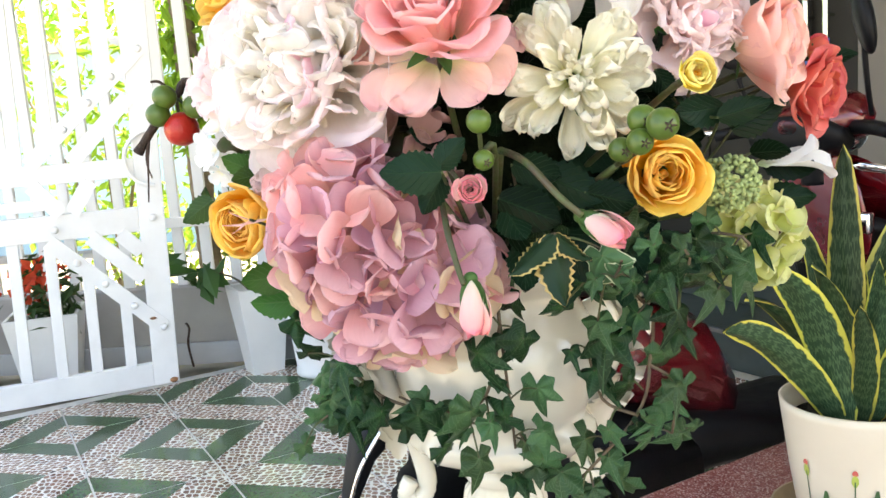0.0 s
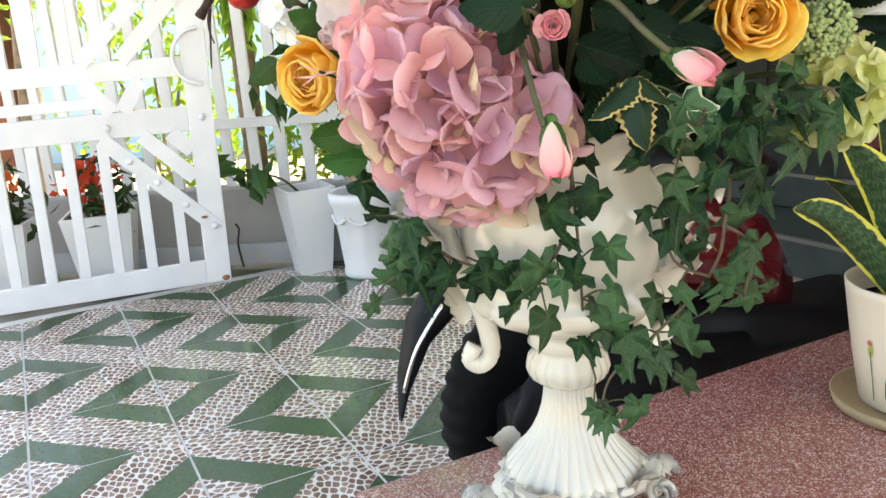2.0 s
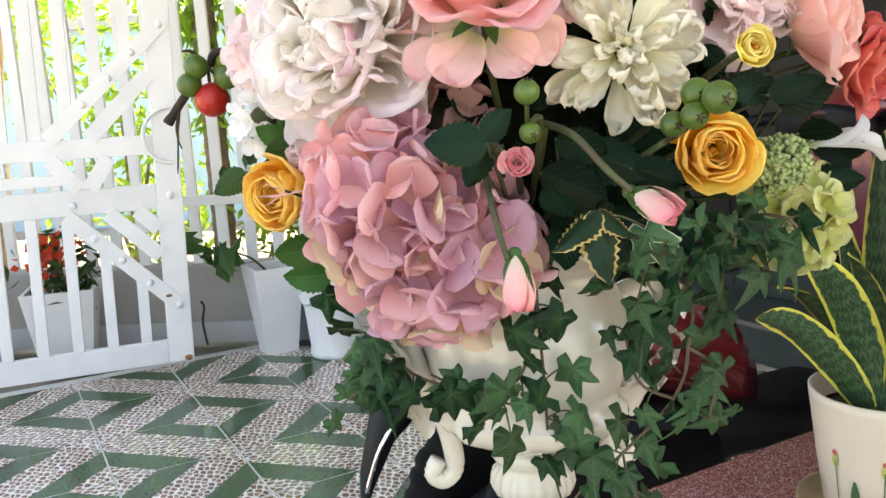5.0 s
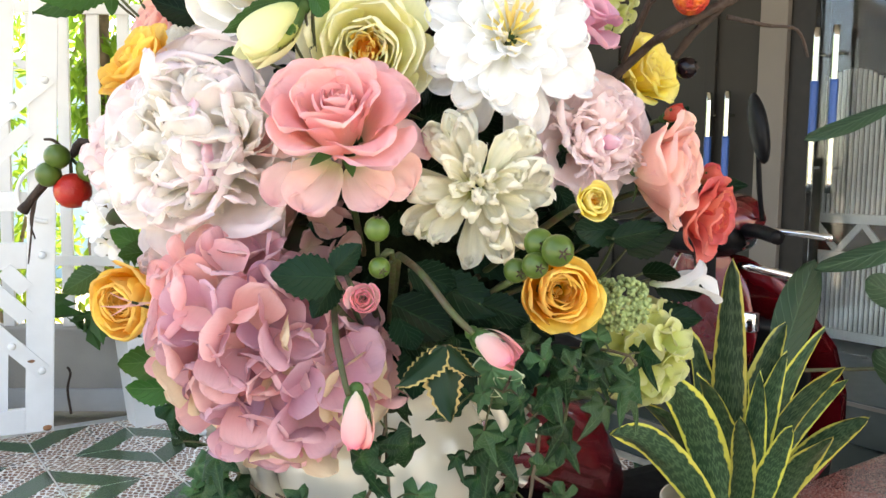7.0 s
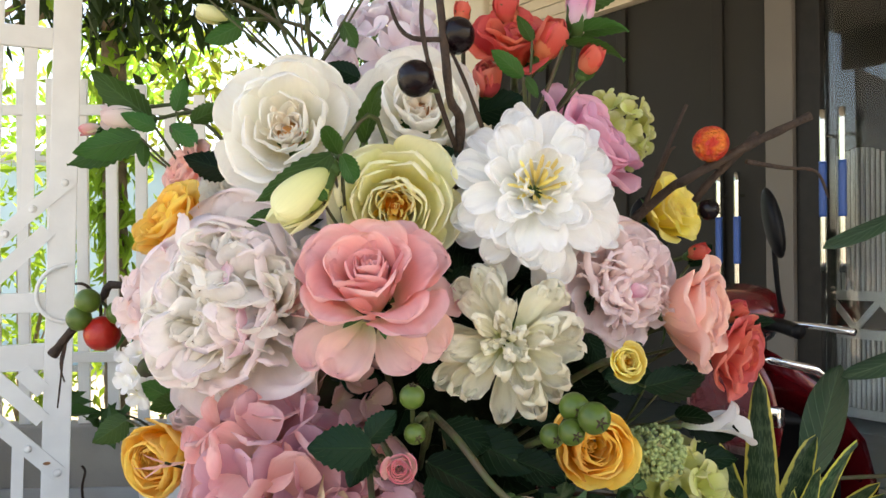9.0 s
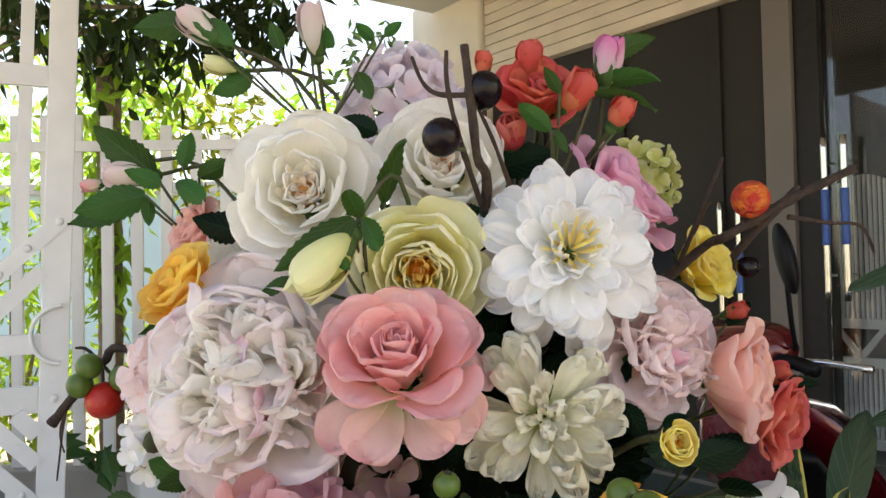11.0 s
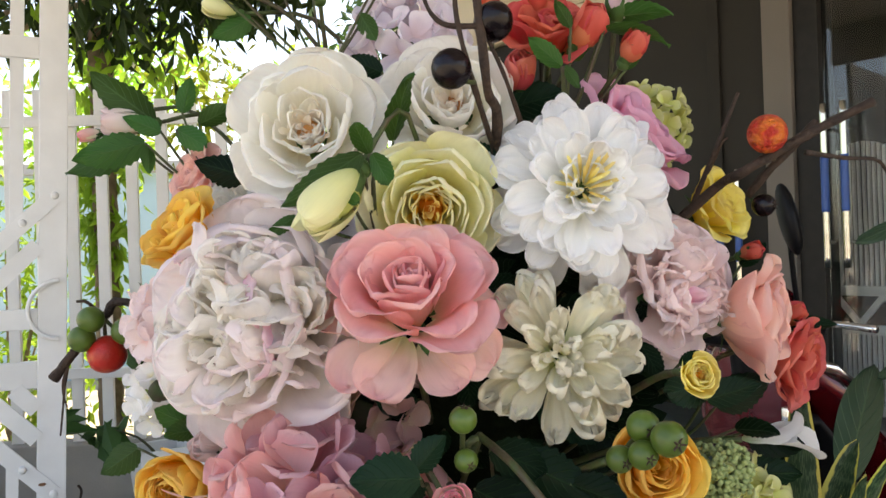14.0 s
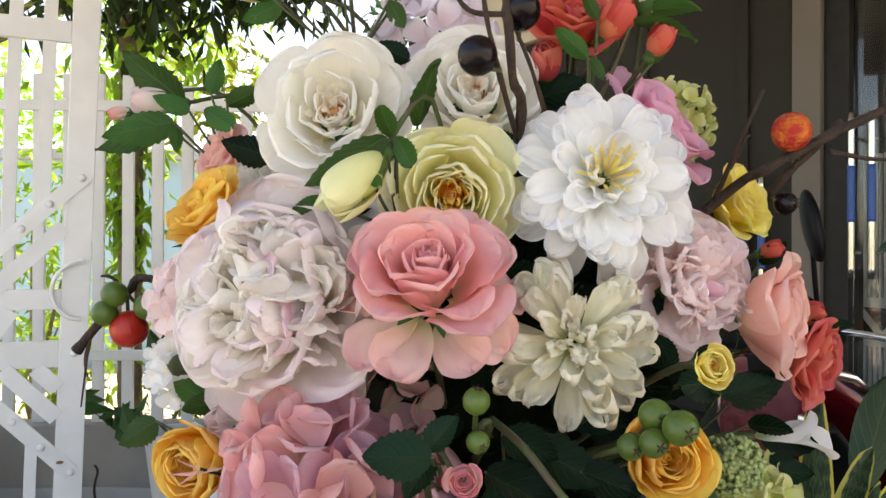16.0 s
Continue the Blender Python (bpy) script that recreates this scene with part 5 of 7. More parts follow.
LEAFSHAPE = dict(a=0.58, b=0.90, fold=0.28, serr=0.07, ruffle=0.09, n=18, m=6)


def spray(label, leaves, material, width=0.6, seed=1, name="leaf_spray", stems=True, **shape):
    """Leaves on thin stalks out of the urn: (base, tip, roll) each."""
    root = thing(name, label, "foliage", group="foliage in the urn")
    k = dict(LEAFSHAPE)
    k.update(shape)
    for i, (b, t, roll) in enumerate(leaves):
        m, L = leaf_pose(b, t, roll)
        me = sheet("leaf", L, L * width, bend=-12 + 10 * (i % 3), curl=25, seed=seed + i, **k)
        me.materials.append(material)
        again("leaf", me, root, m)
    if stems:
        mean = sum((Vector(b) for b, t, r in leaves), Vector()) / len(leaves)
        hub = mean.lerp(CORE, 0.18)
        part("stalk", tubed([hub, hub.lerp(CORE, 0.5) - Vector((0, 0, 0.015)), CORE + (hub - CORE) * 0.15], 0.0024, 0.003, n=6), M_STEM, root)
        for b, t, r in leaves:
            b = Vector(b)
            part("leaf_stalk", tubed([b, b.lerp(hub, 0.5) - Vector((0, 0, 0.004)), hub], 0.0014, 0.0018, n=5), M_STEM, root)
    return root


def twig(label, branches, seed=1, name="twig"):
    root = thing(name, label, "twig", group="twigs in the urn")
    for pts, r0, r1 in branches:
        part("branch", tubed(pts, r0, r1, n=8, knobs=0.3), M_TWIG, root)
    return root


def berry(label, at, r, material, way=(0, -0.6, 0.3), stem_to=None, name="berry", squash=1.0, calyx=True):
    root = thing(name, label, "berry", facing(at, way), group="berries in the urn")
    bm = bmesh.new()
    ball(bm, (0, 0, 0), r, squash, 18, r * 0.06)
    part("fruit", bm, material, root)
    if calyx:
        bm = bmesh.new()
        for k in range(5):
            a = 2 * math.pi * k / 5
            d = Vector((math.cos(a), math.sin(a), 0))
            tube(bm, [d * r * 0.1 + Vector((0, 0, r * squash * 0.97)), d * r * 0.3 + Vector((0, 0, r * squash * 1.02)), d * r * 0.42 + Vector((0, 0, r * squash * 1.12))], r * 0.09, r * 0.03, n=5)
        part("calyx", bm, M_TWIG, root)
    if stem_to is not None:
        inv = root.matrix_basis.inverted()
        a, b = Vector(at), Vector(stem_to)
        part("stalk", tubed([inv @ a, inv @ (a.lerp(b, 0.5) + Vector((0, 0, -0.004))), inv @ b], 0.0022, n=6), M_STEM, root)
    return root


def out(at, cam_pull=0.6, up=0.0, side=0.0):
    """The way a flower at a place looks: away from the urn's middle, drawn towards the viewer."""
    a = (Vector(at) - Vector((0.09, 1.03, 1.12))).normalized()
    b = (EYEPOINT - Vector(at)).normalized()
    w = a * (1 - cam_pull) + b * cam_pull + Vector((side, 0, up))
    return w.normalized()


# the large blooms
p = (-0.094, 0.805, 1.194)
peony("large blush-white ruffled silk peony with a creamy heart", p, out(p, 0.65, 0.1, -0.2), 0.112, P_PEONY, P_PEONYIN, P_PEONYHOT, 3, 92)
p = (0.046, 0.735, 1.222)
root, rng = tea_rose("open salmon-pink silk rose", p, out(p, 0.5, 0.75), 0.066, P_PINK, P_PINKIN, 5, 0.85, 0.08)
ring(root, rng, 9, P_PINKLOW, 0.22 * 0.068, -0.012, 94, 13, spin=30, variants=6, L=0.066, W=0.060, bend=-14, cup=0.45, curl=50, ruffle=0.22, frill=0.14, notch=0.10)
p = (0.066, 0.805, 1.284)
rose("lemon-cream silk rose with an amber heart", p, out(p, 0.9, -0.05), 0.064, P_YCREAM, P_YCREAMIN, 8, 0.92, 0.07, mid=P_YCREAM)
p = (-0.045, 0.850, 1.370)
rose("white silk garden rose with a peach heart", p, out(p, 0.7, 0.1), 0.070, P_WHITE, P_WHITEIN, 11, 0.95, 0.08, skip=(27, 48))
p = (0.093, 0.885, 1.396)
rose("white silk rose behind dark berries", p, out(p, 0.7, 0.2), 0.068, P_WHITE, P_WHITEIN, 14, 0.95, 0.08, skip=(27, 48))
p = (0.201, 0.790, 1.302)
dahlia("white silk dahlia with a pale yellow heart", p, out(p, 0.65, 0.1), 0.083, P_DAHLIA, 17)
p = (0.296, 0.825, 1.207)
peony("shell-pink ruffled silk peony", p, out(p, 0.55, 0.0, 0.15), 0.066, P_PEONYR, P_PEONYR, P_PEONYHOT, 20, 64)
p = (0.170, 0.760, 1.157)
ragged("ivory double flower with ragged greenish petals", p, out(p, 0.7), 0.066, P_MUM, 23)
p = (0.284, 0.900, 1.358)
tea_rose("bright pink silk rose seen from the side", p, out(p, 0.3, 0.3, 0.5), 0.073, P_HOT, P_HOT, 26, 0.85)
p = (-0.172, 0.890, 1.275)
tea_rose("golden-yellow half-open silk rose", p, Vector((-0.6, -0.5, 0.5)), 0.056, P_YEL, P_YEL, 29, 0.7)
p = (0.375, 0.930, 1.286)
tea_rose("yellow half-open silk rose by a twig", p, Vector((0.55, -0.6, 0.3)), 0.045, P_YEL2, P_YEL2, 32, 0.75)
p = (0.246, 0.755, 1.062)
rose("golden-yellow silk rose with tight layered petals", p, out(p, 0.75, -0.1, 0.1), 0.046, P_YEL, P_YEL, 35, 0.72)
p = (-0.176, 0.850, 1.034)
rose("golden-yellow silk rose turned aside", p, Vector((-0.40, -0.80, -0.1)), 0.053, P_YEL, P_YEL, 38, 0.62)
p = (0.372, 0.830, 1.176)
tea_rose("peach-pink silk rose seen from the side", p, Vector((0.70, -0.45, 0.0)), 0.060, P_PEACH, P_PEACH, 41, 0.75)
p = (0.433, 0.880, 1.126)
tea_rose("coral-red silk rose with wide petals", p, Vector((0.6, -0.6, -0.2)), 0.048, P_CORALPINK, P_CORAL, 44, 0.9)
p = (-0.046, 0.735, 1.019)
hydrangea("large dusty-pink silk hydrangea with mauve and olive petals", (-0.012, 0.790, 0.980), out((-0.012, 0.790, 0.980), 0.75, -0.15), 0.074, [P_HYD, P_HYD, P_HYD2, P_HYD, P_HYD2, P_HYD, P_HYDG], 0.056, 36, 47)
hydrangea("salmon-pink upper head of the large hydrangea", (-0.052, 0.755, 1.036), out((-0.052, 0.755, 1.036), 0.7, 0.1, -0.15), 0.054, [P_HYD, P_HYD2, P_HYD, P_PINK, P_HYD, P_HYDG, P_HYD2], 0.050, 22, 50, 1.0, -0.1)
hydrangea("faded mauve hydrangea in the shade of the blooms", (-0.002, 0.830, 1.099), out((-0.002, 0.830, 1.099), 0.8), 0.050, [P_DUSK], 0.028, 16, 53, 0.6, 0.0)
hydrangea("lilac-white hydrangea at the top of the arrangement", (0.051, 1.020, 1.504), Vector((-0.1, -0.6, 0.5)), 0.060, [P_LILAC], 0.030, 30, 56, 0.8)
hydrangea("pale lime hydrangea low at the side", (0.366, 0.870, 0.975), Vector((0.4, -0.8, -0.3)), 0.047, [P_LIME], 0.028, 30, 59)
hydrangea("pale lime florets behind the bright pink rose", (0.356, 1.050, 1.399), Vector((0.5, -0.5, 0.4)), 0.044, [P_LIME], 0.020, 22, 62)
hydrangea("shell-pink florets at the outer edge", (-0.206, 0.920, 1.182), Vector((-0.7, -0.5, 0.0)), 0.040, [P_PEONYR], 0.024, 20, 65)
hydrangea("ivory florets below the blush peony", (-0.222, 0.930, 1.110), Vector((-0.7, -0.5, -0.1)), 0.028, [P_DAHLIA], 0.018, 14, 68)

tea_rose("large coral-red silk rose at the top", (0.197, 0.900, 1.469), (0.0, -0.6, 0.6), 0.050, P_CORAL, P_CORAL, 66, 0.8)
tea_rose("cream rose half hidden behind the blush peony", (-0.121, 0.930, 1.314), (-0.4, -0.7, 0.4), 0.048, P_WHITE, P_WHITE, 67, 0.9)
tea_rose("pale peach rose half hidden at the outer edge", (-0.183, 0.990, 1.337), (-0.6, -0.6, 0.3), 0.038, P_PEACH, P_PEACH, 69, 0.8)

# coral roses at the top
for k, (q, w, L, mm) in enumerate((
        ((0.228, 0.880, 1.461), (0.3, -0.5, 0.7), 0.055, P_CORAL), ((0.271, 0.870, 1.439), (0.4, -0.55, 0.7), 0.040, P_CORAL),
        ((0.141, 0.930, 1.505), (0.0, -0.3, 0.9), 0.030, P_CORAL), ((0.166, 0.910, 1.426), (-0.1, -0.6, 0.5), 0.050, P_CORALPINK), ((0.189, 0.920, 1.506), (-0.1, -0.3, 0.9), 0.045, P_CORAL),
        ((0.393, 0.900, 1.237), (0.5, -0.5, 0.3), 0.028, P_CORAL), ((0.434, 0.900, 1.170), (0.5, -0.4, 0.4), 0.034, P_CORAL))):
    bud("coral-red silk rosebud with green sepals", q, w, L * 0.88, mm, 70 + k, 1.25, flare=55)
bud("pink and white silk rosebud at the top", (0.261, 0.880, 1.493), (0.1, -0.3, 0.9), 0.050, P_BUDM, 81, 0.9)
bud("lemon-cream silk bud wrapped in a green leaf", (-0.017, 0.775, 1.293), (-0.55, -0.4, -0.65), 0.072, P_BUDY, 82, 0.9)
bud("blush-white silk rosebud on a leafy side branch", (-0.261, 1.020, 1.403), (-0.85, -0.3, 0.0), 0.055, P_BUDW, 83, 0.85)
bud("small pink silk bud behind the white one", (-0.317, 1.060, 1.396), (-0.9, -0.2, -0.2), 0.028, P_BUDP, 84)
bud("white silk rosebud on a high branch", (-0.165, 0.980, 1.561), (-0.75, -0.2, 0.5), 0.060, P_BUDW, 85, 0.8)
bud("white silk rosebud near the top of the branch", (-0.045, 0.990, 1.560), (-0.1, -0.3, 0.9), 0.060, P_BUDW, 86, 0.8)
bud("pale yellow bud on the high branch", (-0.150, 1.000, 1.523), (-0.9, -0.2, 0.2), 0.040, P_BUDY, 87, 0.8)
bud("closed pink silk rosebud on an arching stem", (0.175, 0.665, 1.029), (0.6, -0.55, -0.35), 0.044, P_BUDP, 88, 0.9, stem=False)
bud("drooping pink silk rosebud", (0.066, 0.665, 0.970), (0.05, -0.35, -0.9), 0.046, P_BUDP, 89, 0.85, stem=False)
rose("small pink silk rosebud in bloom", (0.070, 0.675, 1.067), out((0.070, 0.675, 1.067), 0.75), 0.0165, P_BUDP, P_BUDP, 90, 0.7, name="rosebud")
rose("small yellow silk rosebud", (0.261, 0.695, 1.147), out((0.261, 0.695, 1.148), 0.7, 0.1, 0.2), 0.021, P_YEL2, P_YEL, 91, 0.65, name="rosebud")
bud("white bud beside the golden rose", (-0.142, 0.860, 1.073), (-0.5, -0.7, 0.2), 0.045, P_BUDW, 92, 1.0)
calla = thing("calla_bloom", "white curled calla-like bloom among dark leaves", "artificial flower", facing((0.362, 0.862, 1.056), (0.9, -0.35, 0.12), 20), group="flowers in the urn")
for turn, wide in ((0, 1.0), (150, 0.8)):
    again("petal", petal(P_CALLA, turn, L=0.075 * wide, W=0.055, a=0.5, b=0.3, bend=-10, curl=60, cup=0.95, ruffle=0.06, frill=0.08, seed=3), calla, pose(0, 0, 0, 14, 0, turn))
stem_of(calla, (0.362, 0.862, 1.056), (0.9, -0.35, 0.12))

stalks = thing("bud_stalks", "green stems arching to the three pink buds", "stem")
for pts, r in (([(0.098, 0.760, 1.094), (0.117, 0.700, 1.085), (0.141, 0.672, 1.057), (0.159, 0.668, 1.040)], 0.0035), ([(0.043, 0.720, 1.055), (0.048, 0.680, 1.033), (0.054, 0.670, 1.007), (0.059, 0.667, 0.989)], 0.003),
               ([(0.049, 0.740, 1.084), (0.057, 0.700, 1.078), (0.067, 0.680, 1.063)], 0.0025)):
    part("stem", tubed(pts + [], r, r * 0.8, n=7), M_STEM, stalks)
    part("stem", tubed([pts[0], CORE.lerp(Vector(pts[0]), 0.6), CORE + Vector((0, 0, 0.05))], r, n=6), M_STEM, stalks)

# berries and twigs
g0 = (0.200, 0.740, 1.074)
for k, (q, r) in enumerate((((0.223, 0.655, 1.109), 0.0132), ((0.207, 0.665, 1.096), 0.011), ((0.194, 0.680, 1.090), 0.0105), ((0.212, 0.680, 1.113), 0.0125))):
    berry("green rose hip with a dark eye", q, r, M_BERRYG, (0.2, -0.9, -0.1), stem_to=g0, name="rose_hip")
berry("green rose hip on a short stalk", (0.080, 0.690, 1.122), 0.0105, M_BERRYG, (0.1, -0.3, 0.9), stem_to=(0.081, 0.720, 1.092), name="rose_hip")
berry("green rose hip below another", (0.082, 0.700, 1.089), 0.0092, M_BERRYG, (0.3, -0.8, -0.2), stem_to=(0.093, 0.740, 1.092), name="rose_hip")
part("stem", tubed([g0, CORE.lerp(Vector(g0), 0.6), CORE], 0.003, n=6), M_STEM, stalks)
part("stem", tubed([(0.081, 0.720, 1.092), (0.093, 0.740, 1.092), CORE], 0.003, n=6), M_STEM, stalks)

L0, L1, L2 = (-0.368, 1.060, 1.114), (-0.312, 1.070, 1.182), (-0.256, 1.060, 1.190)
twig("brown twig with fine hairlike ends on the outer edge", (
    ([L0, (-0.342, 1.060, 1.146), L1, L2, CORE + Vector((-0.02, 0, 0.06))], 0.0065, 0.004),
    ([(-0.349, 1.060, 1.138), (-0.353, 1.055, 1.108), (-0.356, 1.055, 1.082), (-0.360, 1.055, 1.049)], 0.0018, 0.001),
    ([(-0.349, 1.060, 1.138), (-0.358, 1.060, 1.104), (-0.353, 1.060, 1.080)], 0.0016, 0.001),
    ([L1, (-0.326, 1.060, 1.201), (-0.339, 1.060, 1.203)], 0.0025, 0.0015)))
berry("red berry on the brown twig", (-0.306, 1.060, 1.140), 0.0225, M_BERRYR, (0.2, -0.9, -0.4), stem_to=L1, calyx=False)
for q in ((-0.320, 1.050, 1.182), (-0.331, 1.050, 1.160), (-0.282, 1.050, 1.167)):
    berry("green berry on the brown twig", q, 0.0155, M_BERRYG, (-0.3, -0.8, 0.2), stem_to=L1, calyx=False)
B0 = (0.130, 0.850, 1.338)
twig("upright brown twig carrying dark berries", (
    ([CORE + Vector((0, 0, 0.1)), B0, (0.119, 0.800, 1.388), (0.113, 0.790, 1.446), (0.109, 0.790, 1.486)], 0.005, 0.0038),
    ([B0, (0.103, 0.790, 1.402), (0.093, 0.790, 1.451), (0.093, 0.790, 1.481)], 0.003, 0.002),
    ([(0.112, 0.790, 1.441), (0.085, 0.790, 1.442), (0.071, 0.790, 1.453), (0.062, 0.790, 1.476)], 0.003, 0.0015),
    ([(0.155, 0.840, 1.361), (0.135, 0.810, 1.404), (0.118, 0.800, 1.438)], 0.0022, 0.0015)))
berry("wrinkled black berry on the upright twig", (0.086, 0.775, 1.401), 0.0175, M_BERRYB, (0.3, -0.8, 0.2), stem_to=(0.108, 0.795, 1.393), calyx=False)
berry("dark plum berry on the upright twig", (0.126, 0.800, 1.447), 0.0175, M_BERRYB, (0.3, -0.8, 0.2), stem_to=(0.112, 0.790, 1.441), calyx=False, squash=1.15)
R0 = (0.333, 0.900, 1.281)
twig("forked brown twig reaching out to the side", (
    ([CORE + Vector((0.02, 0, 0.1)), R0, (0.367, 0.850, 1.313), (0.427, 0.845, 1.346), (0.491, 0.840, 1.376)], 0.0052, 0.0048),
    ([(0.384, 0.880, 1.292), (0.400, 0.860, 1.318), (0.441, 0.850, 1.359)], 0.004, 0.005),
    ([(0.426, 0.845, 1.330), (0.467, 0.850, 1.324), (0.501, 0.850, 1.320), (0.514, 0.850, 1.293)], 0.0028, 0.0012),
    ([(0.334, 0.900, 1.283), (0.345, 0.860, 1.337), (0.369, 0.860, 1.391)], 0.0028, 0.0018),
    ([(0.344, 0.880, 1.316), (0.351, 0.860, 1.342), (0.357, 0.860, 1.347)], 0.002, 0.0012)))
berry("orange-red mottled berry on the forked twig", (0.385, 0.835, 1.347), 0.0185, M_BERRYO, (0.3, -0.8, 0.1), stem_to=(0.398, 0.850, 1.324), calyx=False)
berry("small black berry below the forked twig", (0.395, 0.870, 1.282), 0.0115, M_BERRYB, (0.5, -0.6, 0), stem_to=(0.387, 0.880, 1.289))

# granular green cluster
cl = thing("green_seed_cluster", "cluster of tiny pale green seed heads", "seed head")
cc = Vector((0.315, 0.800, 1.046))
rng = random.Random(5)
for k in range(210):
    d = Vector((rng.gauss(0, 1), rng.gauss(0, 1), rng.gauss(0, 1))).normalized()
    if d.y > 0.4:
        continue
    bm = bmesh.new()
    for j in range(4):
        ball(bm, cc + d * 0.025 * rng.uniform(0.8, 1.05) + Vector((rng.uniform(-1, 1), rng.uniform(-1, 1), rng.uniform(-1, 1))) * 0.004, 0.0024, 1, 6)
    part("seed_tuft", bm, M_SEED, cl)
part("stem", tubed([cc, cc.lerp(CORE, 0.5), CORE], 0.003, n=6), M_STEM, cl)


# ---- leaves among the flowers ----
spray("dark green serrated silk rose leaves before the hydrangea", [((0.047, 0.680, 1.083), (-0.004, 0.670, 1.086), 0), ((0.044, 0.690, 1.086), (0.067, 0.700, 1.109), 20), ((0.047, 0.700, 1.078), (0.026, 0.700, 1.047), -20)], M_LEAF, 0.72, 100)
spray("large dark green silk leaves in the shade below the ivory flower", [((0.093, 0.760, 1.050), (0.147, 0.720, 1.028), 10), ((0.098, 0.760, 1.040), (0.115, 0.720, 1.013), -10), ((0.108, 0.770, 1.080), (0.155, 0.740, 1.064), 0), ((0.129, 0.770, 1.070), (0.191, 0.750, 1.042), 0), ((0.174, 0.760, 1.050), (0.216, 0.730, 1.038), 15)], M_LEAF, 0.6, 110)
spray("dark green silk leaves beside the coral roses", [((0.330, 0.840, 1.094), (0.384, 0.840, 1.120), 0), ((0.318, 0.820, 1.118), (0.264, 0.800, 1.114), 10), ((0.369, 0.870, 1.061), (0.420, 0.850, 1.046), -20), ((0.368, 0.880, 1.017), (0.421, 0.860, 1.020), 10), ((0.351, 0.850, 1.069), (0.382, 0.820, 1.071), 40)], M_LEAF, 0.6, 120)
spray("green silk leaves at the outer edge by the twig", [((-0.170, 0.900, 1.085), (-0.204, 0.890, 1.104), 0), ((-0.163, 0.900, 1.082), (-0.196, 0.890, 1.078), -20), ((-0.133, 0.860, 0.974), (-0.186, 0.850, 0.971), 0), ((-0.125, 0.850, 0.947), (-0.175, 0.840, 0.950), 20), ((-0.239, 0.950, 1.054), (-0.277, 0.950, 1.029), 10)], M_LEAF2, 0.7, 130)
spray("dark silk leaves between the white blooms", [((-0.109, 0.900, 1.327), (-0.161, 0.900, 1.344), 10), ((0.116, 0.820, 1.212), (0.149, 0.800, 1.215), 0), ((0.123, 0.840, 1.220), (0.146, 0.800, 1.193), 30), ((0.026, 0.920, 1.431), (-0.011, 0.920, 1.447), 0), ((0.152, 0.930, 1.392), (0.210, 0.900, 1.403), 10), ((0.105, 0.870, 1.338), (0.139, 0.840, 1.332), 20)], M_LEAF, 0.6, 140)
spray("fresh green silk leaves over the lemon rose", [((0.008, 0.780, 1.332), (-0.057, 0.750, 1.288), 30), ((0.014, 0.790, 1.333), (0.003, 0.750, 1.356), 0), ((0.017, 0.780, 1.332), (0.035, 0.750, 1.297), 10), ((-0.050, 0.800, 1.282), (-0.078, 0.790, 1.264), 20), ((0.035, 0.840, 1.350), (0.052, 0.800, 1.408), 40), ((-0.005, 0.770, 1.299), (0.008, 0.750, 1.285), 0)], M_LEAF2, 0.38, 150)
spray("fresh green silk leaves round the blush bud on the side branch", [((-0.233, 1.020, 1.404), (-0.294, 1.000, 1.457), 20), ((-0.220, 1.000, 1.389), (-0.260, 1.000, 1.406), 0), ((-0.240, 1.010, 1.378), (-0.315, 1.000, 1.359), 10), ((-0.234, 1.000, 1.374), (-0.230, 0.990, 1.342), -20), ((-0.256, 1.020, 1.382), (-0.329, 1.020, 1.345), 40), ((-0.196, 1.000, 1.409), (-0.185, 1.000, 1.449), 0), ((-0.178, 1.000, 1.396), (-0.133, 0.980, 1.410), 20), ((-0.203, 1.000, 1.391), (-0.162, 0.980, 1.366), 0)], M_LEAF2, 0.5, 160)
spray("small dark green leaves of the high branch", [((-0.183, 0.980, 1.565), (-0.243, 0.980, 1.561), 10), ((-0.156, 0.970, 1.567), (-0.131, 0.970, 1.536), 0), ((-0.051, 0.990, 1.563), (-0.017, 0.980, 1.538), 10), ((0.003, 0.980, 1.509), (0.020, 0.970, 1.476), 0), ((0.022, 1.000, 1.551), (0.002, 0.990, 1.568), 0), ((-0.117, 1.000, 1.512), (-0.161, 1.000, 1.489), 20), ((-0.084, 1.000, 1.542), (-0.095, 1.000, 1.574), 0), ((0.035, 1.000, 1.557), (0.055, 1.000, 1.572), 0)], M_LEAF2, 0.55, 170)
spray("green silk leaves of the coral roses", [((0.198, 0.860, 1.420), (0.163, 0.840, 1.444), 0), ((0.200, 0.860, 1.420), (0.213, 0.850, 1.396), 20), ((0.251, 0.880, 1.471), (0.314, 0.880, 1.480), 40), ((0.263, 0.900, 1.504), (0.319, 0.900, 1.524), 10), ((0.243, 0.870, 1.458), (0.309, 0.870, 1.444), 60), ((0.208, 0.860, 1.457), (0.191, 0.850, 1.482), 0), ((0.266, 0.880, 1.420), (0.275, 0.860, 1.435), 0)], M_LEAF2, 0.42, 180)
spray("dark sepal-like leaves round the yellow side rose", [((0.391, 0.920, 1.222), (0.411, 0.900, 1.245), 0), ((0.432, 0.900, 1.155), (0.475, 0.890, 1.162), 30), ((0.282, 0.800, 1.140), (0.301, 0.780, 1.152), 0), ((0.306, 0.800, 1.108), (0.358, 0.800, 1.120), 10), ((0.253, 0.820, 1.158), (0.263, 0.790, 1.128), 0)], M_LEAF, 0.5, 190)
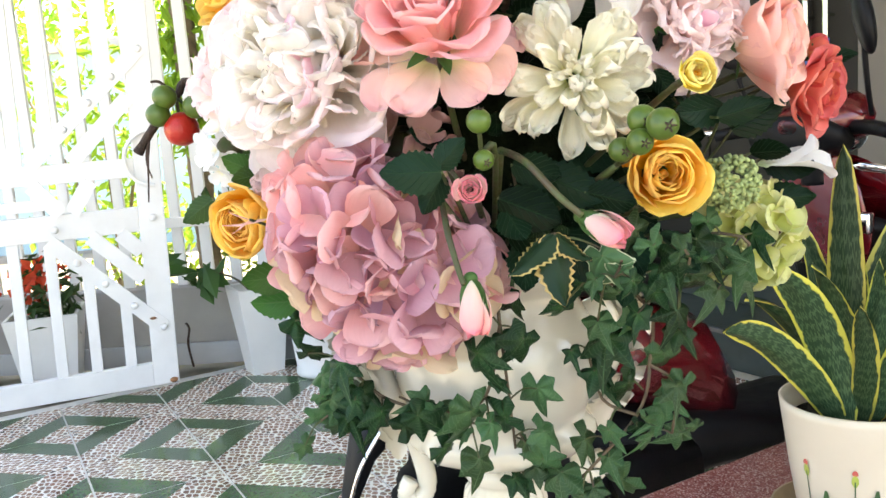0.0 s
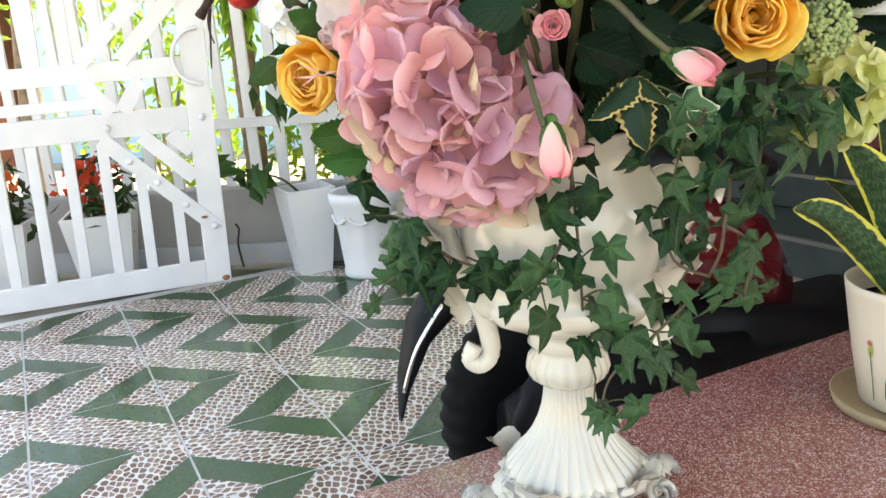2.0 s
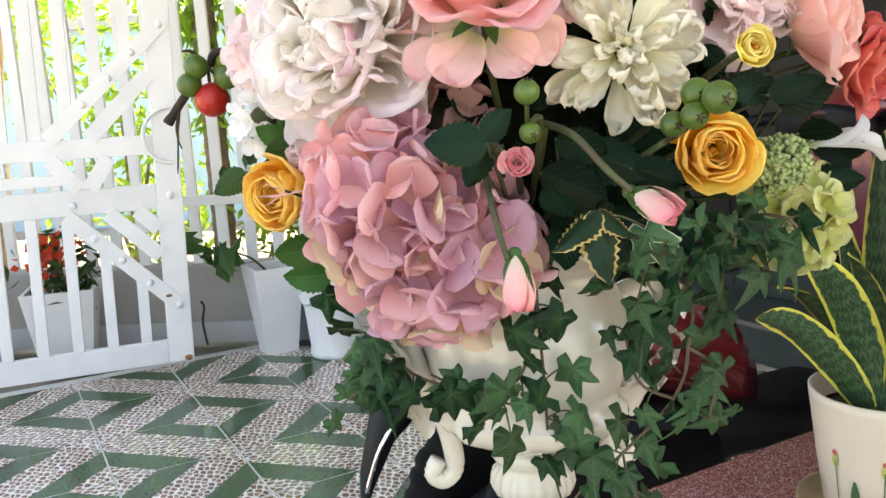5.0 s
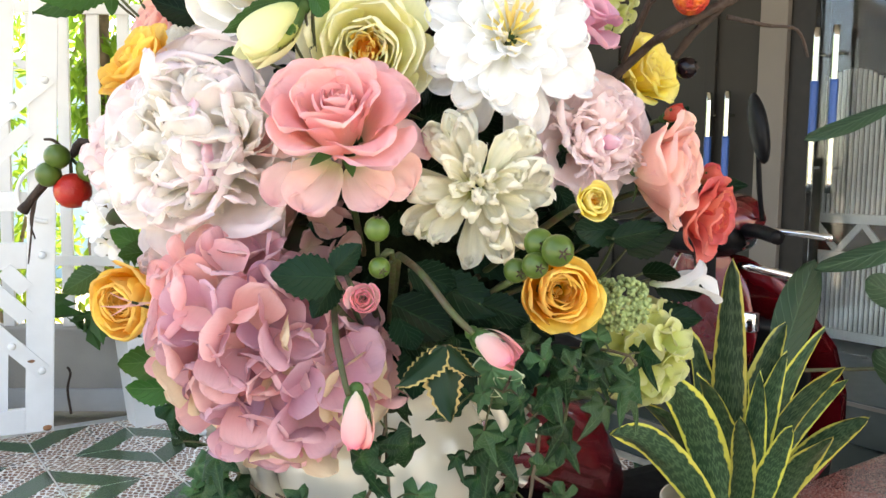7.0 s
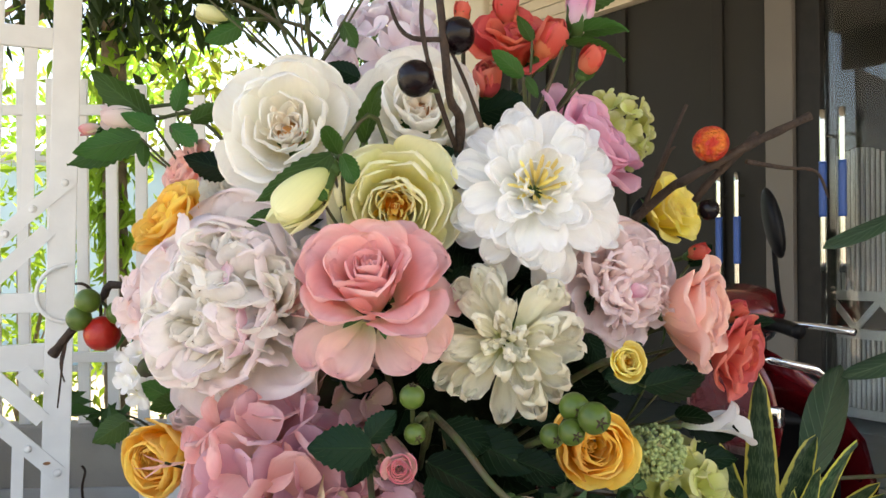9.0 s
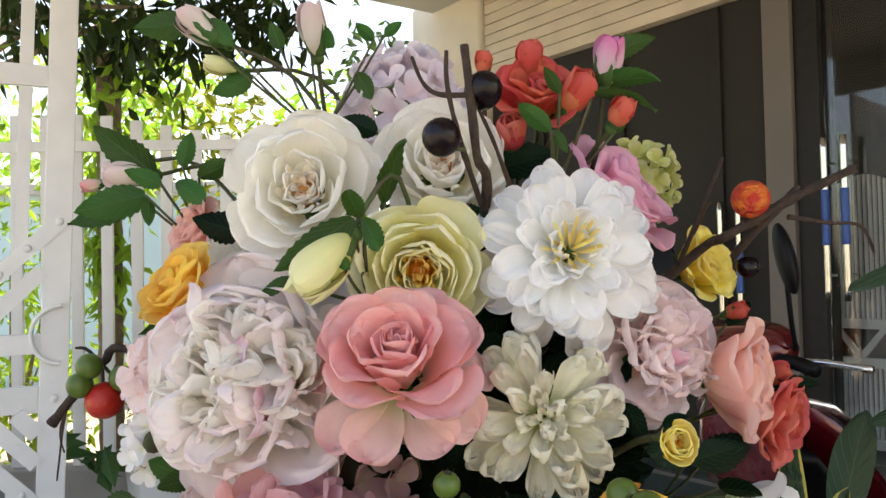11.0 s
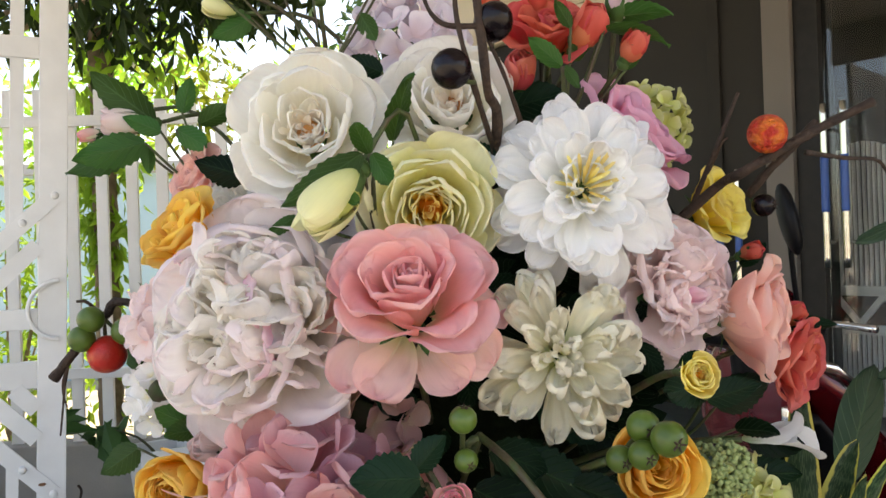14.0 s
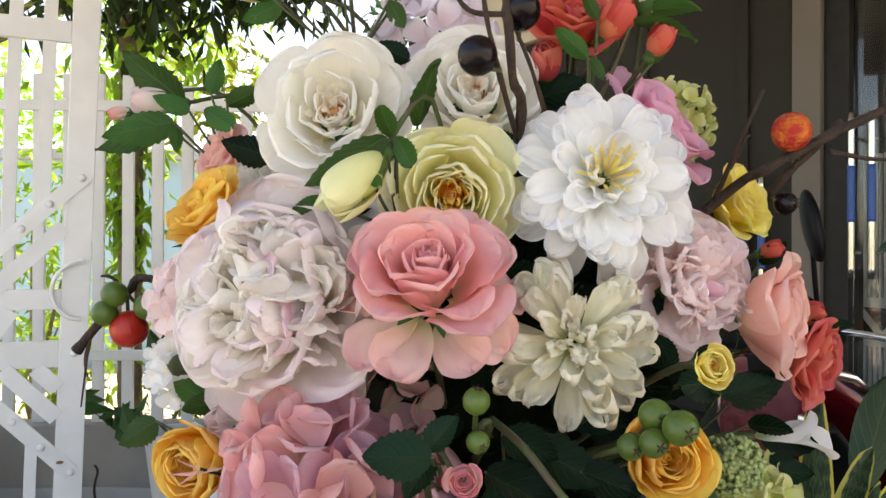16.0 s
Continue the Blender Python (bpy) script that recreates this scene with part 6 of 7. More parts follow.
spray("thin reddish sprig before the golden rose", [((-0.137, 0.810, 1.041), (-0.182, 0.800, 1.039), 40), ((-0.155, 0.805, 1.042), (-0.174, 0.800, 1.051), 30), ((-0.155, 0.805, 1.042), (-0.172, 0.800, 1.028), 30)], P_PEACH, 0.10, 205, serr=0.0)

spray("cream-margined folded ivy leaf beside the pink bud", [((0.138, 0.715, 1.020), (0.096, 0.695, 0.990), 35), ((0.138, 0.715, 1.020), (0.142, 0.690, 0.958), -20), ((0.140, 0.715, 1.020), (0.168, 0.705, 0.992), -35)], M_VARIEG, 0.55, 220, a=0.5, b=1.0, fold=0.5, serr=0.12, ruffle=0.16)
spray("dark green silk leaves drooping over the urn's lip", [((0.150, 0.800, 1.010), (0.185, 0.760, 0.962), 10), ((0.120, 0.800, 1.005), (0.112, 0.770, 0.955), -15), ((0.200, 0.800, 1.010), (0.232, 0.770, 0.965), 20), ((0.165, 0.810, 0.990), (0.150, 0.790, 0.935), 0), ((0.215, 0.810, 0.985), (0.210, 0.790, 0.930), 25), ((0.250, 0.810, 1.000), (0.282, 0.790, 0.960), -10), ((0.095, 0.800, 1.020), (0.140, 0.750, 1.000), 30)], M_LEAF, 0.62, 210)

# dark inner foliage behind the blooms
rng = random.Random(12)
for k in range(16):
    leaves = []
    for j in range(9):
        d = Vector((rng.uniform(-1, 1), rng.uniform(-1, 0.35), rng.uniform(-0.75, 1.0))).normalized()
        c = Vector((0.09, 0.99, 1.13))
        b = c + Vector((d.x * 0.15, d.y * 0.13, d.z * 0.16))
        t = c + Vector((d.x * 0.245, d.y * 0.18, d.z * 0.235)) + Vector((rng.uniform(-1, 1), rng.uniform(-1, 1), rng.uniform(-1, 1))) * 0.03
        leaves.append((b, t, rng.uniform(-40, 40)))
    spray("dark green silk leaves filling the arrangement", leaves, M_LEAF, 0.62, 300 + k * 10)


# ---- hanging ivy ----
def ivy_mesh(size, material, seed):
    """A five-lobed ivy leaf folded a little along its veins; its stalk end is at the origin, its tip up z."""
    full = (material.name, "ivy", size, seed)
    if full in _meshes:
        return _meshes[full]
    rng = random.Random(seed)
    marks = [(-180, 0.16), (-150, 0.50), (-118, 0.66), (-86, 0.50), (-52, 0.86), (-24, 0.56), (0, 1.34), (24, 0.56), (52, 0.86), (86, 0.50), (118, 0.66), (150, 0.50), (180, 0.16)]
    slim = rng.uniform(0.78, 1.05)
    droop = rng.uniform(0.15, 0.62)
    marks = [(a, r * rng.uniform(0.84, 1.14)) for a, r in marks]
    axes = (-118, -52, 0, 52, 118)
    rim = material in (M_VARIEG, M_VARIEGW)
    bm = bmesh.new()
    uvl = bm.loops.layers.uv.new("UVMap")
    tags = {}
    c = bm.verts.new((0, 0, 0))
    tags[c] = (0.0, 0.0)
    n, rings = 48, []
    for f in (0.33, 0.66, 1.0):
        row = []
        for k in range(n):
            a = -180 + 360 * k / n
            for (a0, r0), (a1, r1) in zip(marks, marks[1:]):
                if a0 <= a <= a1:
                    t = (a - a0) / (a1 - a0)
                    r = r0 + (r1 - r0) * (t ** 1.7 if r1 > r0 else 1 - (1 - t) ** 1.7)
                    break
            near = min(abs(a - x) for x in axes)
            q = min(1, near / 32)
            rr = f * r if f == 1 else f * (0.5 * r + 0.5 * min(r, 0.6))
            d = 0.24 * rr * (q - 0.4) + droop * rr * rr + 0.16 * noise.noise(Vector((a * 0.03, f * 2, seed)))
            x, z = rr * math.sin(radians(a)), rr * math.cos(radians(a))
            v = bm.verts.new((x * size * 0.55 * slim, d * size * 0.5, z * size * 0.55 + 0.18 * size * 0.0))
            tags[v] = ((q if a > 0 else -q) if not rim else (f * 0.96 if a > 0 else -f * 0.96), f)
            row.append(v)
        rings.append(row)
    for k in range(n):
        faces = [(c, rings[0][k], rings[0][(k + 1) % n])] + [(a[k], b[k], b[(k + 1) % n], a[(k + 1) % n]) for a, b in zip(rings, rings[1:])]
        for vs in faces:
            fc = bm.faces.new(vs)
            for lp in fc.loops:
                lp[uvl].uv = tags[lp.vert]
    me = bpy.data.meshes.new("ivy_leaf")
    bm.to_mesh(me)
    bm.free()
    for p in me.polygons:
        p.use_smooth = True
    me.materials.append(material)
    _meshes[full] = me
    return me


def ivy(label, vines, leaves, seed):
    """A trailing ivy stem with leaves: (place, size, turn in its plane, pale)."""
    root = thing("ivy_vine", label, "ivy", group="trailing ivy")
    rng = random.Random(seed)
    knots = []
    for pts in vines:
        P = [Vector(p) for p in pts]
        knots += P + [a.lerp(b, 0.5) for a, b in zip(P, P[1:])]
        part("vine", tubed(P, 0.0022, 0.0014, n=6), M_VINE, root)
    # smaller young leaves between the named ones
    young = []
    for pts in vines:
        P = [Vector(p) for p in pts]
        for a, b in zip(P[1:], P[2:]):
            for _ in range(2):
                at = a.lerp(b, rng.uniform(0, 1)) + Vector((rng.uniform(-0.022, 0.022), rng.uniform(-0.035, -0.005), rng.uniform(-0.02, 0.012)))
                young.append((at, rng.uniform(0.026, 0.042), 180 + rng.uniform(-70, 70), rng.randrange(2)))
    for i, (at, size, turn, pale) in enumerate(list(leaves) + young):
        at = Vector(at)
        mm = {0: M_IVY, 1: M_IVY2, 2: M_VARIEGW, 3: M_VARIEG}[pale]
        y = (at - EYEPOINT).normalized() + Vector((rng.uniform(-1.0, 1.0), 0, rng.uniform(-0.5, 1.1)))
        q = y.normalized().to_track_quat("Y", "Z").to_matrix().to_4x4()
        m = Matrix.Translation(at) @ q @ Matrix.Rotation(radians(turn + rng.uniform(-24, 24)), 4, "Y")
        again("leaf", ivy_mesh(round(size * 1.2, 3), mm if pale or i % 4 != 2 else M_IVY2, i % 8), root, m)
        k = min(knots, key=lambda p: (p - at).length)
        part("leaf_stalk", tubed([at, at.lerp(k, 0.5) + Vector((0, 0.004, 0.004)), k], 0.0011, n=5), M_STEM, root)
    return root


ivy("dark green trailing ivy down the front of the urn", [
    (CORE, (0.085, 0.840, 0.990), (0.087, 0.820, 0.914), (0.092, 0.830, 0.831), (0.098, 0.900, 0.721), (0.109, 0.900, 0.665)),
    ((0.087, 0.820, 0.914), (0.067, 0.820, 0.839), (0.021, 0.840, 0.817), (-0.028, 0.860, 0.831))], [
    ((0.063, 0.800, 0.892), 0.062, 170, 0), ((0.110, 0.810, 0.901), 0.058, 200, 0), ((0.052, 0.790, 0.835), 0.072, 165, 0), ((0.086, 0.800, 0.823), 0.060, 235, 0), ((-0.006, 0.830, 0.819), 0.062, 130, 0),
    ((0.021, 0.820, 0.785), 0.052, 120, 0), ((0.056, 0.820, 0.772), 0.052, 185, 0), ((-0.022, 0.840, 0.804), 0.050, 60, 0), ((0.121, 0.820, 0.845), 0.05, 180, 1), ((0.126, 0.830, 0.794), 0.058, 150, 1), ((0.124, 0.850, 0.754), 0.055, 190, 0),
    ((0.097, 0.800, 0.944), 0.045, 190, 0), ((0.106, 0.900, 0.629), 0.045, 200, 1)], 1)
ivy("pale green trailing ivy at the side of the urn", [
    (CORE, (0.232, 0.860, 0.929), (0.240, 0.840, 0.857), (0.225, 0.840, 0.803), (0.174, 0.860, 0.735), (0.123, 0.880, 0.673), (0.113, 0.890, 0.611)),
    ((0.240, 0.840, 0.857), (0.267, 0.840, 0.833), (0.263, 0.850, 0.776)), ((0.225, 0.840, 0.803), (0.191, 0.850, 0.819), (0.179, 0.860, 0.872))], [
    ((0.198, 0.830, 0.891), 0.064, 165, 0), ((0.215, 0.830, 0.842), 0.058, 150, 0), ((0.256, 0.840, 0.868), 0.055, 185, 0), ((0.273, 0.840, 0.833), 0.056, 210, 1), ((0.240, 0.840, 0.779), 0.05, 240, 1), ((0.169, 0.840, 0.779), 0.05, 140, 1),
    ((0.144, 0.860, 0.734), 0.058, 180, 0), ((0.178, 0.860, 0.708), 0.062, 170, 1), ((0.210, 0.860, 0.722), 0.062, 225, 1), ((0.201, 0.860, 0.682), 0.05, 190, 1), ((0.156, 0.880, 0.638), 0.052, 200, 1), ((0.121, 0.880, 0.630), 0.046, 120, 1),
    ((0.253, 0.840, 0.803), 0.05, 250, 1), ((0.184, 0.850, 0.850), 0.048, 120, 0), ((0.274, 0.850, 0.776), 0.04, 250, 1), ((0.140, 0.870, 0.691), 0.045, 160, 1)], 2)
ivy("dark trailing ivy under the hydrangea", [
    (CORE, (-0.080, 0.900, 0.913), (-0.086, 0.880, 0.865), (-0.100, 0.880, 0.820), (-0.121, 0.880, 0.801)),
    ((-0.086, 0.880, 0.865), (-0.048, 0.870, 0.829), (0.009, 0.850, 0.814), (0.069, 0.840, 0.798))], [
    ((-0.089, 0.860, 0.872), 0.05, 160, 0), ((-0.069, 0.860, 0.838), 0.058, 170, 0), ((-0.105, 0.870, 0.829), 0.052, 120, 1), ((-0.127, 0.880, 0.804), 0.05, 110, 1), ((-0.085, 0.860, 0.812), 0.055, 200, 0), ((-0.047, 0.850, 0.818), 0.052, 180, 0),
    ((-0.117, 0.890, 0.851), 0.05, 130, 0), ((-0.133, 0.900, 0.875), 0.048, 120, 0), ((-0.144, 0.900, 0.914), 0.05, 110, 0), ((-0.100, 0.870, 0.797), 0.04, 150, 1), ((-0.151, 0.910, 0.951), 0.055, 100, 0)], 3)
ivy("ivy sprays under the yellow rose with cream-edged leaves", [
    (CORE, (0.191, 0.760, 0.993), (0.194, 0.740, 0.972)), (CORE, (0.256, 0.800, 0.988), (0.268, 0.800, 0.954)), (CORE, (0.311, 0.820, 0.994), (0.332, 0.820, 0.959))], [
    ((0.183, 0.740, 0.993), 0.048, 170, 2), ((0.201, 0.740, 0.977), 0.046, 190, 2), ((0.236, 0.780, 0.993), 0.05, 160, 0), ((0.260, 0.790, 0.979), 0.05, 185, 0), ((0.323, 0.800, 0.971), 0.055, 185, 1), ((0.296, 0.810, 1.008), 0.048, 170, 1), ((0.283, 0.820, 0.954), 0.045, 150, 0),
    ((0.240, 0.800, 0.943), 0.05, 180, 0), ((0.267, 0.820, 0.919), 0.05, 200, 0), ((0.283, 0.800, 0.993), 0.05, 150, 0), ((0.219, 0.780, 1.009), 0.045, 160, 0), ((0.138, 0.740, 1.014), 0.05, 180, 0),
    ((0.170, 0.790, 0.960), 0.046, 190, 0), ((0.150, 0.800, 0.935), 0.044, 165, 0), ((0.205, 0.800, 0.945), 0.048, 150, 0), ((0.225, 0.810, 0.920), 0.046, 200, 0), ((0.250, 0.800, 0.965), 0.046, 170, 0), ((0.300, 0.820, 0.975), 0.048, 190, 0), ((0.310, 0.830, 0.935), 0.044, 210, 1), ((0.270, 0.830, 0.895), 0.044, 170, 0), ((0.345, 0.830, 0.990), 0.046, 165, 0), ((0.340, 0.840, 0.945), 0.042, 185, 1), ((0.185, 0.810, 0.915), 0.042, 175, 0)], 4)


# ---- snake plant on the bench ----
plant = thing("snake_plant", "snake plant with yellow-edged leaves in a cream pot with painted tulips", "potted plant", Matrix.Translation((0.645, 1.285, 0.43)))
bm = bmesh.new()
lathe(bm, [(0.085, 0.0), (0.125, 0.004), (0.130, 0.022), (0.126, 0.022), (0.118, 0.010), (0.08, 0.010)], 40)
part("saucer", bm, M_SAUCER, plant, "tan clay saucer")
bm = bmesh.new()
lathe(bm, [(0.080, 0.0105), (0.086, 0.014), (0.100, 0.10), (0.113, 0.20), (0.1145, 0.213), (0.110, 0.214), (0.105, 0.20), (0.098, 0.17)], 48)
part("pot", bm, M_POTC, plant, "cream glazed pot")
bm = bmesh.new()
lathe(bm, [(0.100, 0.175), (0.0, 0.185)], 24)
part("soil", bm, M_SOIL, plant)
M_TULIP = mat("painted_tulip", (0.62, 0.12, 0.10), 0.4)
M_TULIPC = mat("painted_calyx", (0.42, 0.50, 0.10), 0.4)
M_TULIPL = mat("painted_leaf", (0.06, 0.13, 0.05), 0.4)
for k in range(5):
    a = radians(205 + k * 36 + 5 * (k % 2))
    for nm, mm, z0, z1, w in (("painted_stalk", M_TULIPL, 0.03, 0.115, 0.002), ("painted_calyx", M_TULIPC, 0.106, 0.126, 0.011), ("painted_flower", M_TULIP, 0.124, 0.134, 0.009), ("painted_leaf", M_TULIPL, 0.02, 0.090 + 0.012 * (k % 2), 0.016)):
        bm = bmesh.new()
        da = 0.30 if nm == "painted_leaf" else 0
        rows = []
        for t in (0, 0.35, 0.7, 1.0):
            z = z0 + (z1 - z0) * t
            r = 0.0872 + 0.0135 * (z - 0.014) / 0.086 + 0.0012
            ww = w * (1.0 if w < 0.004 else math.sin(math.pi * (0.12 + 0.8 * t)))
            rows.append([bm.verts.new((r * math.cos(a + da + s * ww / r), r * math.sin(a + da + s * ww / r), z)) for s in (-0.5, 0.5)])
        for p0, p1 in zip(rows, rows[1:]):
            bm.faces.new((p0[0], p0[1], p1[1], p1[0]))
        part(nm, bm, mm, plant)


def blade(parent, base, tip, W, roll, seed, bend=0.0, material=None, shape=None):
    m, L = leaf_pose(base, tip, roll)
    h = radians(bend) / 2
    if abs(h) > 0.01:
        # an arching leaf still ends at its tip
        m = m @ pose(0, 0, 0, -bend / 2, 0, 0)
        L *= h / math.sin(h)
    k = dict(a=0.36, b=0.58, fold=0.30, ruffle=0.05, n=18, m=6, twist=(seed * 3 % 7 - 3) * 14)
    k.update(shape or {})
    me = sheet("leaf", L, W, bend=bend, curl=0, seed=seed, **k)
    me.materials.append(material or M_SNAKE)
    return again("leaf", me, parent, parent.matrix_basis.inverted() @ m)


SP = Vector((0.645, 1.285, 0.61))
for k, (tip, W, roll, dx, dy) in enumerate((
        ((0.616, 1.260, 1.044), 0.062, 20, -0.03, 0.0), ((0.772, 1.270, 0.936), 0.060, -20, 0.01, 0.0), ((0.557, 1.220, 0.881), 0.066, 10, -0.02, -0.02), ((0.486, 1.200, 0.886), 0.070, 25, -0.05, -0.03),
        ((0.825, 1.220, 0.809), 0.055, -35, 0.05, -0.02), ((0.831, 1.300, 0.846), 0.055, -30, 0.03, 0.02), ((0.737, 1.330, 0.933), 0.060, 0, 0.02, 0.04), ((0.651, 1.300, 0.898), 0.055, 0, 0.0, 0.03),
        ((0.417, 1.200, 0.794), 0.062, 8, -0.06, -0.02), ((0.593, 1.360, 0.913), 0.055, 0, -0.03, 0.05), ((0.747, 1.180, 0.788), 0.060, -10, 0.05, -0.05), ((0.653, 1.220, 0.881), 0.05, -10, 0.01, -0.03), ((0.472, 1.260, 0.826), 0.055, -10, -0.05, 0.02),
        ((0.700, 1.240, 0.905), 0.048, 10, 0.02, -0.02), ((0.795, 1.250, 0.880), 0.046, -15, 0.03, 0.0), ((0.530, 1.300, 0.850), 0.046, 15, -0.03, 0.02), ((0.690, 1.190, 0.800), 0.044, 5, 0.03, -0.04), ((0.610, 1.190, 0.815), 0.044, -8, -0.01, -0.04))):
    side = 1 if tip[0] > 0.66 else -1
    far = min(1.0, abs(tip[0] - 0.66) / 0.14)
    blade(plant, SP + Vector((dx * 0.5, dy * 0.5, -0.012)), tip, W * 0.92, side * far * 48 + roll * 0.7, k + 1, bend=14 + 52 * far)
droop = (0.647, 1.160, 0.636)
me = sheet("leaf", 0.20, 0.045, 0.3, 0.55, bend=150, fold=0.25, n=14, m=6, seed=4)
me.materials.append(M_SNAKE)
again("leaf", me, plant, pose(0.02, -0.06, 0.19, 35, 0, 20))

# ---- broad-leaved plant further along the bench ----
rub = thing("rubber_plant", "broad dark-leaved plant in a plain pot along the bench", "potted plant", Matrix.Translation((1.30, 1.55, 0.43)))
bm = bmesh.new()
lathe(bm, [(0.07, 0.0), (0.09, 0.15), (0.095, 0.16), (0.088, 0.155), (0.08, 0.14)], 32)
part("pot", bm, M_POTC, rub)
bm = bmesh.new()
lathe(bm, [(0.082, 0.142), (0, 0.146)], 20)
part("soil", bm, M_SOIL, rub)
RS = Vector((1.30, 1.55, 0.0))
part("stem", tubed([(0, 0, 0.13), (0.01, 0, 0.4), (-0.02, 0, 0.7), (0.0, 0, 0.95)], 0.009, 0.005, n=8), M_STEM, rub)
for k, (b, t, W, roll) in enumerate((
        ((0.984, 1.450, 1.310), (0.800, 1.420, 1.238), 0.035, 35), ((1.040, 1.450, 1.069), (0.831, 1.420, 1.011), 0.05, 30), ((0.814, 1.500, 0.810), (0.872, 1.500, 1.022), 0.075, 15),
        ((1.049, 1.450, 0.946), (0.912, 1.400, 0.994), 0.06, 10), ((1.074, 1.450, 0.758), (0.940, 1.400, 0.875), 0.06, 0))):
    blade(rub, b, t, W, roll, k + 3, 12, M_RUBBERLEAF, dict(a=0.6, b=0.6, fold=0.2, twist=0))
    c = RS + Vector((0, 0, max(0.75, min(1.3, Vector(b).z))))
    inv = rub.matrix_basis.inverted()
    part("leaf_stalk", tubed([inv @ Vector(b), inv @ Vector(b).lerp(c, 0.5), inv @ c], 0.004, n=6), M_STEM, rub)


# ---- garden beyond the fence ----
def leaf_cloud(name, clumps, count, size, material, parent, seed, droop=0.3, aspect=0.36):
    """Many small folded leaves in loose clumps, joined as one mass."""
    rng = random.Random(seed)
    verts, faces, uvs = [], [], []
    for k in range(count):
        c, r = clumps[rng.randrange(len(clumps))]
        d = Vector((rng.gauss(0, 0.5), rng.gauss(0, 0.5), rng.gauss(0, 0.5)))
        p = Vector(c) + Vector((d.x * r[0], d.y * r[1], d.z * r[2]))
        z = Vector((rng.uniform(-1, 1), rng.uniform(-1, 1), rng.uniform(-1, 0.8) - droop)).normalized()
        x = z.cross(Vector((rng.uniform(-1, 1), rng.uniform(-1, 1), rng.uniform(-1, 1)))).normalized()
        y = z.cross(x)
        L = size * rng.uniform(0.6, 1.3)
        w = L * aspect / 2
        i = len(verts)
        verts += [p, p + z * L * 0.45 + x * w + y * w * 0.4, p + z * L, p + z * L * 0.45 - x * w + y * w * 0.4, p + z * L * 0.5]
        faces += [(i, i + 1, i + 4), (i + 1, i + 2, i + 4), (i, i + 4, i + 3), (i + 4, i + 2, i + 3)]
        a, b, c2, d2, e = (0, 0), (1, 0.45), (0, 1), (-1, 0.45), (0, 0.5)
        uvs += [a, b, e, b, c2, e, a, e, d2, e, c2, d2]
    me = bpy.data.meshes.new(name)
    me.from_pydata(verts, [], faces)
    lay = me.uv_layers.new(name="UVMap")
    lay.data.foreach_set("uv", [c for p in uvs for c in p])
    me.materials.append(material)
    ob = new(name, me)
    ob.parent = parent
    return tagged(ob, kind="stuff")


palm = thing("palm_tree", "slim palm trunk with ringed bark hung with climbing leaves", "tree", Matrix.Translation((-1.69, 5.05, -0.06)))
bm = bmesh.new()
lathe(bm, [(0.068 + (0.006 if k % 2 else 0), 0.06 * k) for k in range(46)], 20)
part("trunk", bm, M_BARK, palm)
leaf_cloud("crown", [((0.0, -0.05, 1.75), (0.16, 0.12, 0.7)), ((0.05, 0, 2.6), (0.5, 0.4, 0.35)), ((0, -0.05, 1.5), (0.12, 0.1, 0.3))], 480, 0.13, M_GARDEN, palm, 1, 0.8)
mango = thing("shade_tree", "tree hanging over the fence, leaves coloured dark as if shaded", "tree", Matrix.Translation((-3.4, 5.4, -0.06)))
part("trunk", tubed([(0, 0, 0), (0.1, 0, 1.4), (0.4, -0.1, 2.4), (1.2, -0.4, 3.1)], 0.09, 0.03, n=10), M_BARK, mango)
for q in ((2.0, -0.6, 2.9), (0.6, -0.9, 3.0), (1.6, 0.1, 3.3), (2.6, -0.3, 3.0)):
    part("limb", tubed([(0.4, -0.1, 2.4), (q[0] * 0.6, q[1] * 0.6, 2.9), q], 0.03, 0.01, n=7), M_BARK, mango)
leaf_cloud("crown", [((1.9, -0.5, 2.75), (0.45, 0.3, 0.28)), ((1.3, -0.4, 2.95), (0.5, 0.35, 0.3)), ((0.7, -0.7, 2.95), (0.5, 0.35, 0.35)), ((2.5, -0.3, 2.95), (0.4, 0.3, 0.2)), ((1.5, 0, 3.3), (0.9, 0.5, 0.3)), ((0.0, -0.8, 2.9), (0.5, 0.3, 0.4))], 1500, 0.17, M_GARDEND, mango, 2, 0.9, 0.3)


def bush(label, at, clumps, count, size, material, seed, droop=0.2):
    b = thing("shrub", label, "shrub", Matrix.Translation((at[0], at[1], -0.06)), group="garden shrubs")
    for c, r in clumps:
        part("branch", tubed([(0, 0, 0), (c[0] * 0.4, c[1] * 0.4, c[2] * 0.5), c], 0.02, 0.006, n=6), M_BARK, b)
    leaf_cloud("leaves", clumps, count, size, material, b, seed, droop)
    return b


bush("tall sunlit yellow-green shrub behind the fence", (-0.9, 6.2), [((0, 0, 1.9), (0.5, 0.4, 0.5)), ((-0.5, 0, 2.5), (0.5, 0.4, 0.45)), ((0.4, 0, 1.3), (0.45, 0.4, 0.5)), ((-0.3, 0, 0.9), (0.5, 0.4, 0.5))], 1500, 0.12, M_GARDEN, 5)
bush("sunlit shrub with narrow leaves behind the gate", (-2.9, 6.4), [((0, 0, 1.4), (0.6, 0.4, 0.6)), ((0.6, 0, 2.2), (0.5, 0.4, 0.5)), ((-0.7, 0, 1.9), (0.6, 0.4, 0.6)), ((0.2, 0, 0.7), (0.9, 0.4, 0.4))], 1500, 0.13, M_GARDEN, 6)
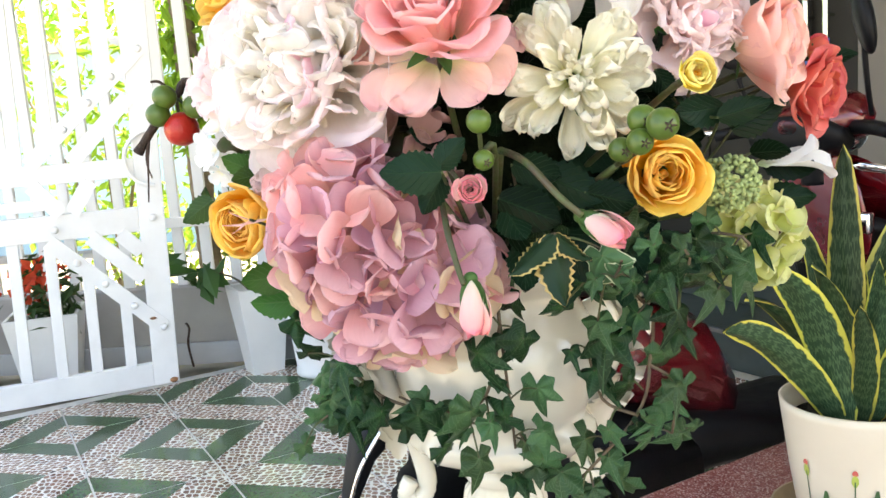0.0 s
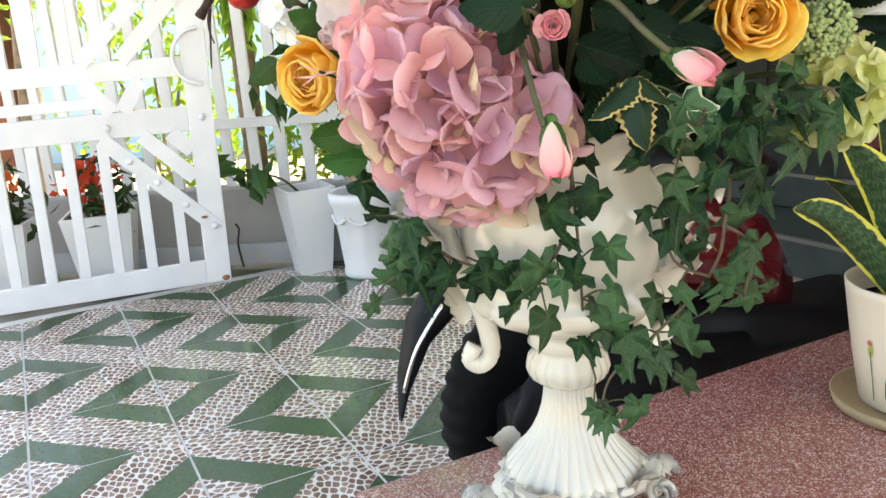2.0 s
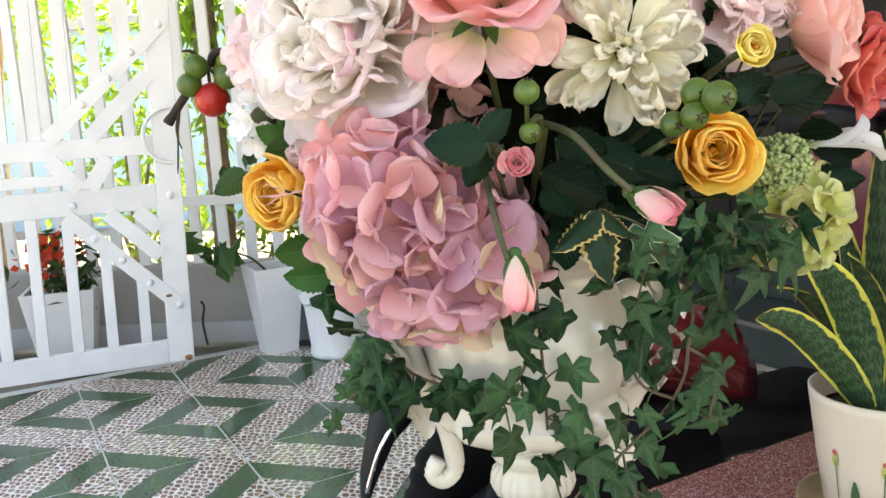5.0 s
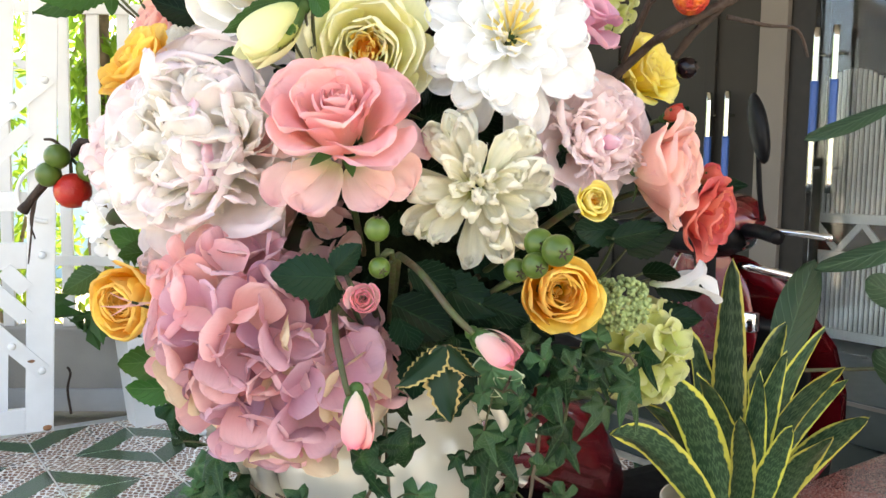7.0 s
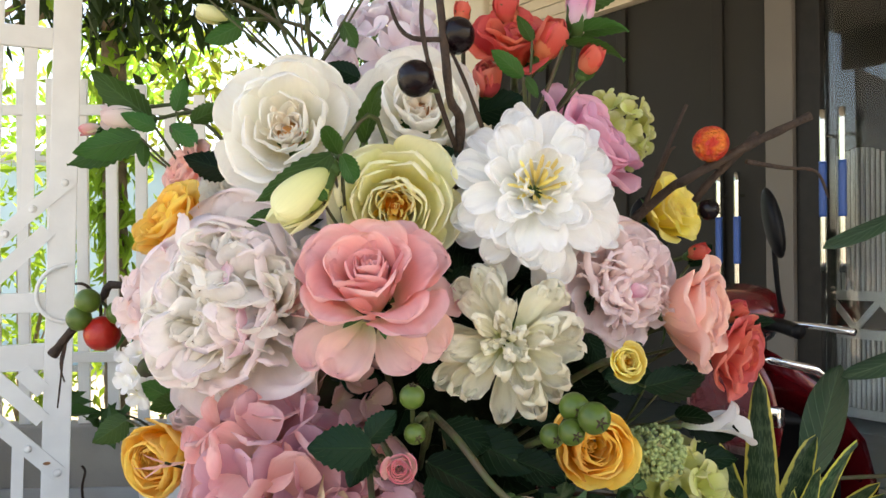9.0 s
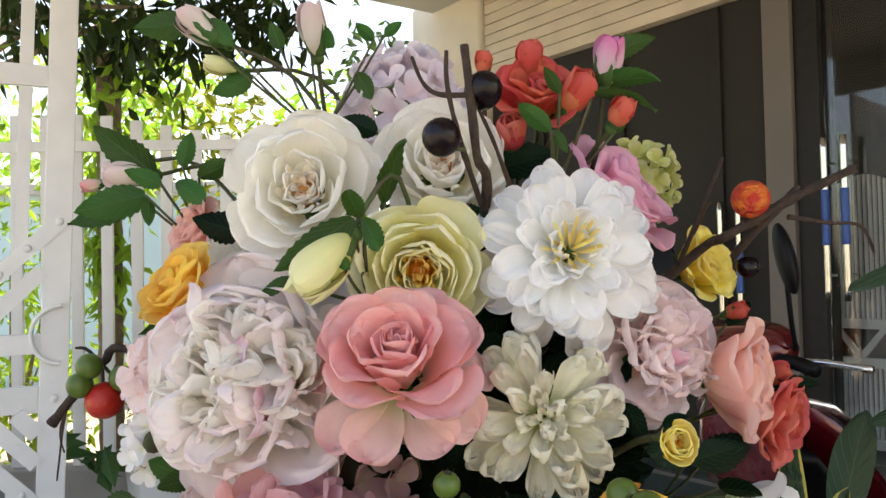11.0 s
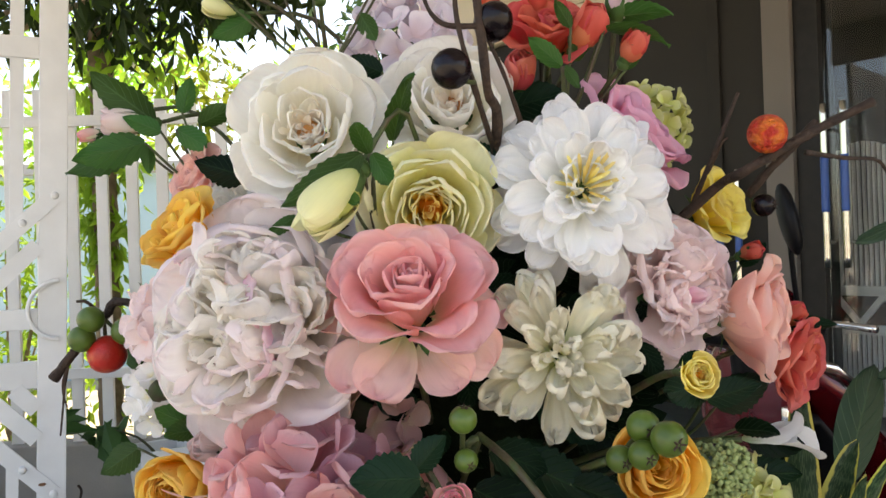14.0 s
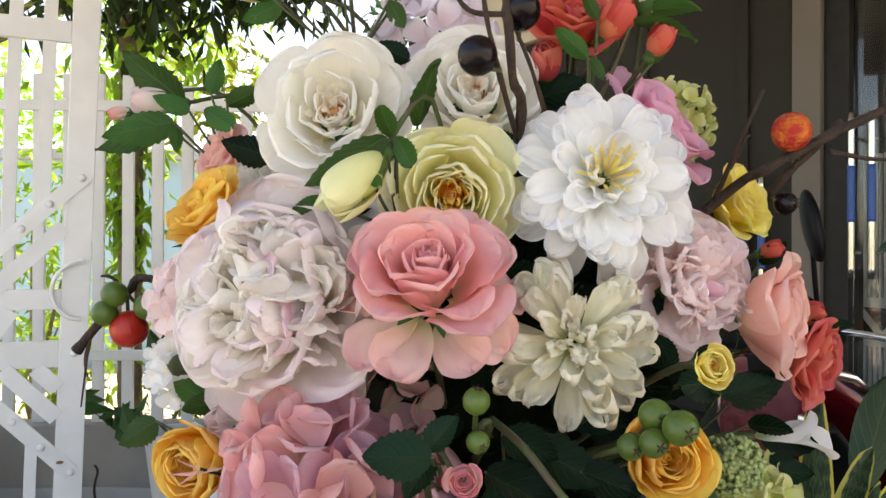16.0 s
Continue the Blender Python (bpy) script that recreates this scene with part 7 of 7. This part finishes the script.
bush("low sunlit hedge plants along the wall", (-1.5, 5.0), [((0.2, 0, 0.55), (0.3, 0.2, 0.2)), ((0.9, 0, 0.6), (0.4, 0.2, 0.25)), ((-0.6, 0, 0.5), (0.3, 0.2, 0.2)), ((1.6, 0.2, 0.7), (0.4, 0.2, 0.3))], 900, 0.09, M_GARDEN, 7)
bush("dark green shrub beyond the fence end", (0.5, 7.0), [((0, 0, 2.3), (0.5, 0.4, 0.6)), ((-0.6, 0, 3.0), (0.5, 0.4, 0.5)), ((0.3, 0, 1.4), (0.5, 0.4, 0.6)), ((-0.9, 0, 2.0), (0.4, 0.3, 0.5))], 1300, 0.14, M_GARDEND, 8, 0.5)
bush("far tree crowns against the sky", (-5.5, 11.0), [((0, 0, 3.2), (1.2, 0.8, 0.9)), ((2.2, 0, 3.8), (1.2, 0.8, 0.9)), ((-2, 0, 2.6), (1.2, 0.8, 0.9)), ((4.6, 0, 3.0), (1.0, 0.8, 0.9))], 2200, 0.22, M_GARDEN, 9)
shed = thing("blue_building", "pale blue rendered building beyond the garden", "building", Matrix.Translation((-4.3, 9.5, -0.06)))
part("wall", boxed((-1.6, 0, 0), (3.4, 3, 2.3)), M_BLUEWALL, shed, smooth=False)
part("roof", boxed((-1.75, -0.15, 2.3), (3.55, 3.1, 2.42), 0.01), M_PLINTH, shed, smooth=False)
bw = thing("brick_building", "orange brick house corner far behind the gate", "building", Matrix.Translation((-7.6, 9.0, -0.06)))
part("wall", boxed((-2, 0, 0), (1.3, 3, 2.0)), M_BRICK, bw, smooth=False)
part("roof", boxed((-2.2, -0.2, 2.0), (1.5, 3.2, 2.15), 0.01), M_PLINTH, bw, smooth=False)

# plants in the planters
M_REDFL = sheet_mat("red_flower", [(0, (0.6, 0.05, 0.02)), (1, (0.75, 0.10, 0.04))])
for at, seed in (((-2.05, 3.72), 21), ((-2.5, 3.6), 22), ((-3.0, 3.5), 23)):
    b = thing("flowering_shrub", "potted shrub with red flowers behind the gate", "potted plant", Matrix.Translation((at[0], at[1], 0.33)), group="planter plants")
    part("stem", tubed([(0, 0, 0), (0.01, 0, 0.12), (0, 0, 0.25)], 0.012, 0.006, n=6), M_BARK, b)
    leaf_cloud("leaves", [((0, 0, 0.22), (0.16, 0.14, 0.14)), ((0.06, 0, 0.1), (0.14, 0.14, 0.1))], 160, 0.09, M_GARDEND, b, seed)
    leaf_cloud("blossom", [((0, -0.05, 0.2), (0.16, 0.12, 0.12))], 60, 0.06, M_REDFL, b, seed + 40, 0, 0.8)
tp = thing("potted_tree", "small tree with dark glossy leaves in the round planter", "potted plant", Matrix.Translation((-0.745, 3.74, 0.365)))
part("trunk", tubed([(0, 0, 0), (-0.02, 0, 0.2), (0.0, 0, 0.5), (0.02, 0, 0.8)], 0.045, 0.02, n=10, knobs=0.15), M_BARK, tp)
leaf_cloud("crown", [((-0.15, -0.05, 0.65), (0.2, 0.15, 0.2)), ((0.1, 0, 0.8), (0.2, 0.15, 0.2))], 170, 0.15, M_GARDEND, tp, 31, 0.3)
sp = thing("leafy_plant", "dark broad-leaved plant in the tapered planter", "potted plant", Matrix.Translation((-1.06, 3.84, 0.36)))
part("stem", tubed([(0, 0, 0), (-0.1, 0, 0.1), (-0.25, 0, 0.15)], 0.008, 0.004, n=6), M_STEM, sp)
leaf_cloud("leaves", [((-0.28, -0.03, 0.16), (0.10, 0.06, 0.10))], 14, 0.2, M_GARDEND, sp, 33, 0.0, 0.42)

# ---- floor tiles ----
def lay_tiles():
    n = 0
    for i in range(-8, 8):
        for j in range(-9, 4):
            u, v = T0[0] + i * TILE, T0[1] + j * TILE
            if u < -3.3 or u + TILE > 2.74 or v < -1.5 or v + TILE > 4.0:
                continue
            even = (i + j) % 2 == 0
            # the diamond's centres sit on every other crossing
            for quarter in (0, 2) if even else (1, 3):
                base = HOUSE @ Matrix.Translation((u + TILE / 2, v + TILE / 2, 0)) @ Matrix.Rotation(math.pi / 2 * quarter, 4, "Z") @ Matrix.Translation((-TILE / 2, -TILE / 2, 0))
                again("green_tile_band", TILE_B, floor, base)
                again("pebble_tile_corner", TILE_C, floor, base)
            again("pebble_tile", TILE_M, floor, HOUSE @ Matrix.Translation((u + TILE / 2, v + TILE / 2, 0)) @ Matrix.Rotation(0 if even else math.pi / 2, 4, "Z") @ Matrix.Translation((-TILE / 2, -TILE / 2, 0)))


lay_tiles()
